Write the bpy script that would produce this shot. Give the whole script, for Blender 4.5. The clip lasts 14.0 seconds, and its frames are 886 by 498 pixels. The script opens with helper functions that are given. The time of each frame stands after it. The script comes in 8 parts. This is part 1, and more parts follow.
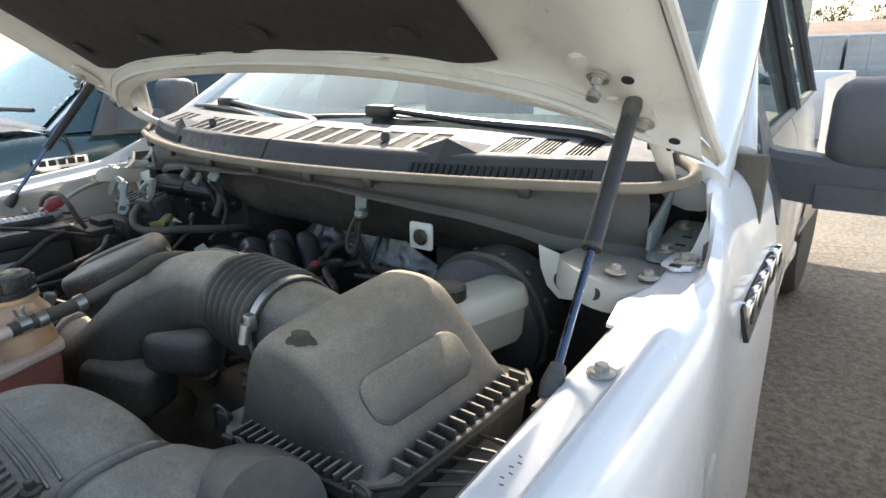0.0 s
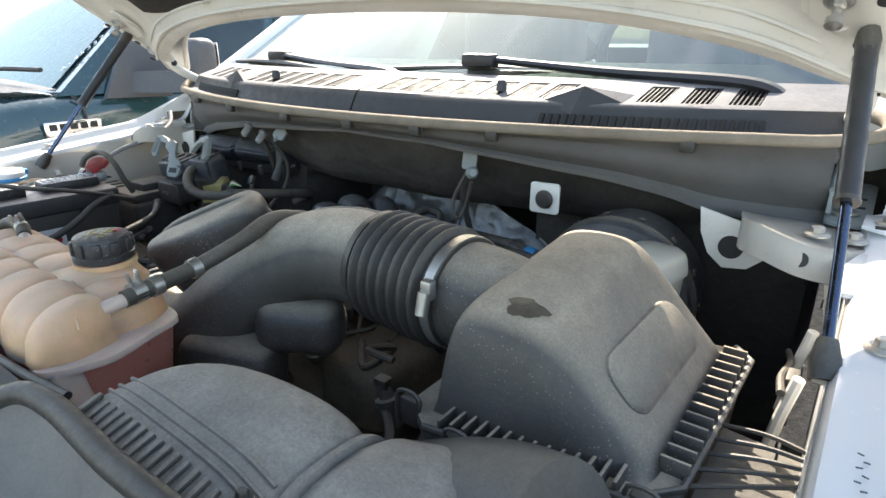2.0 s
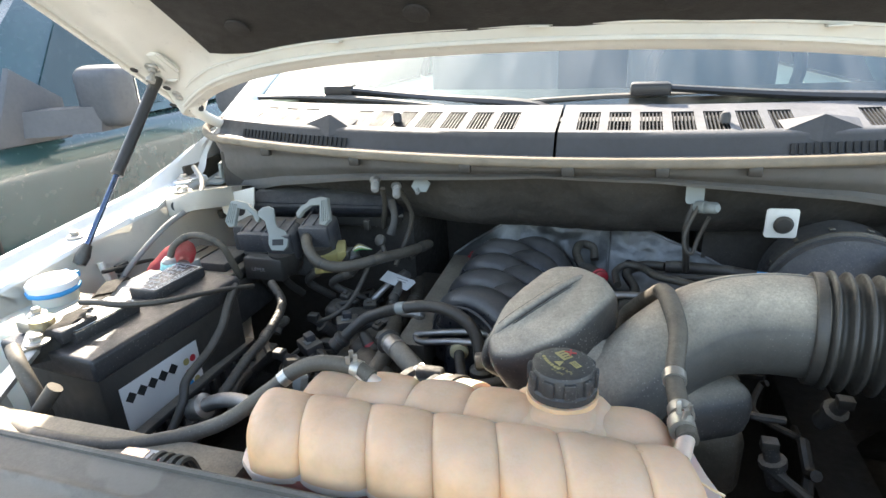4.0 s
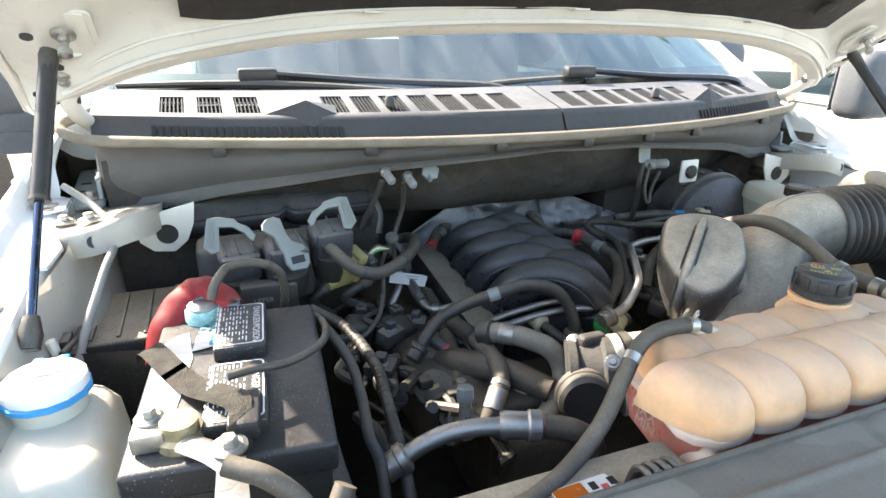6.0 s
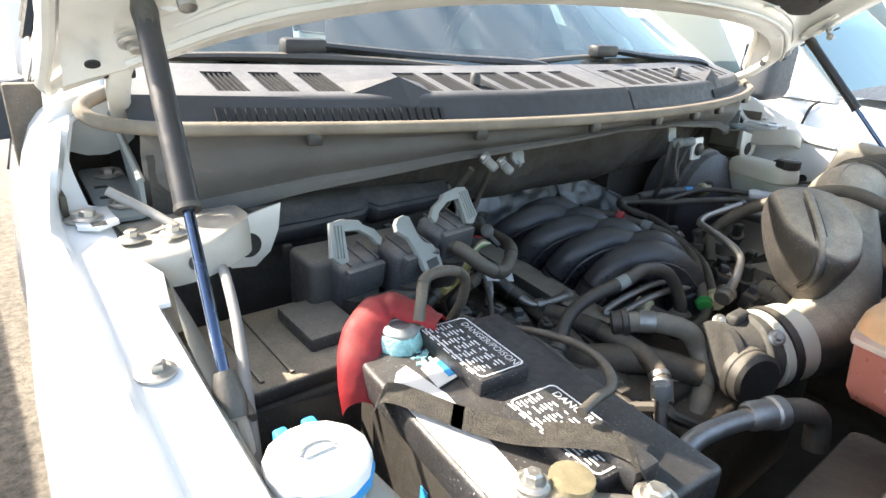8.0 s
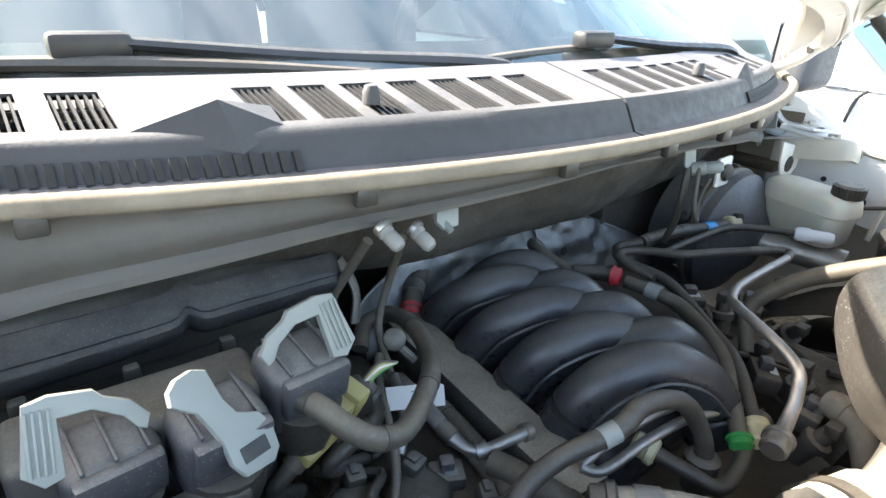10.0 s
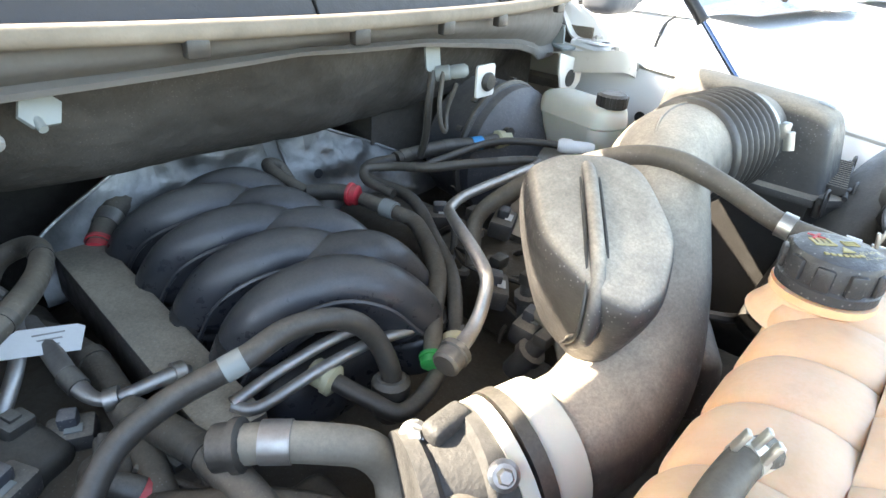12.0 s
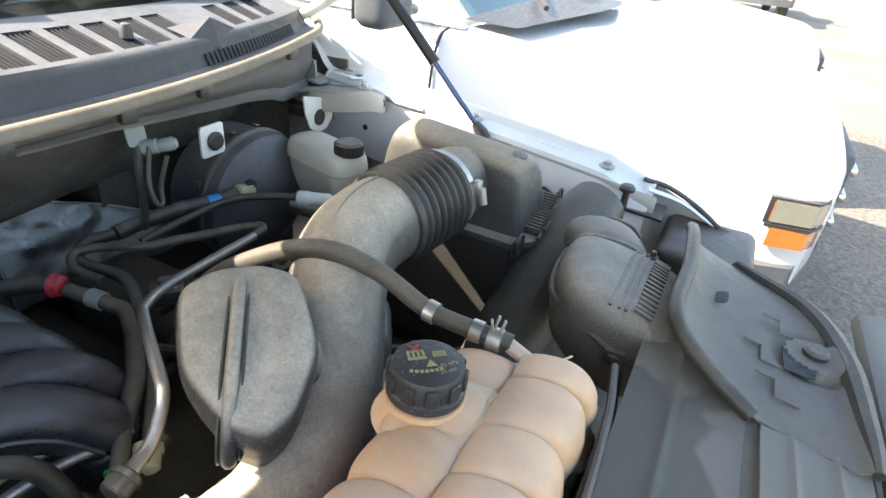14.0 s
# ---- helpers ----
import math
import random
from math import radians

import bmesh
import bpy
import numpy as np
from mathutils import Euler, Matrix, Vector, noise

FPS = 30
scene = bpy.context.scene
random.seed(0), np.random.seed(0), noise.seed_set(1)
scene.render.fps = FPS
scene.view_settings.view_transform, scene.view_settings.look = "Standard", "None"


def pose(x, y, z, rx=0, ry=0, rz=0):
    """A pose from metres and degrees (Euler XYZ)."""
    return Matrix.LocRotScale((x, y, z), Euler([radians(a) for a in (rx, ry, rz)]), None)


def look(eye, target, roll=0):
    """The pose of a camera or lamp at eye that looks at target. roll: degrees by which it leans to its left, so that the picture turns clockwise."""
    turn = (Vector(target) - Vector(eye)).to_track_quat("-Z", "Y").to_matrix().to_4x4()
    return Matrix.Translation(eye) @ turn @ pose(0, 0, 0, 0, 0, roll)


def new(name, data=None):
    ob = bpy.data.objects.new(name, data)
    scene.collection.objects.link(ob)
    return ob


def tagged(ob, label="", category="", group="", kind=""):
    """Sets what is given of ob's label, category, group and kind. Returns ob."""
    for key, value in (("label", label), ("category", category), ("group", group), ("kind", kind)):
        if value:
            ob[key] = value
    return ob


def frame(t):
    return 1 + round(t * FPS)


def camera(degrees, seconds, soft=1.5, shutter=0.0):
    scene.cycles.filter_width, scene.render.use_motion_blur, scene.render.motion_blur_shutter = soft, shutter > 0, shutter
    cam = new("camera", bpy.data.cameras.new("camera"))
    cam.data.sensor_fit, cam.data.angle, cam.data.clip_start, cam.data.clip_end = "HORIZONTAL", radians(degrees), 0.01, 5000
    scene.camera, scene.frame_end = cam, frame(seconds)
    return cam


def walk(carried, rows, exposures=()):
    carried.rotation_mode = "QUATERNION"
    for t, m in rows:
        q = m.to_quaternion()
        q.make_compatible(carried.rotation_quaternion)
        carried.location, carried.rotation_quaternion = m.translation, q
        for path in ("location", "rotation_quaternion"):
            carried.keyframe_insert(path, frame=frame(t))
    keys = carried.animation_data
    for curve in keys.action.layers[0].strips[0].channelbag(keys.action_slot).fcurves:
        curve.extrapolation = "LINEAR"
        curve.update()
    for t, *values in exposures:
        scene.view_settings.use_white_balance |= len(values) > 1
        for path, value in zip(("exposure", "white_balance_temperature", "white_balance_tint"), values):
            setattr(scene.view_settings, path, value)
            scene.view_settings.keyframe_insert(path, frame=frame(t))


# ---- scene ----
cam = camera(74.2, 14.0)
PATH = [
    (0, (1.095, -0.503, 1.445), (-0.086, 0.991, 0.834), -1.1),
    (0.5, (1.064, -0.441, 1.423), (-0.08, 1.084, 0.817), -1.0),
    (1, (1.024, -0.444, 1.394), (-0.099, 1.091, 0.776), -0.9),
    (1.5, (0.961, -0.477, 1.391), (-0.155, 1.05, 0.74), -0.7),
    (2, (0.838, -0.565, 1.385), (-0.284, 0.945, 0.708), -0.2),
    (2.5, (0.73, -0.692, 1.426), (-0.376, 0.83, 0.745), -0.4),
    (3, (0.559, -0.731, 1.446), (-0.453, 0.85, 0.756), -1.4),
    (3.5, (0.371, -0.76, 1.462), (-0.49, 0.915, 0.789), -4.2),
    (3.7, (0.276, -0.779, 1.481), (-0.476, 0.936, 0.777), -3.9),
    (5.8, (-0.538, -0.741, 1.466), (0.046, 1.025, 0.734), 1.2),
    (6, (-0.607, -0.723, 1.448), (0.079, 1.008, 0.719), 1.0),
    (6.5, (-0.698, -0.613, 1.438), (0.169, 1.033, 0.703), 0.8),
    (7, (-0.8, -0.58, 1.431), (0.212, 0.983, 0.703), 1.2),
    (7.5, (-0.937, -0.511, 1.416), (0.22, 0.947, 0.684), 2.9),
    (7.7, (-0.966, -0.47, 1.404), (0.215, 0.966, 0.667), 3.2),
    (9.8, (-0.654, -0.191, 1.41), (0.482, 1.246, 0.608), 2.5),
    (10, (-0.609, -0.185, 1.408), (0.53, 1.245, 0.595), 2.6),
    (10.5, (-0.527, -0.194, 1.401), (0.641, 1.201, 0.57), 3.0),
    (11, (-0.46, -0.218, 1.371), (0.78, 1.102, 0.523), 3.8),
    (11.5, (-0.419, -0.256, 1.347), (0.881, 0.98, 0.462), 4.4),
    (12, (-0.381, -0.295, 1.338), (0.972, 0.837, 0.397), 4.7),
    (12.5, (-0.345, -0.336, 1.357), (1.084, 0.67, 0.384), 5.8),
    (13, (-0.316, -0.364, 1.374), (1.191, 0.522, 0.402), 6.8),
    (13.5, (-0.283, -0.409, 1.418), (1.274, 0.381, 0.441), 6.7),
    (14, (-0.254, -0.425, 1.484), (1.338, 0.287, 0.505), 6.6),
]
walk(cam, [(t, look(eye, target, roll)) for t, eye, target, roll in PATH], exposures=[(t, e, 7400, 10) for t, e in ((0, 1.62), (1.5, 1.87), (3, 2.4), (6, 2.58), (7.5, 2.29), (10, 2.92), (11, 3.12), (11.5, 3.47), (12.5, 3.27), (13.2, 2.85), (14, 2.45))])

# ---- world, sun ----
SUN_FROM = Vector((-0.62, 0.785, 0.0)).normalized()
SUN_ELEV = radians(37)
world = bpy.data.worlds.new("sky")
scene.world = world
world.use_nodes = True
wn = world.node_tree.nodes
sky = wn.new("ShaderNodeTexSky")
sky.sky_type = "NISHITA"
sky.sun_disc = False
sky.sun_elevation = SUN_ELEV
sky.sun_rotation = math.atan2(SUN_FROM.x, SUN_FROM.y)
sky.air_density, sky.dust_density, sky.ozone_density = 1.0, 1.6, 1.0
world.node_tree.links.new(sky.outputs[0], wn["Background"].inputs[0])
wn["Background"].inputs[1].default_value = 0.15
sun_data = bpy.data.lights.new("sun", "SUN")
sun_data.energy, sun_data.angle, sun_data.color = 3.4, radians(0.6), (1.0, 0.96, 0.91)
sun = new("sun", sun_data)
to_sun = SUN_FROM * math.cos(SUN_ELEV) + Vector((0, 0, math.sin(SUN_ELEV)))
sun.matrix_world = look(to_sun * 20, (0, 0, 0))

# ---- mesh helpers ----
V = Vector


def box_bm(sx, sy, sz, bevel=0.0, segs=2, at=(0, 0, 0)):
    bm = bmesh.new()
    bmesh.ops.create_cube(bm, size=1.0)
    bmesh.ops.scale(bm, vec=(sx, sy, sz), verts=bm.verts)
    if bevel > 0:
        bmesh.ops.bevel(bm, geom=bm.edges[:], offset=bevel, segments=segs, profile=0.5, affect="EDGES", clamp_overlap=True)
    bmesh.ops.translate(bm, vec=at, verts=bm.verts)
    return bm


def add_box(bm, c, s, turn=None, bevel=0.0):
    b = box_bm(*s, bevel=bevel)
    m = Matrix.Translation(c) @ (turn if turn is not None else Matrix())
    join_bm(bm, b, m)


def join_bm(bm, other, m=Matrix()):
    seen = {}
    for v in other.verts:
        seen[v] = bm.verts.new(m @ v.co)
    for f in other.faces:
        try:
            bm.faces.new([seen[v] for v in f.verts])
        except ValueError:
            pass
    other.free()
    return bm


def loft_bm(rings, cap=True, closed=True):
    """Skin through rings of equally many points."""
    bm = bmesh.new()
    rows = [[bm.verts.new(p) for p in ring] for ring in rings]
    n = len(rows[0])
    for a, b in zip(rows, rows[1:]):
        for i in range(n if closed else n - 1):
            j = (i + 1) % n
            bm.faces.new((a[i], a[j], b[j], b[i]))
    if cap and closed:
        bm.faces.new(rows[0][::-1])
        bm.faces.new(rows[-1])
    bmesh.ops.recalc_face_normals(bm, faces=bm.faces)
    return bm


def spline(pts, per=8):
    """Points along a smooth curve through pts."""
    pts = [V(p) for p in pts]
    if len(pts) < 3:
        return pts
    ext = [pts[0] * 2 - pts[1]] + pts + [pts[-1] * 2 - pts[-2]]
    out = []
    for i in range(1, len(ext) - 2):
        p0, p1, p2, p3 = ext[i - 1:i + 3]
        for k in range(per):
            t = k / per
            out.append(0.5 * (2 * p1 + (p2 - p0) * t + (2 * p0 - 5 * p1 + 4 * p2 - p3) * t * t + (3 * p1 - p0 - 3 * p2 + p3) * t ** 3))
    out.append(ext[-2].copy())
    return out


def tube_bm(pts, radius, segs=12, per=8, squash=1.0, cap=True, smooth=True):
    """A tube along pts; radius: a number, or one for each of pts."""
    line = spline(pts, per) if smooth else [V(p) for p in pts]
    if isinstance(radius, (int, float)):
        radii = [radius] * len(line)
    else:
        radii = [r.x for r in spline([(r, 0, 0) for r in radius], per)] if smooth else list(radius)
    rings, side = [], None
    for i, p in enumerate(line):
        d = (line[min(i + 1, len(line) - 1)] - line[max(i - 1, 0)]).normalized()
        if side is None:
            side = d.orthogonal().normalized()
            if abs(d.z) < 0.9:
                side = d.cross(V((0, 0, 1))).normalized()
        side = (side - d * side.dot(d)).normalized()
        up = d.cross(side)
        rings.append([p + (side * math.cos(a) + up * math.sin(a) * squash) * radii[i] for a in [2 * math.pi * k / segs for k in range(segs)]])
    return loft_bm(rings, cap)


def lathe_bm(profile, segs=24, at=(0, 0, 0), axis=(0, 0, 1)):
    """profile: (radius, height) pairs, bottom to top, turned about axis."""
    q = V((0, 0, 1)).rotation_difference(V(axis)).to_matrix()
    rings = [[V(at) + q @ V((max(r, 1e-4) * math.cos(2 * math.pi * k / segs), max(r, 1e-4) * math.sin(2 * math.pi * k / segs), h)) for k in range(segs)] for r, h in profile]
    return loft_bm(rings)


def plate_bm(outline, thick, m=Matrix(), bevel=0.0):
    """A flat plate: outline in its own xy plane, thickness along +z."""
    bm = bmesh.new()
    low = [bm.verts.new((x, y, 0)) for x, y in outline]
    high = [bm.verts.new((x, y, thick)) for x, y in outline]
    bm.faces.new(low[::-1])
    top = bm.faces.new(high)
    for i in range(len(outline)):
        j = (i + 1) % len(outline)
        bm.faces.new((low[i], low[j], high[j], high[i]))
    bmesh.ops.recalc_face_normals(bm, faces=bm.faces)
    if bevel:
        bmesh.ops.bevel(bm, geom=list(top.edges), offset=bevel, segments=2, profile=0.5, affect="EDGES", clamp_overlap=True)
    bmesh.ops.transform(bm, matrix=m, verts=bm.verts)
    return bm


def grid_bm(fn, nu, nv, thick=0.0):
    """A sheet fn(u, v) for u, v in 0..1, with a thickness along -normal if asked."""
    bm = bmesh.new()
    rows = [[bm.verts.new(fn(i / nu, j / nv)) for j in range(nv + 1)] for i in range(nu + 1)]
    for i in range(nu):
        for j in range(nv):
            bm.faces.new((rows[i][j], rows[i + 1][j], rows[i + 1][j + 1], rows[i][j + 1]))
    if thick:
        bmesh.ops.solidify(bm, geom=bm.faces[:], thickness=thick)
    bmesh.ops.recalc_face_normals(bm, faces=bm.faces)
    return bm


def rounded(w, h, r, n=4):
    """Outline of a rounded rectangle round the origin."""
    out = []
    for cx, cy, a0 in ((w / 2 - r, h / 2 - r, 0), (-w / 2 + r, h / 2 - r, 90), (-w / 2 + r, -h / 2 + r, 180), (w / 2 - r, -h / 2 + r, 270)):
        for k in range(n + 1):
            a = radians(a0 + 90 * k / n)
            out.append((cx + r * math.cos(a), cy + r * math.sin(a)))
    return out


def finish(me, sharp=40):
    for p in me.polygons:
        p.use_smooth = True
    me.set_sharp_from_angle(angle=radians(sharp))


def mesh_of(name, bm, material, sharp=40):
    me = bpy.data.meshes.new(name)
    bm.to_mesh(me)
    bm.free()
    finish(me, sharp)
    if material is not None:
        me.materials.append(material)
    return me


def part(name, bm, material, parent, label="", sharp=40):
    ob = new(name, mesh_of(name, bm, material, sharp))
    if parent is not None:
        ob.parent = parent
        ob.matrix_parent_inverse = (world_of(parent)).inverted()
    if label:
        tagged(ob, label)
    return ob


def world_of(ob):
    m = ob.matrix_basis.copy()
    while ob.parent is not None:
        m = ob.matrix_parent_inverse @ m
        ob = ob.parent
        m = ob.matrix_basis @ m
    return m


def thing(name, label, category, group="", at=(0, 0, 0), kind=""):
    ob = new(name)
    ob.matrix_basis = Matrix.Translation(at)
    ob.empty_display_size = 0.05
    return tagged(ob, label, category, group, kind)


def solid(name, bm, material, label, category, group="", kind="", sharp=40):
    return tagged(new(name, mesh_of(name, bm, material, sharp)), label, category, group, kind)


# ---- materials ----
def mat(name, color, rough=0.5, metal=0.0, var=0.12, scale=8.0, bump=0.1, bump_scale=60.0, dust=0.0, dust_color=(0.33, 0.29, 0.23), spec=0.5, coat=0.0, rough_var=0.15, dust_side=0.15, speck=0.0, stain=0.0, tide=0.0, settle=(0.20, 0.92)):
    """Surface with broad and fine variation; dust lies on what faces up, and thinly elsewhere."""
    m = bpy.data.materials.new(name)
    m.use_nodes = True
    nt = m.node_tree
    n, l = nt.nodes, nt.links
    b = n["Principled BSDF"]
    b.inputs["Metallic"].default_value = metal
    b.inputs["Specular IOR Level"].default_value = spec
    b.inputs["Coat Weight"].default_value = coat
    b.inputs["Coat Roughness"].default_value = 0.08
    tc = n.new("ShaderNodeTexCoord")

    def noise_tex(sc, detail=5.0, rg=0.55):
        t = n.new("ShaderNodeTexNoise")
        t.inputs["Scale"].default_value, t.inputs["Detail"].default_value, t.inputs["Roughness"].default_value = sc, detail, rg
        l.new(tc.outputs["Object"], t.inputs["Vector"])
        return t.outputs[0]

    def ramp(src, lo, hi, a, c):
        r = n.new("ShaderNodeMapRange")
        r.inputs["From Min"].default_value, r.inputs["From Max"].default_value = lo, hi
        r.inputs["To Min"].default_value, r.inputs["To Max"].default_value = a, c
        l.new(src, r.inputs["Value"])
        return r.outputs[0]

    def mathn(op, a, c):
        q = n.new("ShaderNodeMath")
        q.operation = op
        q.use_clamp = True
        for i, x in enumerate((a, c)):
            if isinstance(x, (int, float)):
                q.inputs[i].default_value = x
            else:
                l.new(x, q.inputs[i])
        return q.outputs[0]

    def mix(fac, a, c):
        q = n.new("ShaderNodeMix")
        q.data_type = "RGBA"
        l.new(fac, q.inputs["Factor"])
        for key, x in (("A", a), ("B", c)):
            sock = [s for s in q.inputs if s.name == key and s.type == "RGBA"][0]
            if isinstance(x, tuple):
                sock.default_value = (*x, 1)
            else:
                l.new(x, sock)
        return [s for s in q.outputs if s.type == "RGBA"][0]

    broad, fine = noise_tex(scale), noise_tex(scale * 9)
    dark = tuple(c * (1 - var) for c in color)
    light = tuple(min(1, c * (1 + var)) for c in color)
    col = mix(ramp(broad, 0.3, 0.7, 0, 1), dark, light)
    rgh = ramp(fine, 0.3, 0.7, max(0.02, rough - rough_var), min(1, rough + rough_var))
    if dust > 0:
        geo = n.new("ShaderNodeNewGeometry")
        sep = n.new("ShaderNodeSeparateXYZ")
        l.new(geo.outputs["Normal"], sep.inputs[0])
        up = ramp(sep.outputs[2], settle[0], settle[1], dust_side, 1.0)
        patch = ramp(noise_tex(scale * 0.8, 6, 0.65), 0.30, 0.62, 0.40, 1.0)
        grain = ramp(noise_tex(330.0, 4, 0.75), 0.34, 0.66, 0.66, 1.0)
        mottle = ramp(noise_tex(70.0, 5, 0.7), 0.36, 0.60, 0.85, 1.0)
        d = mathn("MULTIPLY", mathn("MULTIPLY", mathn("MULTIPLY", mathn("MULTIPLY", up, patch), grain), mottle), dust * 1.18)
        col = mix(d, col, dust_color)
        q = n.new("ShaderNodeMix")
        l.new(d, q.inputs[0])
        l.new(rgh, q.inputs[2])
        q.inputs[3].default_value = 0.9
        rgh = q.outputs[0]
    if stain > 0:
        s = mathn("MULTIPLY", ramp(noise_tex(scale * 2.3, 7, 0.7), 0.55, 0.72, 0, 1), stain)
        col = mix(s, col, tuple(c * 0.45 for c in color))
    if tide > 0:
        # dried puddles with crisp edges
        w = ramp(noise_tex(scale * 1.3, 3, 0.45), 0.500, 0.512, 0, 1)
        w2 = ramp(noise_tex(scale * 0.7, 4, 0.5), 0.545, 0.556, 0, 1)
        col = mix(mathn("MULTIPLY", w, tide * 0.6), col, tuple(min(1, c * 2.2) for c in color))
        col = mix(mathn("MULTIPLY", w2, tide), col, tuple(c * 0.75 for c in color))
        rgh = mathn("ADD", rgh, mathn("MULTIPLY", w, 0.15))
    if speck > 0:
        vo = n.new("ShaderNodeTexVoronoi")
        vo.inputs["Scale"].default_value = 230.0
        l.new(tc.outputs["Object"], vo.inputs["Vector"])
        s = mathn("MULTIPLY", ramp(vo.outputs["Distance"], 0.10, 0.22, 1, 0), ramp(broad, 0.42, 0.6, 0, speck))
        col = mix(s, col, (0.42, 0.40, 0.36))
    l.new(col, b.inputs["Base Color"])
    l.new(rgh, b.inputs["Roughness"])
    if bump > 0:
        bp = n.new("ShaderNodeBump")
        bp.inputs["Strength"].default_value = bump
        bp.inputs["Distance"].default_value = 0.004
        l.new(noise_tex(bump_scale, 4, 0.6), bp.inputs["Height"])
        l.new(bp.outputs[0], b.inputs["Normal"])
    return m


M = {}
M["paint"] = mat("white_paint", (0.78, 0.78, 0.77), 0.22, var=0.015, bump=0.0, coat=0.6, rough_var=0.04, dust=0.04, dust_color=(0.6, 0.57, 0.5))
M["paint_in"] = mat("white_inner_paint", (0.72, 0.69, 0.62), 0.38, var=0.07, scale=6, bump=0.03, dust=0.35, dust_color=(0.50, 0.44, 0.34), stain=0.25, coat=0.2)
M["grey_metal"] = mat("dusty_grey_panel", (0.20, 0.19, 0.18), 0.6, var=0.15, scale=9, dust=0.55, dust_color=(0.30, 0.27, 0.235), dust_side=0.5, stain=0.3)
M["plastic"] = mat("black_plastic", (0.025, 0.023, 0.021), 0.42, var=0.25, bump=0.12, bump_scale=240, dust=0.5, dust_side=0.15, dust_color=(0.30, 0.27, 0.22))
M["runner"] = mat("satin_black_plastic", (0.018, 0.020, 0.026), 0.32, var=0.25, bump=0.06, bump_scale=300, dust=0.30, dust_side=0.16, dust_color=(0.31, 0.285, 0.245))
M["strut"] = mat("black_strut_paint", (0.02, 0.021, 0.024), 0.4, var=0.2, bump=0.03, dust=0.15)
M["plastic_dusty"] = mat("dusty_black_plastic", (0.03, 0.03, 0.032), 0.55, var=0.25, bump=0.10, bump_scale=160, dust=0.7, dust_color=(0.37, 0.315, 0.245), dust_side=0.14, speck=0.4, scale=8)
M["pale_dust"] = mat("thickly_dusted_plastic", (0.040, 0.039, 0.037), 0.55, var=0.25, bump=0.10, bump_scale=160, dust=1.0, dust_color=(0.55, 0.47, 0.36), dust_side=0.09, speck=0.4, scale=7, settle=(0.34, 0.84))
M["lid"] = mat("dull_black_moulding", (0.035, 0.034, 0.033), 0.5, var=0.25, bump=0.16, bump_scale=140, dust=1.0, dust_color=(0.41, 0.345, 0.255), dust_side=0.10, speck=0.5, stain=0.1, scale=6, settle=(0.46, 0.90))
M["beige_hose"] = mat("dusty_beige_hose", (0.13, 0.118, 0.095), 0.6, var=0.25, scale=25, dust=0.6, dust_color=(0.42, 0.38, 0.30), dust_side=0.35)
M["oil"] = mat("oily_dust", (0.095, 0.078, 0.055), 0.45, var=0.3, scale=60, bump=0.2, bump_scale=200)
M["chamber"] = mat("resonator_moulding", (0.030, 0.029, 0.029), 0.42, var=0.25, bump=0.2, bump_scale=150, dust=1.0, dust_color=(0.52, 0.445, 0.345), dust_side=0.08, speck=0.7, stain=0.15, scale=8, settle=(0.30, 0.80))
M["lead"] = mat("dull_lead", (0.36, 0.37, 0.36), 0.5, metal=0.6, var=0.25, scale=60, dust=0.3)
M["blue_black"] = mat("blue_black_plastic", (0.022, 0.026, 0.036), 0.40, var=0.25, bump=0.08, bump_scale=200, dust=0.60, dust_color=(0.33, 0.30, 0.265), dust_side=0.22, scale=12, speck=0.35, stain=0.25)
M["gritty_black"] = mat("gritty_black_plastic", (0.024, 0.024, 0.026), 0.40, var=0.25, bump=0.2, bump_scale=300, dust=0.16, dust_color=(0.25, 0.22, 0.18), dust_side=0.2, speck=0.55, scale=14)
M["cover"] = mat("weathered_cover_plastic", (0.09, 0.083, 0.072), 0.5, var=0.25, bump=0.08, bump_scale=260, dust=0.6, dust_color=(0.27, 0.243, 0.20), dust_side=1.0, scale=5, stain=0.3, speck=0.15)
M["snorkel"] = mat("dusty_snorkel_plastic", (0.036, 0.035, 0.034), 0.45, var=0.25, bump=0.08, bump_scale=160, dust=0.90, dust_color=(0.45, 0.40, 0.325), dust_side=0.18, speck=0.45, stain=0.3, scale=6)
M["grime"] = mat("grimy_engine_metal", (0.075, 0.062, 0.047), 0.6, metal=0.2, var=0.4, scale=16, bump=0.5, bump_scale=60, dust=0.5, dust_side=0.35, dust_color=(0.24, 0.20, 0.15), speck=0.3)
M["line_grey"] = mat("pale_grey_line", (0.26, 0.255, 0.245), 0.55, var=0.15, scale=20, dust=0.3)
M["cream"] = mat("cream_plastic", (0.50, 0.46, 0.29), 0.5, var=0.1, dust=0.25)
# the cover plastic again, coloured paler to offset the shade under the hood
M["cover_pale"] = mat("shade_lifted_cover_plastic", (0.255, 0.238, 0.205), 0.5, var=0.28, bump=0.08, bump_scale=260, dust=0.6, dust_color=(0.54, 0.49, 0.41), dust_side=1.0, scale=4, stain=0.3, speck=0.15, tide=0.6)
M["rubber"] = mat("black_rubber", (0.025, 0.0225, 0.020), 0.45, var=0.3, bump=0.08, dust=0.34, dust_side=0.2, scale=18)
M["hose"] = mat("dusty_grey_hose", (0.046, 0.040, 0.033), 0.55, var=0.3, scale=20, dust=0.42, dust_side=0.22, dust_color=(0.34, 0.285, 0.21), speck=0.2)
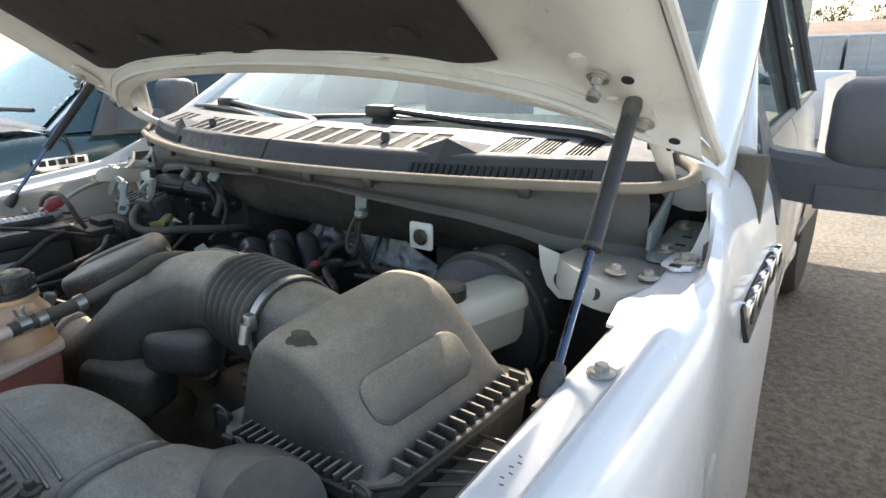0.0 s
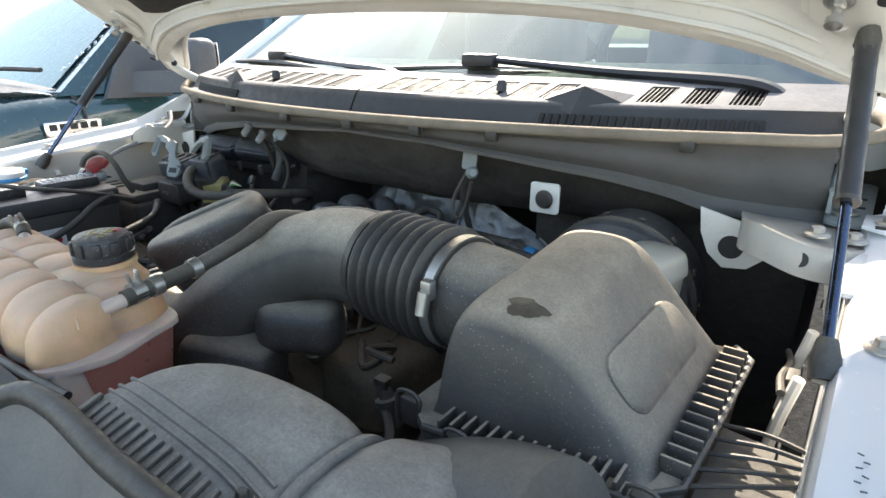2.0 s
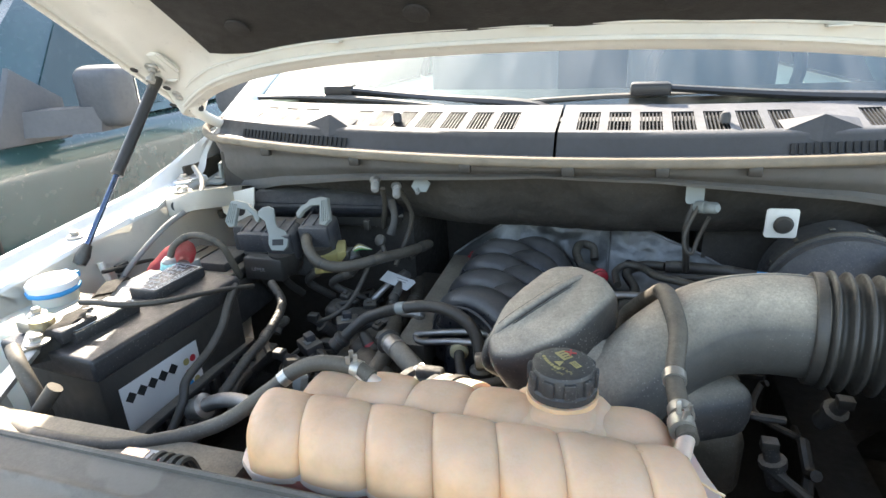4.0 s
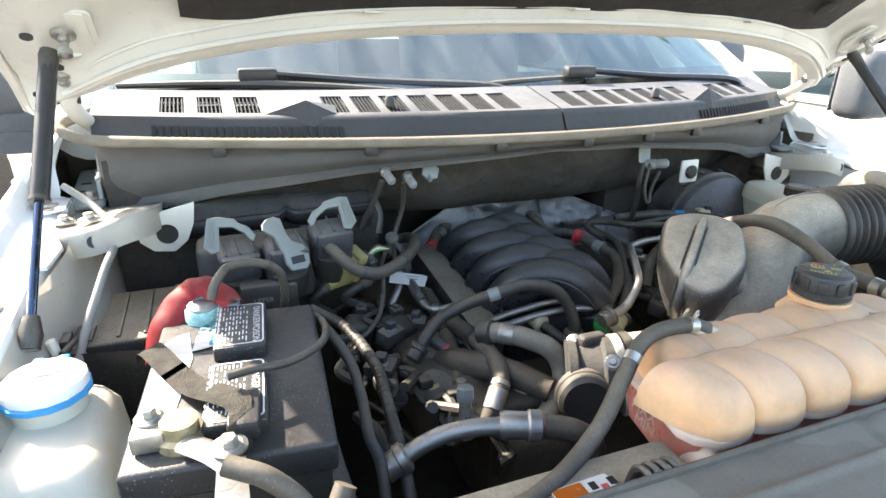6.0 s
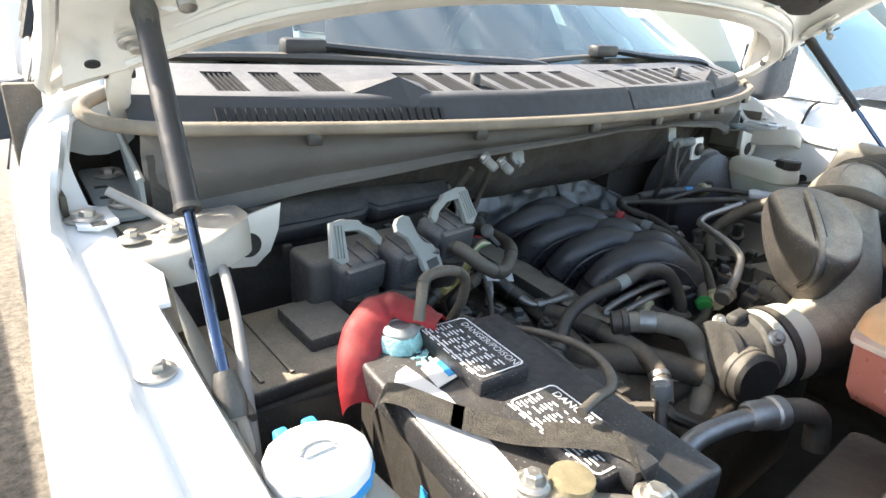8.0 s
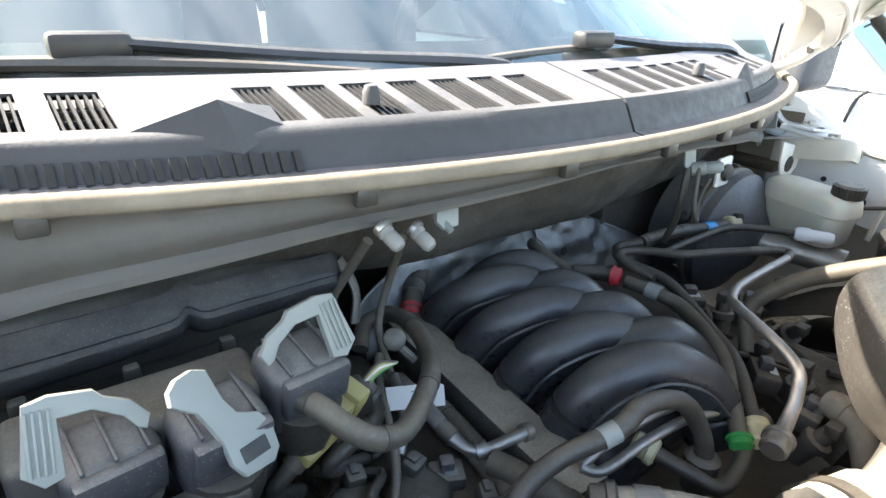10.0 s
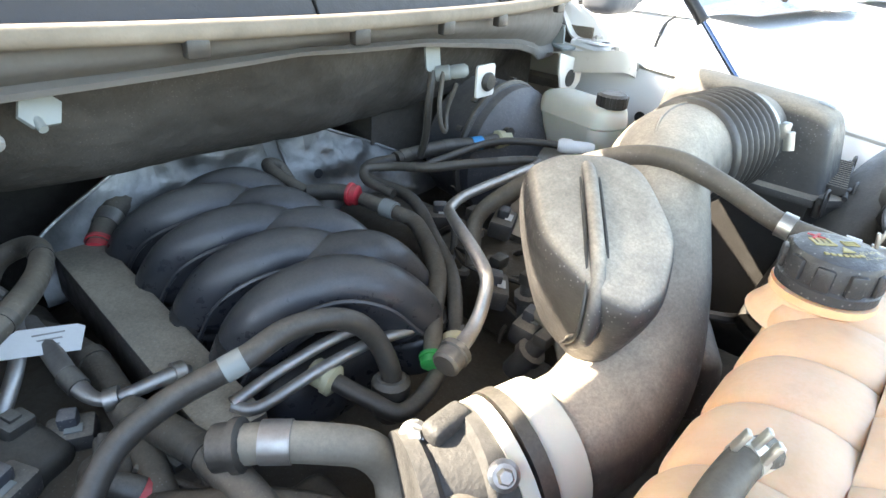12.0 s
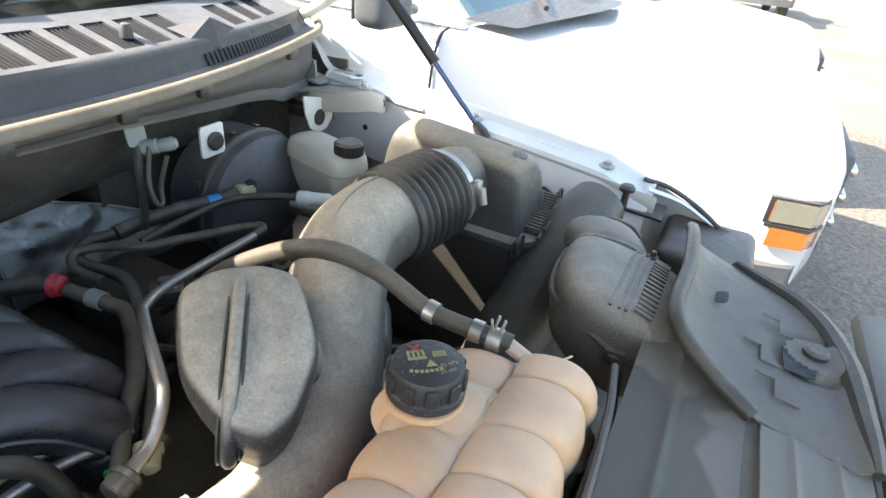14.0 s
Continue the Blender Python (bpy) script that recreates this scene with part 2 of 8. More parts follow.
M["dark"] = mat("dark_lining", (0.034, 0.030, 0.026), 0.7, var=0.4, scale=9, bump=0.8, bump_scale=45, dust=0.4, dust_side=0.4, dust_color=(0.15, 0.128, 0.10), speck=0.15)
M["pad"] = mat("black_felt", (0.024, 0.021, 0.019), 0.95, var=0.25, scale=5, bump=0.5, bump_scale=260, dust=0.2, dust_side=0.6, dust_color=(0.11, 0.09, 0.075))
M["cowl"] = mat("cowl_grey_plastic", (0.045, 0.047, 0.052), 0.55, var=0.12, scale=7, bump=0.15, bump_scale=300, dust=0.45, dust_color=(0.36, 0.35, 0.34), dust_side=0.03, settle=(0.5, 0.93))
M["seal"] = mat("weathered_seal", (0.20, 0.17, 0.13), 0.85, var=0.35, scale=14, bump=0.3, dust=0.55, dust_color=(0.33, 0.275, 0.21), dust_side=0.5)
M["alu"] = mat("dull_aluminium", (0.44, 0.43, 0.41), 0.48, metal=1.0, var=0.12, scale=20, dust=0.25, dust_side=0.3)
M["zinc"] = mat("zinc_steel", (0.48, 0.46, 0.42), 0.42, metal=0.9, var=0.2, scale=40, dust=0.2)
M["foil"] = mat("crumpled_foil", (0.22, 0.22, 0.215), 0.38, metal=0.9, var=0.3, scale=14, bump=0.6, bump_scale=34, dust=0.5, dust_side=0.5, dust_color=(0.24, 0.235, 0.215))
M["tank"] = mat("amber_tank", (0.71, 0.40, 0.20), 0.38, var=0.26, scale=18, bump=0.16, bump_scale=45, dust=0.72, dust_color=(0.70, 0.51, 0.385), dust_side=0.30, stain=0.14)
M["seam"] = mat("milky_amber_seam", (0.66, 0.50, 0.40), 0.4, var=0.12, scale=20, bump=0.03)
M["coolant"] = mat("red_coolant_tank", (0.56, 0.20, 0.15), 0.35, var=0.16, scale=9, bump=0.03, dust=0.2, dust_side=0.3)
M["white_plastic"] = mat("milky_plastic", (0.66, 0.64, 0.54), 0.42, var=0.06, scale=9, dust=0.25, dust_color=(0.5, 0.45, 0.35))
M["white_cap"] = mat("white_cap", (0.82, 0.83, 0.83), 0.4, var=0.03, dust=0.1)
M["blue"] = mat("blue_plastic", (0.03, 0.30, 0.62), 0.4, var=0.08)
M["red"] = mat("red_plastic", (0.50, 0.02, 0.035), 0.55, var=0.2, scale=30, bump=0.15, dust=0.35)
M["yellow"] = mat("yellow_plastic", (0.40, 0.33, 0.12), 0.5, var=0.12, dust=0.3)
M["green"] = mat("green_clip", (0.02, 0.24, 0.06), 0.45)
M["label"] = mat("paper_label", (0.72, 0.71, 0.68), 0.6, var=0.05, dust=0.2)
# print ink, also painted as the shade in vents, slots and holes
M["ink_and_shade"] = mat("black_ink_and_shade", (0.02, 0.02, 0.02), 0.6, var=0.05, bump=0)
M["ink_white"] = mat("white_print", (0.75, 0.76, 0.76), 0.6, var=0.05, bump=0)
M["grey_lever"] = mat("light_grey_plastic", (0.225, 0.245, 0.235), 0.5, var=0.1, dust=0.25, dust_side=0.3)
M["corrosion"] = mat("blue_green_corrosion", (0.34, 0.64, 0.62), 0.9, var=0.35, scale=90, bump=1.0, bump_scale=300)
M["brass"] = mat("lead_post", (0.50, 0.42, 0.26), 0.45, metal=0.7, var=0.25, scale=60)
M["strap"] = mat("black_webbing", (0.028, 0.028, 0.028), 0.9, var=0.3, scale=60, bump=0.5, bump_scale=500, dust=0.4)
M["rod"] = mat("steel_rod", (0.10, 0.13, 0.19), 0.20, metal=1.0, var=0.06, bump=0)
M["orange"] = mat("orange_lens", (0.50, 0.13, 0.02), 0.15, var=0.1, coat=0.8)
M["lens"] = mat("hazy_lens", (0.19, 0.19, 0.145), 0.15, var=0.1, coat=0.8)
M["teal"] = mat("dark_teal_paint", (0.009, 0.046, 0.052), 0.15, var=0.15, scale=3, bump=0.0, coat=1.0, dust=0.18, dust_color=(0.2, 0.24, 0.22))
M["tyre"] = mat("tyre_rubber", (0.03, 0.03, 0.03), 0.8, var=0.2, dust=0.4, dust_side=0.4)
M["bumper"] = mat("grey_bumper_plastic", (0.075, 0.08, 0.088), 0.6, var=0.12, dust=0.18)
M["cast"] = mat("dusty_cast_metal", (0.060, 0.057, 0.052), 0.65, metal=0.1, var=0.35, scale=30, bump=0.35, bump_scale=120, dust=0.25, dust_side=0.3, dust_color=(0.17, 0.155, 0.13), stain=0.3)
M["chrome"] = mat("chrome", (0.7, 0.7, 0.7), 0.12, metal=1.0, var=0.05, bump=0)
M["container"] = mat("grey_container_steel", (0.42, 0.43, 0.44), 0.6, var=0.1, scale=0.7, bump=0.05, stain=0.25)
M["roofing"] = mat("brown_roof", (0.19, 0.12, 0.085), 0.8, var=0.2, scale=1.0)
M["wood"] = mat("pole_wood", (0.12, 0.09, 0.065), 0.9, var=0.25, scale=3)
M["leaf"] = mat("foliage", (0.06, 0.085, 0.03), 0.7, var=0.5, scale=1.5, bump=0)
M["interior"] = mat("cab_trim", (0.14, 0.14, 0.15), 0.8, var=0.15, scale=3)


def glass_mat(name, tint, rough=0.02, film=0.25, ior=2.3):
    """Dusty window glass."""
    m = bpy.data.materials.new(name)
    m.use_nodes = True
    n, l = m.node_tree.nodes, m.node_tree.links
    b = n["Principled BSDF"]
    b.inputs["Base Color"].default_value = (0.55, 0.55, 0.52, 1)
    b.inputs["Roughness"].default_value = 0.9
    tr = n.new("ShaderNodeBsdfTransparent")
    tr.inputs[0].default_value = (*tint, 1)
    gl = n.new("ShaderNodeBsdfGlossy")
    gl.inputs["Roughness"].default_value = rough
    gl.inputs["Color"].default_value = (0.84, 1.0, 0.97, 1)
    fr = n.new("ShaderNodeFresnel")
    fr.inputs[0].default_value = ior
    m1 = n.new("ShaderNodeMixShader")
    l.new(fr.outputs[0], m1.inputs[0])
    l.new(tr.outputs[0], m1.inputs[1])
    l.new(gl.outputs[0], m1.inputs[2])
    tc = n.new("ShaderNodeTexCoord")
    mp = n.new("ShaderNodeMapping")
    mp.inputs["Scale"].default_value = (9, 1.2, 1.2)
    l.new(tc.outputs["Object"], mp.inputs[0])
    no = n.new("ShaderNodeTexNoise")
    no.inputs["Scale"].default_value, no.inputs["Detail"].default_value = 2.2, 6
    l.new(mp.outputs[0], no.inputs["Vector"])
    r = n.new("ShaderNodeMapRange")
    r.inputs["From Min"].default_value, r.inputs["From Max"].default_value = 0.35, 0.75
    r.inputs["To Min"].default_value, r.inputs["To Max"].default_value = film * 0.15, film
    l.new(no.outputs[0], r.inputs["Value"])
    m2 = n.new("ShaderNodeMixShader")
    l.new(r.outputs[0], m2.inputs[0])
    l.new(m1.outputs[0], m2.inputs[1])
    l.new(b.outputs[0], m2.inputs[2])
    l.new(m2.outputs[0], n["Material Output"].inputs[0])
    return m


M["glass"] = glass_mat("windscreen_glass", (0.40, 0.58, 0.56), film=0.18, ior=1.95)
M["side_glass"] = glass_mat("side_window_glass", (0.12, 0.13, 0.14), film=0.08)
M["other_glass"] = glass_mat("other_window_glass", (0.22, 0.34, 0.38), film=0.06, ior=1.7)


def ground_mat():
    m = mat("packed_dirt", (0.235, 0.205, 0.165), 0.95, var=0.28, scale=0.55, bump=0.0, stain=0.0)
    n, l = m.node_tree.nodes, m.node_tree.links
    tc = [x for x in n if x.type == "TEX_COORD"][0]
    b = n["Principled BSDF"]
    no = n.new("ShaderNodeTexNoise")
    no.inputs["Scale"].default_value, no.inputs["Detail"].default_value, no.inputs["Roughness"].default_value = 26, 10, 0.80
    l.new(tc.outputs["Object"], no.inputs["Vector"])
    old = b.inputs["Base Color"].links[0].from_socket
    q = n.new("ShaderNodeMix")
    q.data_type = "RGBA"
    q.blend_type = "MULTIPLY"
    q.inputs["Factor"].default_value = 1.0
    r = n.new("ShaderNodeMapRange")
    r.inputs["From Min"].default_value, r.inputs["From Max"].default_value = 0.3, 0.7
    r.inputs["To Min"].default_value, r.inputs["To Max"].default_value = 0.22, 1.65
    l.new(no.outputs[0], r.inputs["Value"])
    a = [s for s in q.inputs if s.name == "A" and s.type == "RGBA"][0]
    c = [s for s in q.inputs if s.name == "B" and s.type == "RGBA"][0]
    l.new(old, a)
    l.new(r.outputs[0], c)
    l.new([s for s in q.outputs if s.type == "RGBA"][0], b.inputs["Base Color"])
    bp = n.new("ShaderNodeBump")
    bp.inputs["Strength"].default_value, bp.inputs["Distance"].default_value = 0.9, 0.02
    l.new(no.outputs[0], bp.inputs["Height"])
    l.new(bp.outputs[0], b.inputs["Normal"])
    return m


M["ground"] = ground_mat()
for key, weight in (("tank", 0.45), ("coolant", 0.4), ("seam", 0.5), ("white_plastic", 0.3)):
    b = M[key].node_tree.nodes["Principled BSDF"]
    b.inputs["Subsurface Weight"].default_value = weight
    b.inputs["Subsurface Radius"].default_value = (1.0, 0.45, 0.25)
    b.inputs["Subsurface Scale"].default_value = 0.015

# ---- ground ----
def ground_at(u, v):
    # finer in the middle, out to the horizon
    def far(q):
        q = q * 2 - 1
        return math.copysign(abs(q) ** 3.2, q) * 900
    x, y = far(u), far(v)
    r = math.hypot(x, y)
    bump = 0.02 * noise.noise(V((x * 0.8, y * 0.8, 0))) + 0.012 * noise.noise(V((x * 3, y * 3, 5))) if r < 60 else 0
    return V((x, y, bump))


tagged(new("ground", mesh_of("ground", grid_bm(ground_at, 160, 160), M["ground"])), "packed pale dirt yard with tyre tracks", "ground", kind="structure")

# ---- the white pickup truck ----
truck = thing("pickup_truck", "white pickup truck with its hood propped open", "truck")


def cowl_y(x):
    """Front line of the cowl, bowed forward in the middle."""
    return 0.205 + 0.29 * x * x


def ease(v, lo, hi):
    k = min(1.0, max(0.0, (v - lo) / (hi - lo)))
    return k * k * (3 - 2 * k)


def well_edge(y):
    """Inner edge of the fender beside the hinge well and on to the windscreen pillar."""
    return 0.880 - 0.026 * ease(y, 0.44, 0.50) - 0.070 * ease(y, 0.49, 0.62)


def fender_bm(s):
    def front(y):
        z = 1.116 + 0.10 * y if y > -0.25 else 1.091 - 0.35 * (-0.25 - y)
        w = 0.03 * max(0, y)
        f = 0.10 * max(0, -0.3 - y) ** 1.2
        fl = 0.02 * math.exp(-((y + 0.1) / 0.35) ** 2)
        return [(0.838, z - 0.16), (0.842, z - 0.02), (0.85, z - 0.004), (0.862, z), (0.893, z), (0.898, z + 0.004), (0.906, z + 0.016), (0.916, z + 0.018), (0.937 - f, z + 0.008),
                (0.953 - f, z - 0.025), (0.966 - w - f, z - 0.085), (0.970 - w - f, z - 0.16), (0.966 - w - f + fl, z - 0.28), (0.956 - w - f + fl, 0.75), (0.962 - w - f + fl, 0.62), (0.967 - w - f, 0.50), (0.935 - w - f, 0.47)]

    def rear(y):
        e = well_edge(y)
        d = 0.02 * max(0.0, y - 0.6)
        return [(e, 1.10), (e, 1.238), (e, 1.250), (e, 1.252 + d), ((e + 0.856) / 2, 1.254 + d), (0.856, 1.255 + d), (0.868, 1.249 + d), (0.880, 1.239 + d), (0.893, 1.222),
                (0.908, 1.185), (0.922, 1.13), (0.936, 1.04), (0.944, 0.92), (0.944, 0.75), (0.946, 0.62), (0.950, 0.50), (0.920, 0.47)]
    starts = [(0.41, 0.50)] * 5 + [(0.36, 0.50), (0.30, 0.50), (0.26, 0.51), (0.22, 0.53)] + [(0.15, 0.56)] * 8
    ys = [-0.55 + 1.32 * k / 150 for k in range(151)]
    rows = []
    for y in ys:
        row = []
        for a, b, (lo, hi) in zip(front(y), rear(y), starts):
            k = ease(y, lo, hi)
            row.append(V((s * (a[0] + (b[0] - a[0]) * k), y, a[1] + (b[1] - a[1]) * k)))
        rows.append(row)
    # wheel arch
    for y, row in zip(ys, rows):
        d = 0.47 ** 2 - (y + 0.02) ** 2
        if d > 0:
            top = 0.45 + math.sqrt(d) * 0.95
            for v in row[12:]:
                v.z = max(v.z, top)
    bm = bmesh.new()
    vs = [[bm.verts.new(p) for p in row] for row in rows]
    for a, b in zip(vs, vs[1:]):
        for i in range(len(a) - 1):
            if i < 8 and b[0].co.y < -0.34:
                continue
            if i < 3 and (a[0].co.y + b[0].co.y) / 2 > 0.41:
                continue
            bm.faces.new((a[i], a[i + 1], b[i + 1], b[i]))
    bmesh.ops.recalc_face_normals(bm, faces=bm.faces)
    return bm


def bolt_bm(at, r=0.011, axis=(0, 0, 1)):
    bm = lathe_bm([(0, 0), (r * 1.5, 0), (r * 1.5, 0.0025), (r * 1.15, 0.004), (r * 1.1, 0.0045)], 20, at, axis)
    return join_bm(bm, lathe_bm([(0, 0.004), (r * 0.78, 0.004), (r * 0.78, 0.0105), (r * 0.6, 0.012), (0, 0.012)], 6, at, axis))


for s in (1, -1):
    fender = part("fender", fender_bm(s), M["paint"], truck, "white painted front fender")
    for y in (0.042, 0.365, -0.25):
        part("bolt", bolt_bm((s * 0.879, y, 1.1165 + 0.10 * y)), M["zinc"], fender, "zinc flange bolt")
    hem = [(0.872, 0.415, 1.156), (0.879, 0.435, 1.170), (0.874, 0.455, 1.202), (0.862, 0.478, 1.238), (0.853, 0.500, 1.250), (0.825, 0.540, 1.251), (0.795, 0.580, 1.251)]
    part("fender_hem", tube_bm([(s * x, y, z - 0.003) for x, y, z in hem], 0.0045, 8, 4), M["paint"], fender, "folded white edge of the hinge well")
    if s > 0:
        # chalked marks on the ledge
        bm = bmesh.new()
        for k in range(6):
            add_box(bm, (0.872 + 0.004 * (k % 2), -0.115 - 0.0075 * k, 1.1065 - 0.00075 * k), (0.0042, 0.0012, 0.0006), Matrix.Rotation(0.3 * (k % 3 - 1), 4, "Z"))
        part("chalk_mark", bm, M["bumper"], fender, "small dark inked marks")

# inner aprons below the fender ledges
for s in (1, -1):
    def apron(u, v, s=s):
        y = -0.36 + 0.91 * u
        z = 1.105 + 0.10 * y - 0.42 * v
        x = 0.845 - 0.035 * math.sin(v * 3.1) - 0.05 * v - 0.02 * math.exp(-((y - 0.22) / 0.1) ** 2) if s < 0 else 0.843 + 0.030 * v
        return V((s * x, y, z))
    part("inner_apron", grid_bm(apron, 24, 12, 0.004), M["paint_in"], truck, "dusty white inner fender panel")

# headlamp openings in front of the ledges
for s in (1, -1):
    part("lamp_housing", box_bm(0.20, 0.17, 0.14, 0.02, 3, at=(s * 0.86, -0.47, 0.94)), M["plastic"], truck, "black back of the headlamp")
    part("lamp_brace", tube_bm([(s * 0.870, -0.335, 1.072), (s * 0.905, -0.40, 1.050), (s * 0.930, -0.47, 1.010)], [0.010, 0.010, 0.008], 8, 4, squash=0.4), M["paint"], truck, "white brace over the lamp opening")
    part("opening_seal", tube_bm([(s * 0.895, -0.325, 1.080), (s * 0.925, -0.37, 1.066), (s * 0.930, -0.44, 1.035), (s * 0.920, -0.52, 0.985)], 0.005, 8, 5), M["rubber"], truck, "black rubber edge of the opening")

# bay floor, frame and wheel liners, all dark; the floor is painted shade
bm = box_bm(1.75, 1.35, 0.03, at=(0, -0.05, 0.60))
part("undertray", bm, M["dark"], truck, "black sheet standing in for the shade below the engine bay")
for s in (1, -1):
    bm = bmesh.new()
    add_box(bm, (s * 0.52, -0.05, 0.68), (0.10, 1.3, 0.14), bevel=0.01)
    part("frame_rail", bm, M["dark"], truck, "black frame rail")

    def liner(u, v, s=s):
        a = math.pi * v
        return V((s * (0.98 - 0.36 * u), -0.02 - 0.44 * math.cos(a), 0.42 + 0.46 * math.sin(a)))
    part("wheel_liner", grid_bm(liner, 4, 16), M["dark"], truck, "black wheel arch liner")

# firewall
prof = spline([(0.285, 1.215, 0), (0.31, 1.16, 0), (0.345, 1.105, 0), (0.40, 1.068, 0), (0.50, 1.052, 0), (0.60, 1.00, 0), (0.62, 0.60, 0)], 10)


def firewall_at(u, v):
    x = -0.79 + 1.58 * u
    p = prof[min(len(prof) - 1, round(v * (len(prof) - 1)))]
    y = p.x + 0.27 * x * x + 0.012 * noise.noise(V((x * 6, p.y * 8, 1))) + 0.005 * noise.noise(V((x * 22, p.y * 26, 4))) + 0.0025 * noise.noise(V((x * 60, p.y * 60, 7)))
    if x > 0.3:
        y = min(y, 0.47)
    if x < -0.3:
        y = min(y, 0.40)
    return V((x, y, p.y))


firewall = part("firewall", grid_bm(firewall_at, 190, len(prof) - 1), M["dark"], truck, "firewall lined with black insulation")


# grey cowl front panel under the seal
def low_edge(x):
    return float(np.interp(x, (-0.80, -0.747, -0.588, -0.371, -0.226, 0.0, 0.2, 0.35, 0.515, 0.608, 0.65, 0.72, 0.80), (1.10, 1.118, 1.158, 1.192, 1.203, 1.217, 1.211, 1.195, 1.174, 1.152, 1.137, 1.128, 1.12)))


def cowl_front(u, v):
    x = -0.795 + 1.59 * u
    zt, zb = 1.248, low_edge(x)
    y = cowl_y(x) + 0.006 + 0.035 * v + (0.012 * math.sin(v * 9) if v > 0.1 else 0) * 0.4
    if v > 0.8:
        y -= 0.012
    return V((x, min(y, 0.47), zt + (zb - zt) * v))


part("cowl_front_panel", grid_bm(cowl_front, 60, 10, 0.004), M["grey_metal"], truck, "dusty grey sheet-metal panel under the cowl")
bm = tube_bm([(x, cowl_y(x) + 0.036, low_edge(x)) for x in [-0.70 + 0.05 * k for k in range(29)]], 0.0025, 8, 3)
part("panel_lip", bm, M["grey_metal"], truck, "grey folded panel lip")

# rubber seal along the cowl
pts = [(x, cowl_y(x) - 0.002, 1.252) for x in [-0.78 + 0.078 * k for k in range(21)]]
pts = [(-0.80, 0.50, 1.285), (-0.845, 0.455, 1.272), (-0.835, 0.42, 1.258)] + pts + [(0.835, 0.42, 1.258), (0.845, 0.455, 1.272), (0.80, 0.50, 1.285)]
part("weatherstrip", tube_bm(pts, 0.0092, 10, 5), M["seal"], truck, "tan weathered rubber hood seal")
for x in (0.05, 0.20, -0.13, 0.62, -0.60, 0.34, -0.36):
    bm = box_bm(0.022, 0.012, 0.018, 0.003, at=(x, cowl_y(x) - 0.002, 1.238))
    part("seal_clip", bm, M["plastic"], truck)


# ---- cowl vent panel ----
def cowl_top(x, q):
    """Point on the top of the cowl panel: q 0 at the front edge, 1 at the glass."""
    y0, y1 = cowl_y(x) + 0.058, 0.40 + 0.24 * x * x
    return V((x, y0 + (y1 - y0) * q, 1.287 + 0.028 * q + 0.006 * (1 - abs(x))))


def cowl_panel(x0, x1, vents):
    """One half of the panel with its open vents: (from, to) in x."""
    bm = bmesh.new()
    cuts = sorted({x0, x1, *[e for v in vents for e in v[:2]]})
    xs = []
    for a, b in zip(cuts, cuts[1:]):
        k = max(1, round((b - a) / 0.03))
        xs += [a + (b - a) * i / k for i in range(k)]
    xs.append(x1)
    qs = [0.0, 0.08, 0.2, 0.72, 0.86, 1.0]

    def column(x):
        y = cowl_y(x)
        low = [V((x, y + 0.008, 1.252)), V((x, y + 0.034, 1.256)), V((x, y + 0.049, 1.282)), V((x, y + 0.052, 1.2865))]
        return low + [cowl_top(x, q) for q in qs] + [V((x, 0.41 + 0.24 * x * x, 1.298))]
    cols = [[bm.verts.new(p) for p in column(x)] for x in xs]
    for i in range(len(xs) - 1):
        mid = (xs[i] + xs[i + 1]) / 2
        for j in range(len(cols[0]) - 1):
            if any(a < mid < b and lo <= j < hi for a, b, lo, hi in vents):
                continue
            bm.faces.new((cols[i][j], cols[i + 1][j], cols[i + 1][j + 1], cols[i][j + 1]))
    bmesh.ops.recalc_face_normals(bm, faces=bm.faces)
    bmesh.ops.solidify(bm, geom=bm.faces[:], thickness=0.004)
    return bm


def vent_row(s):
    rows = []
    x = 0.055
    for k in range(7):
        rows.append((x, x + 0.038, 5, 7))
        x += 0.0535
    for k in range(3):
        rows.append((0.525 + 0.062 * k, 0.525 + 0.062 * k + 0.040, 5, 7))
    return [(s * b if s < 0 else a, s * a if s < 0 else b, lo, hi) for a, b, lo, hi in rows]


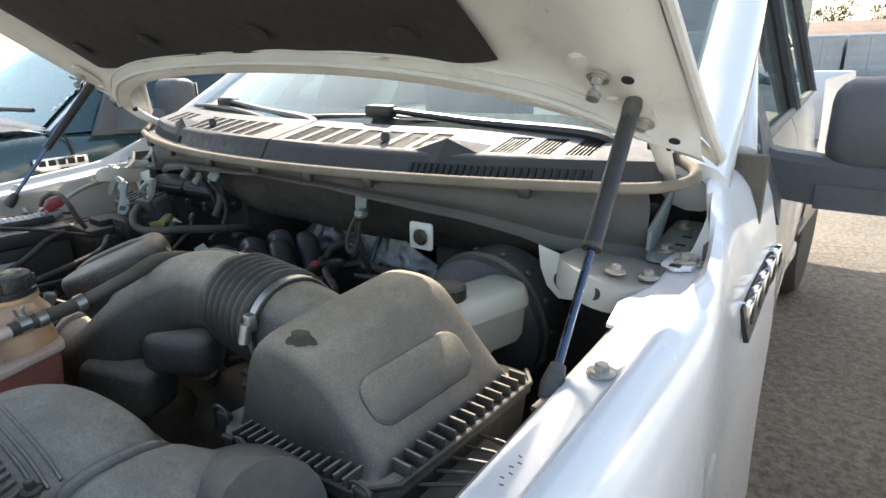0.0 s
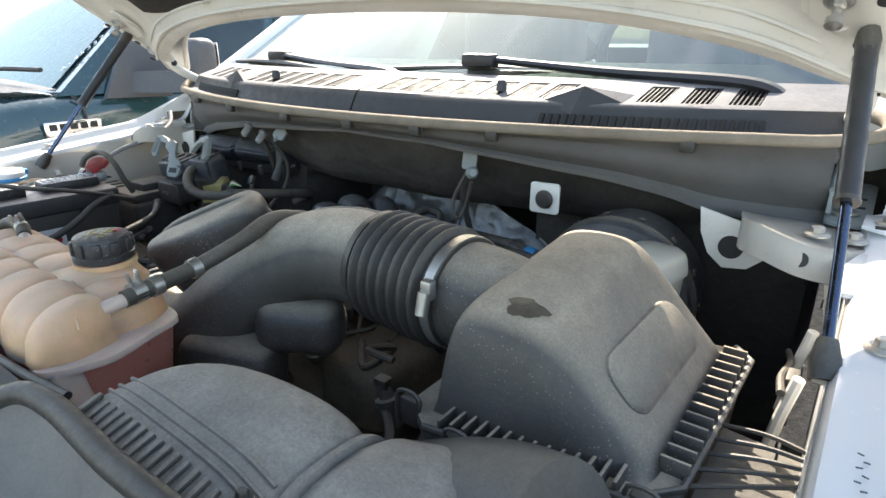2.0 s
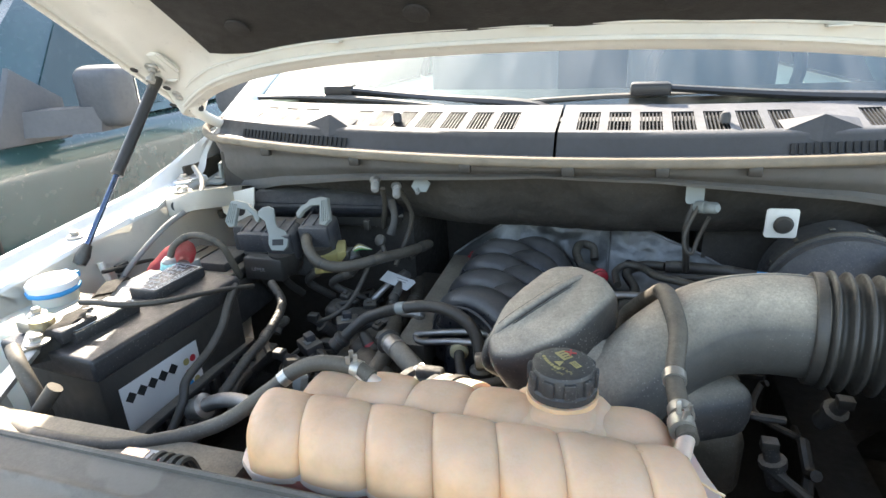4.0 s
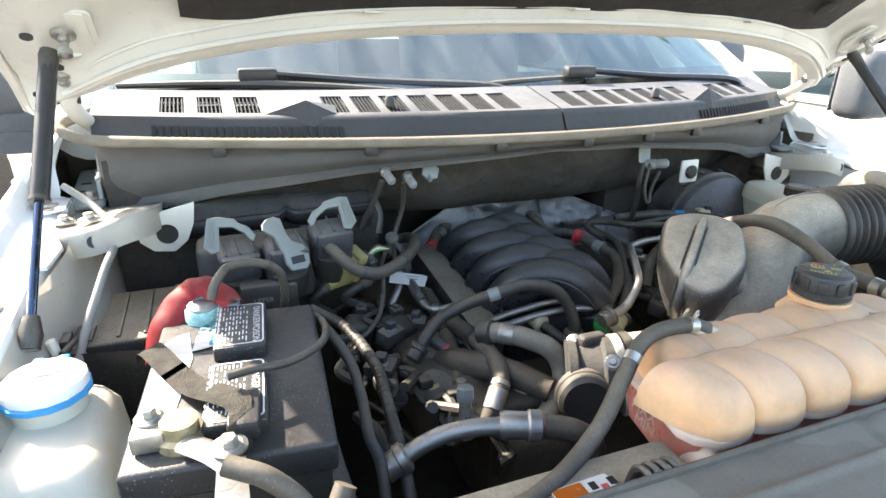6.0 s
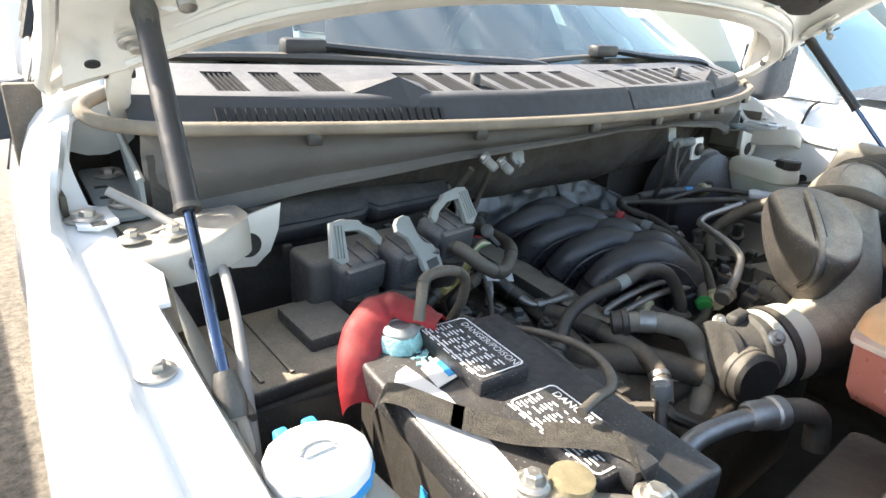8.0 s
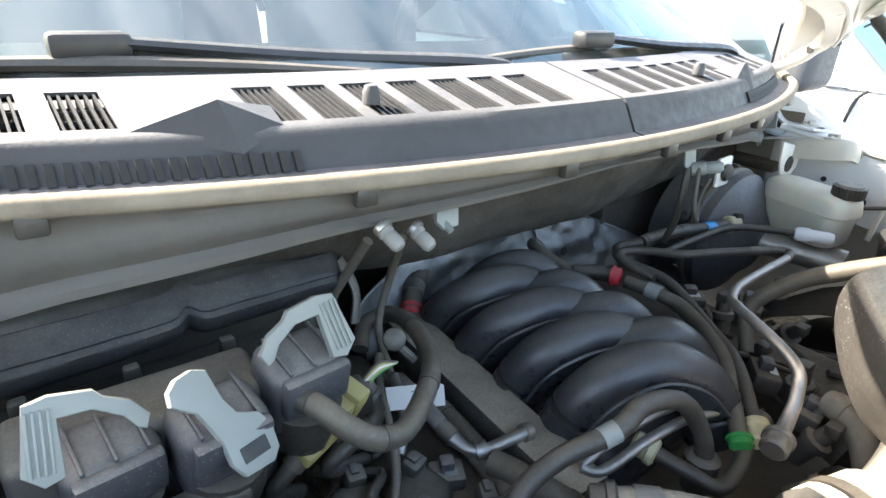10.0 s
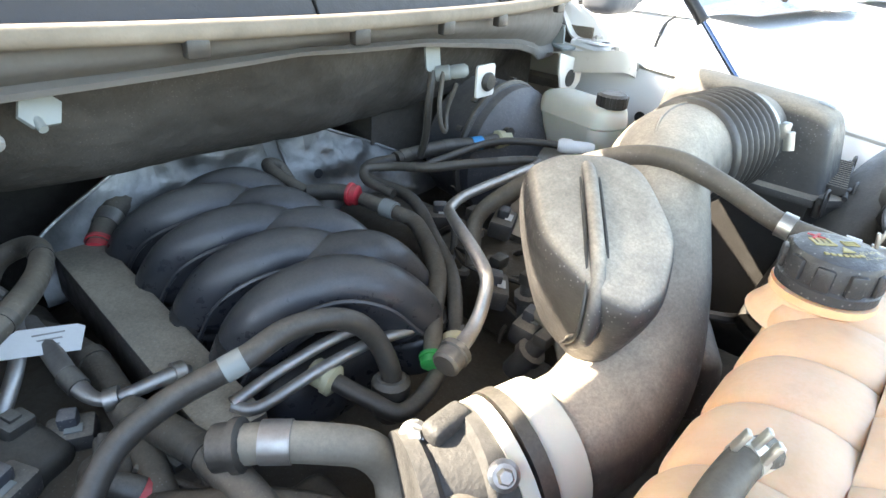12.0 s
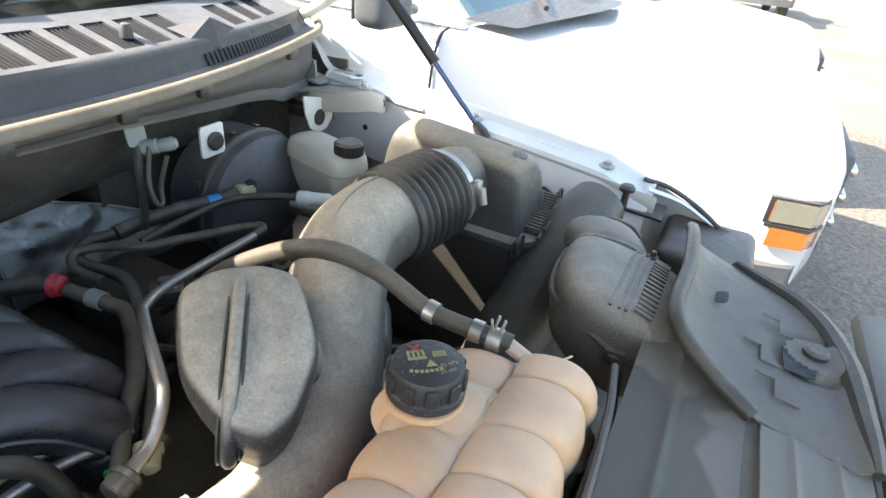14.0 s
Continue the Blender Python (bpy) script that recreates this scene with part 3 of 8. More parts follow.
for s in (1, -1):
    lo, hi = (0.025, 0.80) if s > 0 else (-0.80, 0.020)
    panel = part("cowl_panel", cowl_panel(lo, hi, vent_row(s)), M["cowl"], truck, "grey plastic cowl panel with slotted vents", sharp=30)
    for a, b, _, _ in vent_row(s):
        # slats of one vent, and a black sheet painted as the shade below
        bm = bmesh.new()
        for k in range(6):
            x = a + (b - a) * (k + 0.5) / 6
            p0, p1 = cowl_top(x, 0.06), cowl_top(x, 0.74)
            d = p1 - p0
            add_box(bm, (p0 + p1) / 2 - V((0, 0, 0.008)), (0.0022, d.length, 0.012), Matrix.Rotation(math.atan2(d.z, d.y), 4, "X"))
        for q in (0.2, 0.36, 0.52):
            add_box(bm, cowl_top((a + b) / 2, q) - V((0, 0, 0.009)), (b - a, 0.0022, 0.004))
        part("vent_grille", bm, M["ink_and_shade"], panel)
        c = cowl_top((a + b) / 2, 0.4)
        part("vent_well", box_bm(b - a + 0.004, 0.095, 0.003, at=(c.x, c.y, c.z - 0.034)), M["ink_and_shade"], panel, "black sheet standing in for the shade under the vent")
    # faceted bump and the slotted front face
    bm = bmesh.new()
    c = s * 0.455
    top = [cowl_top(c - 0.07, 0.35), cowl_top(c + 0.06, 0.35), cowl_top(c + 0.055, 0.02), V((c - s * 0.012, cowl_y(c) + 0.036, 1.272)), cowl_top(c - 0.065, 0.02)]
    ridge = V((c - s * 0.005, cowl_y(c) + 0.066, 1.314))
    vs = [bm.verts.new(p) for p in top]
    r = bm.verts.new(ridge)
    for i in range(5):
        bm.faces.new((vs[i], vs[(i + 1) % 5], r))
    bmesh.ops.recalc_face_normals(bm, faces=bm.faces)
    part("cowl_bump", bm, M["cowl"], panel, sharp=15)
    # black boxes painted as the shade inside the slots
    slot_me = mesh_of("slot", box_bm(0.0062, 0.006, 0.019), M["ink_and_shade"])
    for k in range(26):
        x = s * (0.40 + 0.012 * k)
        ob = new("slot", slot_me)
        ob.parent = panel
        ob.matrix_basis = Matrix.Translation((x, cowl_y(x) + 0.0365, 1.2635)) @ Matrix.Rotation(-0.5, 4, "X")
    nub = cowl_top(s * 0.30, 0.3)
    part("peg", lathe_bm([(0.009, 0), (0.009, 0.012), (0.006, 0.018), (0, 0.02)], 12, nub), M["cowl"], panel)


# ---- windscreen and cab ----
def glass_base(x):
    return 0.405 + 0.24 * x * x


def screen(x, k):
    """Point on the windscreen: k 0 at its foot, 1 at the roof."""
    x *= 1 - 0.17 * k
    return V((x, glass_base(x) + 0.80 * k + 0.05 * math.sin(k * 3.14), 1.302 + 0.60 * k - 0.06 * x * x * k))


glass = part("windscreen", grid_bm(lambda u, v: screen(-0.80 + 1.6 * u, v), 30, 16), M["glass"], truck, "dusty tinted windscreen")
glass.visible_shadow = False


def band(u, v):
    return screen(-0.80 + 1.6 * u, 0.0 + 0.075 * v) + V((0, -0.002, -0.004))


part("black_border", grid_bm(band, 30, 2), M["ink_and_shade"], glass, "black band at the foot of the glass")
# inspection sticker in the lower corner of the screen
p = screen(0.63, 0.22)
sticker = plate_bm(rounded(0.085, 0.055, 0.004), 0.0006, Matrix.Translation(p + V((0, -0.012, 0.008))) @ Matrix.Rotation(radians(37), 4, "X"))
st = part("sticker", sticker, M["label"], glass, "pale inspection sticker")


def text_bm(body, size, m):
    cu = bpy.data.curves.new("t", "FONT")
    cu.body, cu.size, cu.align_x, cu.align_y = body, size, "CENTER", "CENTER"
    ob = bpy.data.objects.new("t", cu)
    scene.collection.objects.link(ob)
    me = bpy.data.meshes.new_from_object(ob.evaluated_get(bpy.context.evaluated_depsgraph_get()))
    bm = bmesh.new()
    bm.from_mesh(me)
    bpy.data.objects.remove(ob)
    bpy.data.curves.remove(cu)
    bpy.data.meshes.remove(me)
    bmesh.ops.transform(bm, matrix=m, verts=bm.verts)
    return bm


part("print", text_bm("10  24", 0.026, Matrix.Translation(p + V((0, -0.0125, 0.0092))) @ Matrix.Rotation(radians(37), 4, "X")), M["ink_and_shade"], glass)

for s in (1, -1):
    pts = [screen(s * 0.80, k) + V((s * 0.014, 0.05, -0.012)) for k in (-0.10, 0.2, 0.5, 0.8, 1.0)]
    part("windscreen_pillar", tube_bm(pts, 0.055, 14, 5), M["paint"], truck, "white windscreen pillar")
    part("pillar_seal", tube_bm([screen(s * 0.80, k) + V((s * 0.004, 0, 0.006)) for k in (0, 0.3, 0.6, 1.0)], 0.007, 8, 5), M["rubber"], truck)


def roof_at(u, v):
    w = 0.70 - 0.08 * v
    x = w * (2 * u - 1)
    return V((x, 1.20 + 1.85 * v, 1.915 - 0.10 * abs(x / w) ** 3 + 0.03 * math.sin(3.14 * v)))


part("roof", grid_bm(roof_at, 20, 12, 0.03), M["paint"], truck, "white roof")
part("rear_wall", grid_bm(lambda u, v: V(((-0.71 + 1.42 * u) * (1 - 0.1 * v), 3.05, 0.55 + 0.78 * v)), 8, 6, 0.03), M["paint"], truck, "white back wall of the cab")
part("rear_window", grid_bm(lambda u, v: V(((-0.62 + 1.24 * u), 3.05, 1.35 + 0.45 * v)), 4, 4), M["side_glass"], truck).visible_shadow = False


def door_side(s, y):
    w = 0.908 - 0.080 * max(0, y - 0.8)
    return [(w - 0.03, 0.45), (w - 0.004, 0.60), (w + 0.006, 0.80), (w + 0.002, 0.98), (w - 0.014, 1.12), (w - 0.034, 1.20), (w - 0.062, 1.252)]


for s in (1, -1):
    for y0, y1 in ((0.785, 1.86), (1.872, 3.04)):
        ys = [y0 + (y1 - y0) * k / 8 for k in range(9)]
        door = part("door", grid_bm(lambda u, v: V((s * door_side(s, ys[round(u * 8)])[round(v * 6)][0], ys[round(u * 8)], door_side(s, ys[round(u * 8)])[round(v * 6)][1])), 8, 6, -0.02 * s), M["paint"], truck, "white painted door")

        def pane(u, v, y0=y0, y1=y1, s=s):
            y = y0 + 0.03 + (y1 - y0 - 0.06) * u
            return V((s * (0.846 - 0.080 * max(0, y - 0.8) - 0.18 * v), y + (0.55 * v * max(0, 1 - u * 1.6) if y0 < 1 else 0), 1.262 + 0.60 * v))
        win = part("window", grid_bm(pane, 8, 6), M["side_glass"], door, "dark side window")
        win.visible_shadow = False
        if y0 < 1:
            part("door_frame", tube_bm([pane(0, v / 6) + V((-s * 0.012, -0.02, -0.01)) for v in range(7)], 0.036, 10, 4), M["paint"], door, "white front frame of the door window")
        edge = [pane(1, v / 4) + V((s * 0.006, 0.03, 0)) for v in range(5)]
        part("window_frame", tube_bm(edge, 0.026, 8, 4), M["ink_and_shade"], door, "black window post")
        part("belt_seal", tube_bm([pane(u / 4, 0) + V((s * 0.01, 0, 0)) for u in range(5)], 0.012, 8, 4), M["rubber"], door)
    part("sill", box_bm(0.06, 2.3, 0.10, 0.02, at=(s * 0.70, 1.9, 0.44)), M["paint"], truck)
    top = [screen(s * 0.80, 1.0) + V((s * 0.05, 0.02, 0)), V((s * 0.66, 1.9, 1.865)), V((s * 0.60, 3.05, 1.85))]
    part("roof_rail", tube_bm(top, 0.04, 10, 6), M["paint"], truck)

# load bed
for s in (1, -1):
    def bed(u, v, s=s):
        return V((s * (0.72 + 0.02 * math.sin(v * 3)), 3.10 + 1.75 * u, 0.50 + 0.82 * v))
    part("bed_side", grid_bm(bed, 8, 6, -0.05 * s), M["paint"], truck, "white side of the load bed")
part("bed_floor", box_bm(1.40, 1.75, 0.05, 0.01, at=(0, 3.97, 0.80)), M["bumper"], truck)
part("tailgate", box_bm(1.44, 0.06, 0.75, 0.02, at=(0, 4.86, 0.95)), M["paint"], truck)

# cab inside, seen through the glass
part("dashboard", grid_bm(lambda u, v: V((-0.76 + 1.52 * u, glass_base(-0.76 + 1.52 * u) + 0.02 + 0.42 * v, 1.285 - 0.04 * v + 0.05 * math.exp(-((u - 0.76) / 0.11) ** 2) * v - 0.22 * max(0, v - 0.85) / 0.15)), 30, 12), M["interior"], truck, "grey dashboard")
wheel = [V((0.38 + 0.185 * math.cos(a), 1.02 - 0.06 * math.sin(a), 1.32 + 0.17 * math.sin(a))) for a in [2 * math.pi * k / 20 for k in range(21)]]
part("steering_wheel", tube_bm(wheel, 0.016, 8, 3), M["interior"], truck, "grey steering wheel")
for x in (-0.38, 0.38):
    bm = box_bm(0.50, 0.16, 0.62, 0.05, 3, at=(x, 1.62, 1.20))
    join_bm(bm, box_bm(0.28, 0.11, 0.19, 0.04, 3, at=(x, 1.68, 1.62)))
    join_bm(bm, box_bm(0.50, 0.52, 0.16, 0.05, 3, at=(x, 1.40, 0.86)))
    part("seat", bm, M["interior"], truck, "grey cloth seat")
part("cab_floor", box_bm(1.5, 2.2, 0.04, at=(0, 1.85, 0.62)), M["interior"], truck)
part("bulkhead", box_bm(1.6, 0.04, 0.62, at=(0, 0.72, 0.92)), M["interior"], truck)
part("mirror_inside", box_bm(0.24, 0.03, 0.07, 0.02, at=(0, 1.02, 1.70)), M["ink_and_shade"], truck)

# wipers
def wiper(joint, pivot, blade):
    j, pv = V(joint), V(pivot)
    arm = part("wiper_arm", tube_bm([pv, pv + (j - pv) * 0.12 + V((0, 0, 0.02)), pv + (j - pv) * 0.55 + V((0, 0, 0.016)), j + V((0, -0.004, 0.018))], [0.020, 0.019, 0.015, 0.011], 8, 6, squash=0.6), M["strut"], truck, "black wiper arm")
    a, b = V(blade[0]), V(blade[1])
    mid = (a + b) / 2
    part("wiper_blade", tube_bm([a, a + (mid - a) * 0.5 + V((0, 0, 0.006)), mid + V((0, 0, 0.008)), b + (mid - b) * 0.5 + V((0, 0, 0.006)), b], [0.008, 0.010, 0.012, 0.010, 0.008], 8, 5, squash=0.7), M["rubber"], arm, "black wiper blade")
    bm = box_bm(0.075, 0.030, 0.026, 0.007, at=j + V((0, -0.006, 0.014)))
    part("wiper_joint", bm, M["strut"], arm)


wiper((0.179, 0.452, 1.330), (0.715, 0.490, 1.292), ((-0.084, 0.434, 1.321), (0.455, 0.500, 1.318)))
wiper((-0.512, 0.520, 1.328), (0.010, 0.424, 1.292), ((-0.763, 0.556, 1.322), (-0.235, 0.440, 1.312)))


# mirrors
for s in (1, -1):
    # housing, its two-piece arm, the glass and the triangular base on the door
    rings = [[V((s * (1.075 + px * k), y, 1.306 + pz * k)) for px, pz in rounded(0.225, 0.185, 0.045)] for k, y in ((0.72, 0.905), (0.90, 0.918), (0.98, 0.945), (1.0, 0.985), (1.0, 1.040), (0.95, 1.050))]
    m = part("door_mirror", loft_bm(rings), M["bumper"], truck, "dark grey plastic tow mirror")
    part("mirror_arm", loft_bm([[V((s * x, y, z + dz)) for y, dz in ((0.905, -0.052), (0.985, -0.052), (0.985, 0.045), (0.920, 0.045), (0.905, 0.030))] for x, z in ((0.868, 1.210), (0.885, 1.205), (0.960, 1.198), (1.090, 1.192))]), M["bumper"], m)
    part("arm_sleeve", loft_bm([[V((s * x, y, z)) for y, z in ((0.898, 1.140), (0.990, 1.140), (0.990, 1.190), (0.898, 1.190))] for x in (0.965, 1.000, 1.170)]), M["bumper"], m)
    part("mirror_glass", box_bm(0.17, 0.006, 0.14, 0.002, at=(s * 1.080, 1.054, 1.306)), M["chrome"], m)
    outline = [(0.790, 1.122), (0.985, 1.180), (0.995, 1.262), (1.030, 1.425), (1.000, 1.440), (0.860, 1.275), (0.805, 1.235)]
    part("mirror_base", loft_bm([[V((s * (0.926 - 0.40 * max(0, z - 1.12) - 0.05 * (y - 0.8) + dx), y, z)) for y, z in outline] for dx in (-0.03, 0.0)]), M["bumper"], m)
# side badge, as plain shapes
badge = part("side_badge", plate_bm([(-0.16, -0.030), (0.16, -0.022), (0.16, 0.030), (-0.16, 0.030)], 0.008, Matrix.Translation((0.931, 0.615, 1.052)) @ Euler((radians(7), radians(-14), radians(1.0))).to_matrix().to_4x4() @ Matrix(((0, 0, 1, 0), (1, 0, 0, 0), (0, 1, 0, 0), (0, 0, 0, 1)))), M["ink_and_shade"], truck, "chrome and black fender badge")
for k in range(5):
    bar = part("badge_bar", box_bm(0.016, 0.048, 0.052, 0.004), M["chrome"], badge)
    bar.data.transform(Matrix.Translation((0.9375 - 0.0010 * (k - 2), 0.615 + 0.060 * (k - 2), 1.055 + 0.0072 * (k - 2))))
    part("badge_inlay", box_bm(0.004, 0.018, 0.026, 0.002), M["ink_and_shade"], badge).data.transform(Matrix.Translation((0.9460 - 0.0010 * (k - 2), 0.615 + 0.060 * (k - 2), 1.055 + 0.0072 * (k - 2))))

# front wheels
for s in (1, -1):
    w = part("wheel", lathe_bm([(0.10, -0.02), (0.20, -0.03), (0.23, 0.0), (0.23, 0.22), (0.1, 0.22)], 28, (s * 0.86 - 0.11, -0.02, 0.40), (1, 0, 0)), M["zinc"], truck)
    part("tyre", lathe_bm([(0.24, -0.01), (0.36, -0.01), (0.395, 0.03), (0.40, 0.12), (0.395, 0.20), (0.36, 0.24), (0.24, 0.24)], 40, (s * 0.86 - 0.12, -0.02, 0.40), (1, 0, 0)), M["tyre"], w)
    w = part("wheel", lathe_bm([(0.10, -0.02), (0.20, -0.03), (0.23, 0.0), (0.23, 0.22), (0.1, 0.22)], 28, (s * 0.60 - 0.11, 3.6, 0.40), (1, 0, 0)), M["zinc"], truck)
    part("tyre", lathe_bm([(0.24, -0.01), (0.36, -0.01), (0.395, 0.03), (0.40, 0.12), (0.395, 0.20), (0.36, 0.24), (0.24, 0.24)], 40, (s * 0.60 - 0.12, 3.6, 0.40), (1, 0, 0)), M["tyre"], w)


# ---- hood ----
HOOD_TILT = radians(35)


def hood_rear(x):
    """Plan of the rear edge: nearly straight, hooking back at the corners."""
    return 0.268 + 0.05 * x * x + 0.125 * (abs(x) / 0.87) ** 5


def hood_pt(x, d, lift=0.0):
    """On the hood's underside: d metres up from the rear edge line; lift along its inner normal (downwards)."""
    a = abs(x)
    rear_y = hood_rear(x)
    crown = 0.035 * (1 - (a / 0.9) ** 2)
    y = rear_y - d * math.cos(HOOD_TILT)
    z0 = 1.441 - 0.70 * (y - 0.238)
    n = V((0, -0.574, -0.819))
    return V((x, y, z0 + crown)) + n * lift


def hood_inner(u, v):
    x = -0.868 + 1.736 * u
    a = abs(x)
    rear = hood_rear(x)
    length = rear + 0.62 - 0.10 * x * x
    d = length / math.cos(HOOD_TILT) * v
    edge = min(1.0, (0.868 - a) / 0.10)
    lift = 0.012 * edge
    # pressed ribs: deep rim round the insulation, hollows at the corners
    if d < 0.11:
        lift += 0.020 * math.cos(math.pi * d / 0.22) + 0.008 * math.sin(math.pi * d / 0.055)
    lift += 0.020 * math.exp(-((a - 0.80) / 0.05) ** 2) * min(1, d / 0.1)
    lift -= 0.012 * math.exp(-((a - 0.70) / 0.04) ** 2 - ((d - 0.12) / 0.06) ** 2)
    return hood_pt(x, d, lift)


hood = part("hood", grid_bm(hood_inner, 72, 40), M["paint_in"], truck, "white hood seen from below, propped open")


def hood_outer(u, v):
    x = -0.878 + 1.756 * u
    rear = hood_rear(x)
    length = rear + 0.64 - 0.10 * x * x
    d = -0.012 + (length / math.cos(HOOD_TILT) + 0.012) * v
    return hood_pt(x, d, -0.035 + 0.03 * max(0, abs(x) - 0.825) / 0.053 * 1.0)


part("hood_skin", grid_bm(hood_outer, 40, 24), M["paint"], hood, "glossy white outer skin")
for dd, rr in ((0.040, 0.0045), (0.062, 0.003)):
    crease = [hood_inner((x + 0.868) / 1.736, dd * math.cos(HOOD_TILT) / (hood_rear(x) + 0.62 - 0.10 * x * x)) + V((0, -0.001, -0.001)) for x in [-0.81 + 0.0675 * k for k in range(25)]]
    part("pressed_bead", tube_bm(crease, rr, 8, 3), M["paint_in"], hood)
rim = [hood_outer(0, v / 12) for v in range(12, 0, -1)] + [hood_outer(u / 24, 0) for u in range(25)] + [hood_outer(1, v / 12) for v in range(1, 13)]
part("hem", tube_bm([p + V((0, 0, -0.008)) for p in rim], 0.008, 8, 3), M["paint_in"], hood, "folded white hem round the edge")


def pad_at(u, v):
    half = 0.63
    x = -half + 2 * half * u
    a = abs(x)
    d0 = 0.050 - 0.012 * math.cos(x * 6)
    if a > 0.5:
        d0 += 0.04 * ((a - 0.5) / 0.13) ** 2.2
    d1 = 0.95
    d = d0 + (d1 - d0) * v
    puff = 0.016 * min(1, v * 8, (1 - u) * 14, u * 14)
    return hood_pt(x, d, 0.022 + puff + 0.003 * noise.noise(V((x * 9, d * 9, 0))))


pad = part("insulation_pad", grid_bm(pad_at, 48, 30), M["pad"], hood, "black felt insulation pad")
for x, d in ((-0.50, 0.16), (0.52, 0.15), (-0.18, 0.135), (0.2, 0.135), (-0.45, 0.6), (0.45, 0.6), (0, 0.55)):
    q = hood_pt(x, d, 0.041)
    part("clip", lathe_bm([(0.021, 0), (0.021, 0.003), (0.015, 0.005), (0, 0.0055)], 16, q, (0, -0.574, -0.819)), M["pad"], pad, "round black push clip")
for x in (-0.36, 0.0, 0.41):
    q = hood_pt(x, 0.066, 0.030)
    part("tab", box_bm(0.03, 0.02, 0.003, 0.001, at=q), M["paint_in"], hood)
for s in (1, -1):
    for x, d in ((0.816, 0.30), (0.843, 0.165), (0.80, 0.25)):
        q = hood_pt(s * x, (hood_rear(x) - (0.238 if x == 0.816 else 0.357 if x == 0.843 else 0.30)) / math.cos(HOOD_TILT), 0.034)
        part("hole", lathe_bm([(0.008, 0), (0.008, 0.002), (0, 0.002)], 12, q, (0, -0.574, -0.819)), M["ink_and_shade"], hood, "dark punched hole")
    q = V((s * 0.775, 0.234, 1.430))
    fl = part("hinge_flange", plate_bm([(-0.035, 0.04), (0.03, 0.045), (0.045, -0.02), (0.04, -0.125), (0.012, -0.135), (-0.012, -0.06), (-0.035, -0.03)], 0.005, Matrix.Translation(q + V((0.006 * s, 0.004, -0.003))) @ Matrix.Rotation(radians(-35), 4, "X") @ Matrix.Diagonal((s, -1, -1, 1)), 0.001), M["paint_in"], hood, "white hinge flange bolted under the hood")
    part("flange_bolt", bolt_bm(q + V((s * 0.028, 0.085, -0.072)), 0.011, (0, -0.574, -0.819)), M["zinc"], fl)
    part("stud_bracket", plate_bm(rounded(0.075, 0.07, 0.012), 0.004, Matrix.Translation(q + V((0, -0.004, -0.001))) @ Matrix.Rotation(radians(-35), 4, "X")), M["paint_in"], hood)
    part("ball_stud", join_bm(bolt_bm(q + V((0, -0.01, -0.008)), 0.010, (0, -0.574, -0.819)), lathe_bm([(0.005, 0), (0.005, 0.03), (0.009, 0.034), (0.009, 0.042), (0, 0.046)], 12, q, (0, -0.574, -0.819))), M["zinc"], hood, "zinc ball stud")
    # hinge arm and its bracket on the apron
    YZ = Matrix(((0, 0, 1, 0), (1, 0, 0, 0), (0, 1, 0, 0), (0, 0, 0, 1)))
    h = part("hinge", tube_bm([(s * 0.776, 0.275, 1.402), (s * 0.788, 0.310, 1.388), (s * 0.804, 0.345, 1.358), (s * 0.812, 0.380, 1.312), (s * 0.806, 0.430, 1.280), (s * 0.794, 0.490, 1.250), (s * 0.785, 0.535, 1.226)], [0.016, 0.017, 0.017, 0.015, 0.014, 0.014, 0.016], 12, 6, squash=0.75), M["paint_in"], truck, "white painted hood hinge link")
    part("link_hole", lathe_bm([(0.008, -0.016), (0.008, 0.016), (0, 0.016)], 12, (s * 0.812, 0.372, 1.322), (s, 0, 0)), M["ink_and_shade"], h)
    hp = plate_bm([(0.398, 1.150), (0.440, 1.145), (0.470, 1.180), (0.500, 1.222), (0.524, 1.258), (0.510, 1.264), (0.482, 1.232), (0.452, 1.200), (0.428, 1.186), (0.412, 1.190), (0.400, 1.178)], 0.006, Matrix.Translation((s * 0.800 - 0.003, 0, 0)) @ YZ, 0.001)
    part("hinge_plate", hp, M["grey_lever"], h, "bright steel hinge plate")
    part("plate_edge", tube_bm([(s * 0.800, 0.402, 1.182), (s * 0.798, 0.430, 1.192), (s * 0.802, 0.470, 1.222), (s * 0.806, 0.515, 1.264)], 0.005, 8, 5), M["grey_lever"], h)
    base_m = Matrix.Translation((s * 0.824, 0.475, 1.148)) @ Euler((radians(9), 0, 0)).to_matrix().to_4x4()
    part("hinge_base", plate_bm(rounded(0.056, 0.170, 0.014), 0.006, base_m, 0.001), M["grey_lever"], h, "steel hinge base")
    for bx, by, bz in ((0.818, 0.526, 1.161), (0.820, 0.427, 1.146)):
        part("hinge_bolt", bolt_bm((s * bx, by, bz), 0.012), M["zinc"], h)
    for by in (0.455, 0.490):
        part("base_slot", box_bm(0.016, 0.007, 0.001, 0.0004), M["ink_and_shade"], h).data.transform(base_m @ Matrix.Translation((s * 0.010, by - 0.475, 0.0064)))
    tab = part("fender_tab", plate_bm([(0.842, 0.335), (0.866, 0.318), (0.886, 0.332), (0.886, 0.392), (0.866, 0.402), (0.844, 0.395)], 0.005, Matrix.Diagonal((s, 1, 1, 1)) @ Matrix.Translation((0, 0, 1.152)), 0.001), M["paint"], h, "white fender tab")
    part("hinge_bolt", bolt_bm((s * 0.871, 0.354, 1.157), 0.011), M["zinc"], tab)
    part("tab_hole", box_bm(0.016, 0.014, 0.0012, 0.0004, at=(s * 0.864, 0.330, 1.1575)), M["ink_and_shade"], tab)
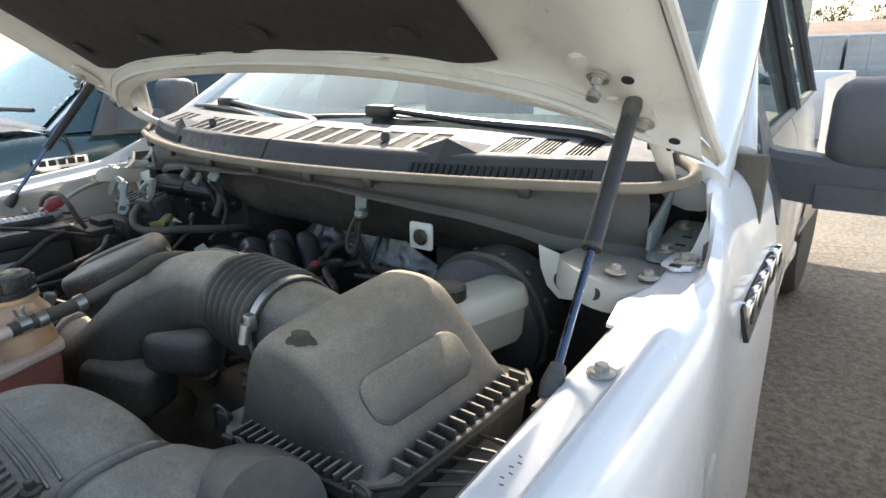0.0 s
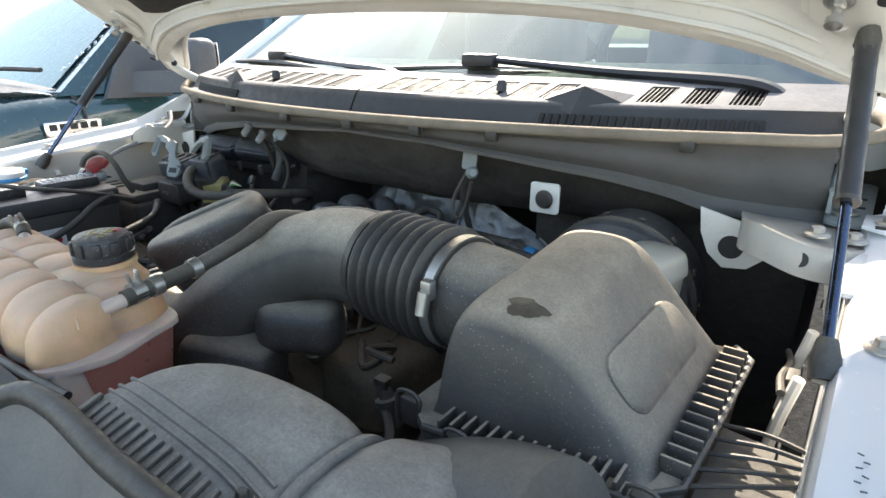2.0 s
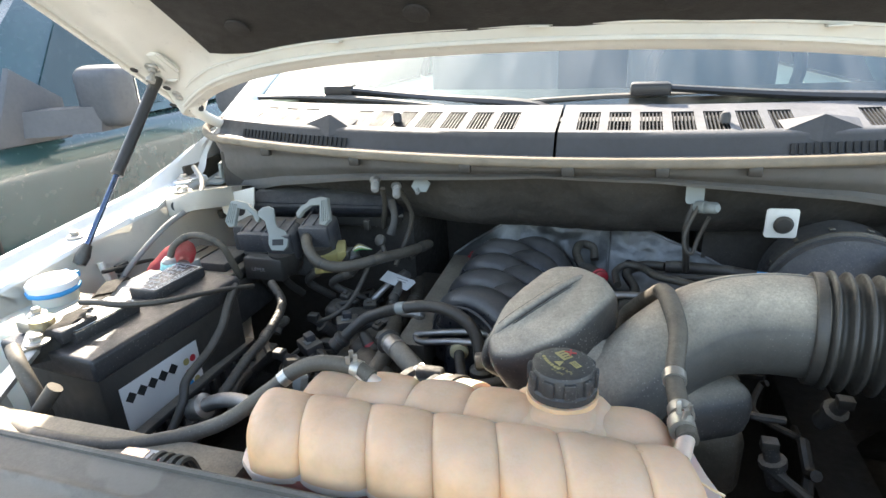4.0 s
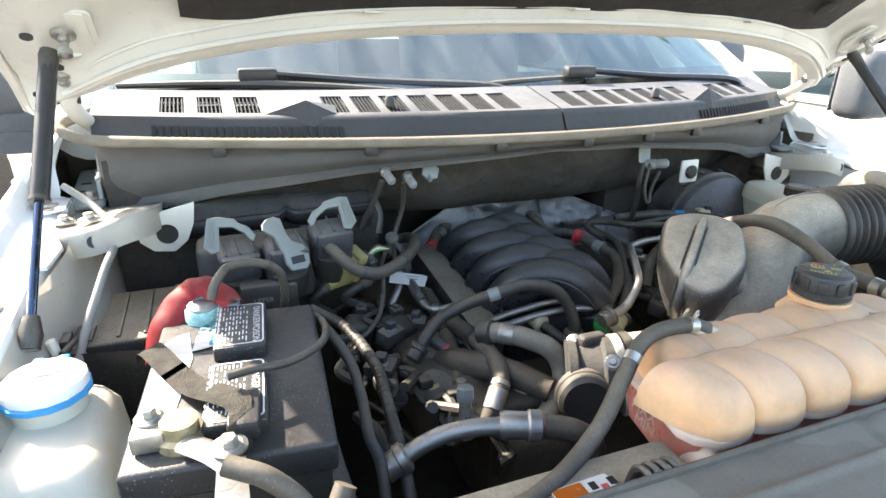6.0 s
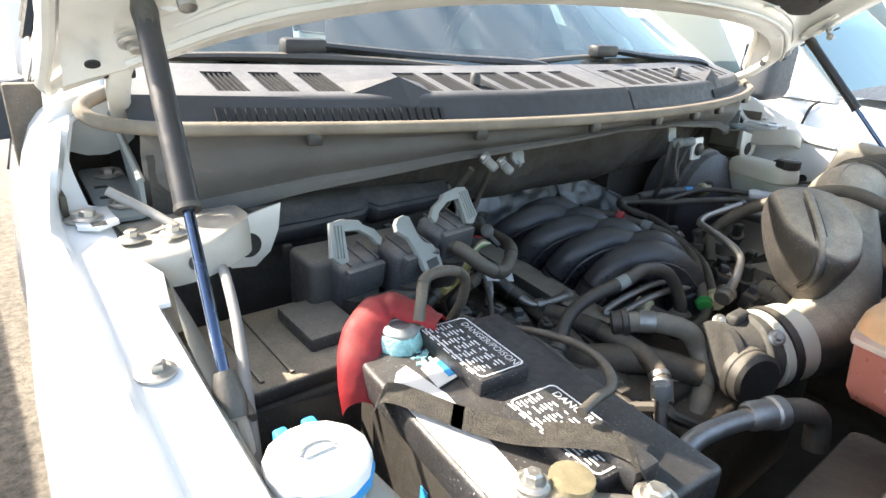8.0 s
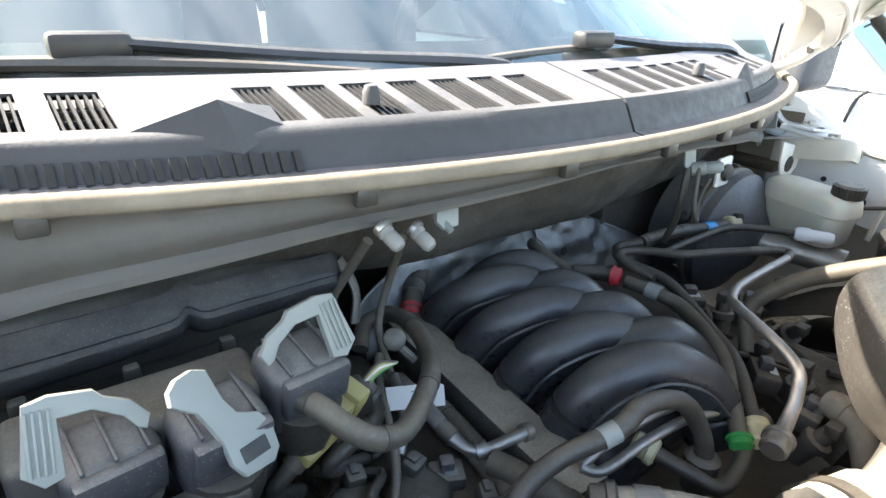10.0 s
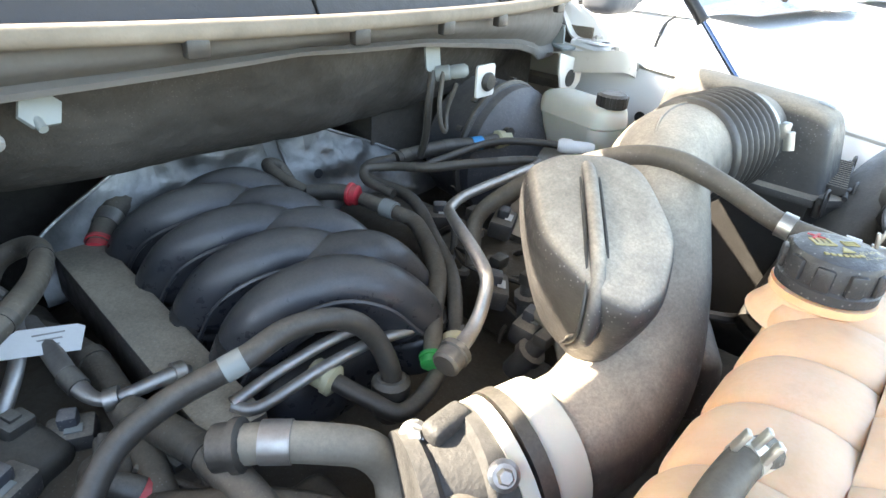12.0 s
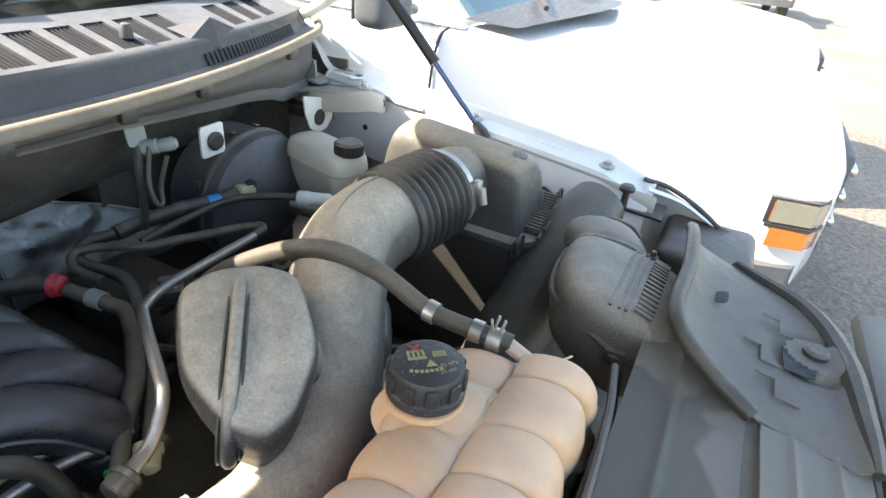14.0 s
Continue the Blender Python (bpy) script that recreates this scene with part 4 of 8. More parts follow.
    # dark grimy sheets stand in for the shaded gap behind the hinge
    part("hinge_well", box_bm(0.12, 0.02, 0.24, 0.004, at=(s * 0.855, 0.64, 1.16)), M["grime"], truck, "dark grimy sheet standing in for the dim hollow behind the hinge")
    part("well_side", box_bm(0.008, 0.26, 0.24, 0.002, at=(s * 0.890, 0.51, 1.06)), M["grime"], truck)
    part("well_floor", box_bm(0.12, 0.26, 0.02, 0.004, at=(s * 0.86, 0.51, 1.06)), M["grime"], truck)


# gas struts
for s in (1, -1):
    lo, hi = (V((0.84, 0.0, 1.100)), V((0.806, 0.268, 1.386))) if s > 0 else (V((-0.834, 0.0, 1.088)), V((-0.803, 0.258, 1.395)))
    d = (hi - lo).normalized()
    strut = part("gas_strut", tube_bm([lo + (hi - lo) * 0.46, hi - d * 0.02], 0.0113, 14, smooth=False), M["strut"], truck, "black gas strut holding the hood")
    part("strut_rod", tube_bm([lo + d * 0.02, lo + (hi - lo) * 0.47], 0.0052, 12, smooth=False), M["rod"], strut, "polished steel rod")
    part("strut_end", tube_bm([lo - d * 0.005, lo + d * 0.012, lo + d * 0.035], [0.012, 0.014, 0.009], 10, smooth=False), M["plastic"], strut)
    part("strut_end", tube_bm([hi - d * 0.03, hi - d * 0.005, hi + d * 0.012], [0.011, 0.013, 0.010], 10, smooth=False), M["plastic"], strut)
    part("strut_collar", tube_bm([lo + (hi - lo) * 0.455, lo + (hi - lo) * 0.468], 0.0122, 14, smooth=False), M["plastic"], strut)
    part("strut_stud", lathe_bm([(0.008, -0.02), (0.008, 0.02), (0.012, 0.022), (0.012, 0.03), (0, 0.031)], 6, lo + V((s * 0.012, 0, 0)), (s, 0, 0)), M["zinc"], strut)

from mathutils.bvhtree import BVHTree
# ---- things in the engine bay ----
def nudge(ob, dx, dy, dz):
    """Moves a thing with all its parts."""
    ob.matrix_basis = Matrix.Translation((dx, dy, dz)) @ ob.matrix_basis
    return ob


def frame_m(at, rz=0, rx=0, ry=0):
    return Matrix.Translation(at) @ Euler((radians(rx), radians(ry), radians(rz))).to_matrix().to_4x4()


def ring_bm(outline, m, z):
    return [m @ V((x, y, z)) for x, y in outline]


# battery
BM = frame_m((-0.613, -0.112, -0.018), -5.0)
battery = thing("battery", "black car battery with warning labels and corroded terminals", "battery", at=(-0.628, -0.138, 0.90))


def bpart(name, bm, material, parent, label=""):
    bmesh.ops.transform(bm, matrix=BM, verts=bm.verts)
    return part(name, bm, material, parent, label)


case = bpart("case", box_bm(0.180, 0.288, 0.18, 0.006, at=(0, 0, 0.985)), M["plastic"], battery, "black plastic case")
lid = bpart("lid", box_bm(0.192, 0.300, 0.036, 0.006, 3, at=(0, 0, 1.075)), M["gritty_black"], battery, "gritty black lid")
for k in range(9):
    bpart("lid_tooth", box_bm(0.012, 0.004, 0.010, 0.001, at=(-0.05 + 0.0125 * k, -0.141, 1.052)), M["plastic"], lid)
for cy in (0.078, -0.065):
    cap = bpart("vent_cap", box_bm(0.060, 0.112, 0.020, 0.004, at=(0.004, cy, 1.101)), M["gritty_black"], battery, "raised cell cover with a printed warning")
    bm = bmesh.new()
    o = rounded(0.054, 0.104, 0.006)
    i = rounded(0.0505, 0.1005, 0.005)
    a = [bm.verts.new((x + 0.004, y + cy, 1.1115)) for x, y in o]
    b = [bm.verts.new((x + 0.004, y + cy, 1.1115)) for x, y in i]
    for k in range(len(a)):
        j = (k + 1) % len(a)
        bm.faces.new((a[k], a[j], b[j], b[k]))
    bpart("label_border", bm, M["ink_white"], cap)
    bpart("warning_text", text_bm("DANGER/POISON", 0.0115, frame_m((0.022, cy - 0.004, 1.1115), -90)), M["ink_white"], cap)
    bm = bmesh.new()
    for k in range(10):
        for q in range(7):
            if (k * 5 + q * 3) % 11:
                add_box(bm, (0.011 - 0.0040 * k, cy + 0.042 - 0.0135 * q + 0.002 * (k % 2), 1.1113), (0.0014, 0.0105 - 0.003 * ((k + q) % 3), 0.0004))
    bpart("fine_print", bm, M["ink_white"], cap)
# side label with pictograms
bm = box_bm(0.0012, 0.15, 0.085, 0, at=(0.0908, -0.045, 0.985))
side = bpart("side_label", bm, M["label"], battery, "white label with hazard pictograms")
for k in range(5):
    d = box_bm(0.0008, 0.014, 0.014, 0, at=(0, 0, 0))
    bmesh.ops.transform(d, matrix=Matrix.Translation((0.0916, -0.105 + 0.020 * k, 1.005)) @ Matrix.Rotation(radians(45), 4, "X"), verts=d.verts)
    bpart("pictogram", d, M["ink_and_shade"], side)
for k in range(6):
    bpart("pictogram", lathe_bm([(0.006, 0), (0.006, 0.0008), (0, 0.0008)], 12, (0.0914, 0.002 + 0.014 * (k % 2), 0.962 + 0.02 * (k // 2)), (1, 0, 0)), [M["blue"], M["yellow"], M["red"]][k % 3], side)
# torn paper on the sunny side
bpart("torn_label", plate_bm([(-0.092, -0.105), (-0.060, -0.098), (-0.055, -0.04), (-0.050, 0.040), (-0.060, 0.100), (-0.074, 0.094), (-0.092, 0.070)], 0.0008, Matrix.Translation((0, 0, 1.0935))), M["label"], lid, "torn weathered paper label")
bpart("torn_label", plate_bm([(-0.052, 0.052), (-0.022, 0.06), (-0.020, 0.10), (-0.05, 0.088)], 0.0008, Matrix.Translation((0, 0, 1.0945))), M["label"], lid)
bpart("print", plate_bm([(-0.034, 0.062), (-0.022, 0.064), (-0.0215, 0.092), (-0.032, 0.088)], 0.0006, Matrix.Translation((0, 0, 1.0955))), M["blue"], lid, "blue print, not readable")
bm = bmesh.new()
for k in range(6):
    add_box(bm, (-0.0906, -0.09 + 0.02 * k, 1.01), (0.001, 0.012, 0.03))
bpart("side_print", bm, M["blue"], case, "blue lettering as plain bars")
# terminals
post = bpart("positive_terminal", lathe_bm([(0.020, 0), (0.020, 0.020), (0.016, 0.024), (0.012, 0.025), (0.011, 0.023), (0, 0.023)], 20, (-0.045, 0.140, 1.093)), M["lead"], battery, "lead post crusted with blue-green corrosion")
rr = random.Random(4)
ring = []
for h, r0 in ((0.0, 0.024), (0.006, 0.0245), (0.013, 0.023), (0.017, 0.021), (0.018, 0.0195)):
    ring.append([V((-0.045 + (r0 + rr.uniform(-0.0016, 0.0016)) * math.cos(2 * math.pi * j / 28), 0.140 + (r0 + rr.uniform(-0.0016, 0.0016)) * math.sin(2 * math.pi * j / 28), 1.092 + h + rr.uniform(-0.001, 0.0015))) for j in range(28)])
bpart("corrosion_ring", loft_bm(ring, cap=False), M["corrosion"], post, "flaking blue-green crust")
bpart("terminal_bolt", bolt_bm((-0.017, 0.150, 1.104), 0.009), M["zinc"], post)
bpart("terminal_clamp", box_bm(0.034, 0.03, 0.022, 0.005, at=(-0.017, 0.148, 1.102)), M["lead"], post)
bm = bmesh.new()
for k in range(60):
    r = random.random
    add_box(bm, (-0.047 + 0.05 * r(), 0.088 + 0.05 * r(), 1.0935), (0.003 + 0.005 * r(), 0.003 + 0.005 * r(), 0.002 * r() + 0.001), Matrix.Rotation(r() * 3, 4, "Z"))
bpart("corrosion_crust", bm, M["corrosion"], lid, "crumbled blue-green crust")
neg = bpart("negative_terminal", lathe_bm([(0.022, 0), (0.022, 0.010), (0.017, 0.013), (0.017, 0.026), (0.010, 0.027), (0, 0.026)], 20, (-0.045, -0.112, 1.092)), M["brass"], battery, "greasy lead clamp on the negative post")
bm = box_bm(0.03, 0.028, 0.02, 0.004, at=(-0.072, -0.112, 1.104))
join_bm(bm, bolt_bm((-0.072, -0.100, 1.114), 0.009))
bpart("clamp_jaw", bm, M["zinc"], neg)
bpart("clamp_arm", tube_bm([(-0.04, -0.13, 1.104), (-0.015, -0.15, 1.104), (0.0, -0.165, 1.10)], [0.012, 0.013, 0.012], 8, 4, squash=0.5), M["zinc"], neg)
bpart("clamp_bolt", bolt_bm((0.0, -0.152, 1.108), 0.011), M["zinc"], neg)
bpart("sensor", box_bm(0.03, 0.06, 0.022, 0.005, at=(0.012, -0.105, 1.108)), M["gritty_black"], neg, "dark grey current sensor")
bpart("cable_lug", plate_bm([(-0.012, 0), (0.012, 0), (0.017, -0.085), (-0.017, -0.085)], 0.006, frame_m((0.002, -0.16, 1.100), 0, 28)), M["zinc"], neg, "flat bright cable lug")
def boot(u, v):
    """Bent flap: u along its length, v across."""
    c = spline([(-0.104, 0.112, 1.058), (-0.098, 0.128, 1.092), (-0.084, 0.152, 1.118), (-0.064, 0.166, 1.136), (-0.040, 0.164, 1.140), (-0.014, 0.140, 1.130), (-0.004, 0.124, 1.122)], 8)
    i = min(len(c) - 2, int(u * (len(c) - 1)))
    p = c[i].lerp(c[i + 1], u * (len(c) - 1) - i)
    d = (c[i + 1] - c[i]).normalized()
    side = d.cross(V((0, 0, 1))).normalized()
    w = 0.0235 * (0.55 + 0.45 * math.sin(math.pi * min(1, 0.15 + u * 0.9)))
    a = (v - 0.5) * 3.0
    return p + side * (w * math.sin(a)) + V((0, 0, 1)) * (w * 0.9 * (math.cos(a) - 1)) + V((0, 0, 0.0015 * math.sin(u * 40)))


bpart("red_cover", grid_bm(boot, 28, 14, 0.003), M["red"], battery, "faded red terminal boot folded back")
# webbing strap across the lid
strap_pts = [(-0.106, 0.075, 1.080), (-0.098, 0.060, 1.100), (-0.062, -0.002, 1.100), (-0.039, -0.041, 1.104), (-0.010, -0.082, 1.118), (0.007, -0.102, 1.120), (0.010, -0.128, 1.117), (0.008, -0.158, 1.080)]
bm = bmesh.new()
line = spline(strap_pts, 6)
rows = [(bm.verts.new(p + V((0.010, 0.012, 0.001))), bm.verts.new(p - V((0.010, 0.012, -0.001)))) for p in line]
for a, b in zip(rows, rows[1:]):
    bm.faces.new((a[0], b[0], b[1], a[1]))
bmesh.ops.solidify(bm, geom=bm.faces[:], thickness=0.002)
bmesh.ops.transform(bm, matrix=BM, verts=bm.verts)
part("carrying_strap", bm, M["strap"], battery, "black webbing carrying strap")

# battery tray and hold-down
tray = thing("battery_tray", "dusty black battery tray with ribbed side", "tray", at=(-0.62, -0.1, 0.88))
part("base", box_bm(0.25, 0.40, 0.03, 0.008, at=(-0.62, -0.10, 0.885)), M["plastic_dusty"], tray)
part("side_wall", box_bm(0.012, 0.33, 0.06, 0.004, at=(-0.520, -0.13, 0.905)), M["plastic_dusty"], tray)
for k in range(12):
    part("rib", box_bm(0.014, 0.007, 0.055, 0.002, at=(-0.510, -0.28 + 0.028 * k, 0.903)), M["plastic"], tray)
part("rail", box_bm(0.02, 0.34, 0.012, 0.004, at=(-0.513, -0.13, 0.937)), M["plastic_dusty"], tray)

# deep box behind the battery
bin_box = thing("filler_box", "dark grey plastic box behind the battery", "box", at=(-0.73, 0.19, 0.90))
part("box_body", box_bm(0.24, 0.17, 0.10, 0.012, 3, at=(-0.73, 0.19, 0.95)), M["plastic_dusty"], bin_box)
part("box_top", box_bm(0.245, 0.175, 0.022, 0.006, 3, at=(-0.73, 0.19, 1.012)), M["lid"], bin_box, "dusty flat top")
part("box_step", box_bm(0.07, 0.10, 0.02, 0.005, at=(-0.66, 0.19, 1.032)), M["plastic_dusty"], bin_box)
for k in range(3):
    part("box_rib", box_bm(0.006, 0.15, 0.004, 0.0015, at=(-0.80 + 0.035 * k, 0.19, 1.0245)), M["lid"], bin_box)
bm = grid_bm(lambda u, v: V((-0.815 + 0.10 * u, 0.055 - 0.02 * u, 1.04 - 0.14 * v)), 6, 4, 0.006)
solid("divider_panel", bm, M["plastic_dusty"], "black plastic divider beside the battery", "panel")

# washer bottle
wash = thing("washer_bottle", "milky white washer fluid bottle with a white cap", "bottle", at=(-0.80, -0.10, 0.85))
m = frame_m((-0.800, -0.121, -0.015), 4)
rings = [ring_bm(rounded(0.13 * k, 0.20 * k, 0.035 * k), m, z) for k, z in ((0.98, 0.80), (1, 0.82), (1, 1.01), (0.96, 1.04), (0.82, 1.06), (0.6, 1.07))]
part("bottle_body", loft_bm(rings), M["white_plastic"], wash)
part("neck", lathe_bm([(0.036, 0), (0.036, 0.04)], 24, (-0.802, -0.089, 1.035)), M["white_plastic"], wash)
cap = part("cap", lathe_bm([(0.039, 0), (0.0415, 0.007), (0.0405, 0.015), (0.036, 0.019), (0, 0.021)], 14, (-0.802, -0.089, 1.077)), M["white_cap"], wash, "sun-bleached white cap")
part("cap_rim", lathe_bm([(0.040, 0), (0.043, 0.002), (0.043, 0.007), (0.040, 0.009)], 14, (-0.802, -0.089, 1.072)), M["blue"], cap, "bright blue rim")
for dx in (-0.012, 0.012):
    part("cap_lug", box_bm(0.012, 0.016, 0.012, 0.003, at=(-0.802 + dx, -0.053, 1.089)), M["blue"], cap)
part("emblem", join_bm(tube_bm([(-0.802 + 0.014 * math.cos(a), -0.091 + 0.010 * math.sin(a), 1.0988) for a in [k * 0.5 for k in range(7)]], 0.001, 5, 3), box_bm(0.024, 0.002, 0.001, at=(-0.802, -0.093, 1.0988))), M["grey_lever"], cap)

# heater box on the firewall and the control unit under it
hbox = thing("heater_box", "dusty black plastic heater housing on the firewall", "housing", at=(-0.53, 0.30, 1.06))


def heater(u, v):
    x = -0.690 + 0.368 * u
    z = 1.136 + 0.004 * u - (0.068 - 0.012 * u) * v
    bulge = max(0.0, math.sin(math.pi * min(1, 0.12 + v * 0.88))) ** 0.45
    e = min(1, u * 16, (1 - u) * 16)
    notch = 0.010 * math.exp(-((u - 0.52) / 0.018) ** 2) + 0.004 * math.exp(-((v - 0.35) / 0.03) ** 2)
    return V((x, 0.385 - 0.062 * bulge * e ** 0.5 + notch + 0.002 * noise.noise(V((x * 30, z * 30, 3))), z + 0.006 * math.exp(-((u - 0.52) / 0.03) ** 2)))


part("housing_front", grid_bm(heater, 90, 24, 0.004), M["blue_black"], hbox)
part("housing_lip", tube_bm([heater(u / 16, 0.99) + V((0, -0.006, 0)) for u in range(17)], 0.005, 8, 3), M["plastic_dusty"], hbox)
part("housing_back", box_bm(0.35, 0.07, 0.075, 0.01, at=(-0.506, 0.388, 1.098)), M["plastic"], hbox)
for k in range(4):
    part("housing_clip", box_bm(0.014, 0.012, 0.022, 0.003, at=(-0.64 + 0.085 * k, 0.322, 1.078)), M["plastic"], hbox)
part("housing_strut", tube_bm([(-0.335, 0.345, 1.130), (-0.322, 0.330, 1.095), (-0.330, 0.318, 1.060)], [0.010, 0.008, 0.010], 8, 4, squash=0.5), M["plastic_dusty"], hbox)

pcm = thing("engine_computer", "black engine control unit with three locked connectors", "control unit", at=(-0.53, 0.22, 1.0))
part("unit_skirt", box_bm(0.09, 0.03, 0.050, 0.006, at=(-0.552, 0.186, 1.040)), M["plastic"], pcm, "black moulding with a raised word")
part("moulded_word", text_bm("UPPER", 0.011, frame_m((-0.562, 0.1705, 1.040), 0, 88)), M["line_grey"], pcm)
part("unit_case", box_bm(0.19, 0.07, 0.11, 0.010, 3, at=(-0.560, 0.262, 1.060)), M["plastic_dusty"], pcm)
for k, (x, y, z) in enumerate(((-0.592, 0.236, 1.078), (-0.518, 0.214, 1.088), (-0.442, 0.230, 1.102))):
    m = frame_m((x, y, z), 6, 12)
    con = box_bm(0.070, 0.060, 0.076, 0.016, 4)
    join_bm(con, box_bm(0.062, 0.014, 0.040, 0.005, 2, at=(0, -0.028, 0.016)))
    bmesh.ops.transform(con, matrix=m, verts=con.verts)
    cpart = part("connector", con, M["blue_black"], pcm, "dusty black plug")
    part("cable_boot", lathe_bm([(0.020, -0.052), (0.029, -0.040), (0.033, -0.020), (0.033, 0.004)], 18, (0, -0.012, -0.014)), M["rubber"], cpart).data.transform(m)
    for q in (-0.022, 0.0, 0.022):
        part("plug_rib", box_bm(0.003, 0.050, 0.004, 0.001, at=(q, 0, 0.0385)), M["blue_black"], cpart).data.transform(m)
    if k == 1:
        lm = frame_m((-0.521, 0.180, 1.118), 16, 60)
        lev = plate_bm([(x * 0.80, y * 0.80) for x, y in ((-0.036, 0.046), (-0.034, 0.058), (-0.024, 0.066), (-0.008, 0.068), (0.004, 0.062), (0.008, 0.030), (0.015, 0.014), (0.034, 0.004), (0.042, -0.012), (0.040, -0.036), (0.030, -0.046), (0.000, -0.044), (-0.008, -0.028), (-0.008, -0.004), (-0.018, 0.030), (-0.028, 0.038))], 0.007, lm, 0.002)
        part("lock_lever", lev, M["grey_lever"], cpart, "pale grey locking lever with a dark window")
        part("lever_window", box_bm(0.022, 0.012, 0.0012, at=(0.013, -0.020, 0.0074)), M["ink_and_shade"], cpart).data.transform(lm)
    else:
        sg = 1 if k == 2 else -1
        lm = frame_m((-0.476, 0.216, 1.148) if sg > 0 else (-0.566, 0.212, 1.135), 0, 64, -10 if sg > 0 else 8)
        arm = [(0.000, -0.008), (-0.003, 0.002), (0.008, 0.014), (0.024, 0.020), (0.030, 0.026), (0.056, 0.028), (0.070, 0.024), (0.074, -0.020), (0.062, -0.030), (0.050, -0.026), (0.052, 0.012), (0.032, 0.013), (0.014, 0.004), (0.006, -0.006)]
        lev = plate_bm([(x * sg, y) for x, y in (arm if sg > 0 else arm[::-1])], 0.010, lm, 0.002)
        part("lock_lever", lev, M["grey_lever"], cpart, "pale grey open locking lever with a ribbed end")
        for q in range(4):
            part("lever_rib", box_bm(0.0022, 0.042, 0.0030, 0.0008, at=((0.0565 + 0.0042 * q) * sg, -0.001, 0.0105)), M["grey_lever"], cpart).data.transform(lm)
ycon = thing("yellow_connector", "dusty yellow wiring connector with thin coloured wires", "connector", at=(-0.43, 0.20, 1.05))
m = frame_m((-0.420, 0.226, 1.038), 25, 20)
bm = join_bm(box_bm(0.05, 0.035, 0.042, 0.004), box_bm(0.02, 0.04, 0.055, 0.003, at=(0.018, 0, 0)))
join_bm(bm, box_bm(0.06, 0.03, 0.012, 0.002, at=(-0.01, 0, -0.024)))
bmesh.ops.transform(bm, matrix=m, verts=bm.verts)
part("plug_body", bm, M["yellow"], ycon)
part("plug_socket", box_bm(0.026, 0.03, 0.03, 0.004, at=(-0.392, 0.230, 1.042)), M["plastic"], ycon)
for k, key in enumerate(("green", "yellow", "label", "yellow", "hose")):
    part("wire", tube_bm([(-0.384, 0.228 + 0.003 * k, 1.046), (-0.364, 0.232, 1.056 + 0.003 * k), (-0.338, 0.238, 1.056)], 0.0014, 6, 4), M[key], ycon)

nudge(pcm, 0.000, -0.009, -0.014)
nudge(ycon, 0.004, -0.012, 0.006)


# coolant tank: two rows of lobes over a seam
tank = thing("coolant_tank", "dusty amber coolant expansion tank with bulging cells", "tank", at=(0.0, -0.34, 1.0))
TZ = 1.077


def cell(x0, x1, y0, y1, h, out, first, last):
    """One pressed-out cell; out: which way its free side faces."""
    def at(u, v):
        ridge = max(0.0, 1 - abs(2 * u - 1) ** 2.4) ** 0.55
        q = v if out < 0 else 1 - v
        side = max(0.0, 1 - (1 - min(1.0, q / 0.75)) ** 3) ** 0.5 * (1 - 0.12 * max(0, (q - 0.7) / 0.3) ** 2)
        low = 0.90
        if (first and u < 0.5) or (last and u > 0.5):
            low = 0.0
        k = low + (1 - low) * ridge
        # the end cells pull in towards their free corner
        x = x0 + (x1 - x0) * u - (0.020 * v if out < 0 else 0.0)
        turn = max(0.0, 1 - min(1.0, q / 0.6)) ** 2
        if last:
            x -= 0.018 * turn * u
        if first:
            x += 0.014 * turn * (1 - u)
        y = y0 + (y1 - y0) * v + out * 0.011 * ridge * (1 - q)
        return V((x, y, TZ + 0.001 + h * side * k))
    return grid_bm(at, 16, 20)


XA, XB, YF, YM, YB = -0.212, 0.238, -0.392, -0.322, -0.252
cuts = [XA, -0.142, -0.072, -0.006, 0.056, 0.114, 0.184, XB]
for k in range(7):
    part("cell", cell(cuts[k], cuts[k + 1], YF, YM, 0.050, -1, k == 0, k == 6), M["tank"], tank, sharp=85)
back = [-0.190, -0.125, -0.060, 0.002, 0.066, 0.130, 0.208]
for k in range(6):
    part("cell", cell(back[k], back[k + 1], YM, YB, 0.047 if k < 5 else 0.043, 1, k == 0, k == 5), M["tank"], tank, sharp=85)
part("neck_step", loft_bm([[V((0.094 + x * k, -0.290 + y * k, z)) for x, y in rounded(0.105, 0.090, 0.026)] for k, z in ((1.05, 1.085), (1.0, 1.110), (0.90, 1.118), (0.62, 1.121))]), M["tank"], tank, sharp=60)
part("mould_line", tube_bm([(0.235, -0.362, 1.112), (0.185, -0.345, 1.1235), (0.150, -0.329, 1.1215), (0.118, -0.318, 1.1215)], 0.0012, 6, 5), M["tank"], tank)
tank_outline = []
for a, b in zip(cuts, cuts[1:]):
    for k in range(10):
        u = k / 10
        x = a + (b - a) * u
        corner = 0.030 * max(0, (x - 0.208) / 0.030) ** 2 + 0.022 * max(0, (-0.19 - x) / 0.022) ** 2
        tank_outline.append((x + (0.006 if x > 0.2 else -0.006 if x < -0.2 else 0), YF - 0.002 - 0.009 * math.sin(u * math.pi) ** 0.7 + corner))
tank_outline += [(0.246, -0.352), (0.246, -0.338), (0.240, -0.318), (0.232, -0.300), (0.226, -0.282), (0.220, -0.262)]
for k in range(61):
    u = k / 60
    tank_outline.append((0.214 - 0.410 * u, YB + 0.001 + 0.009 * abs(math.sin(u * 6 * math.pi)) ** 0.7))
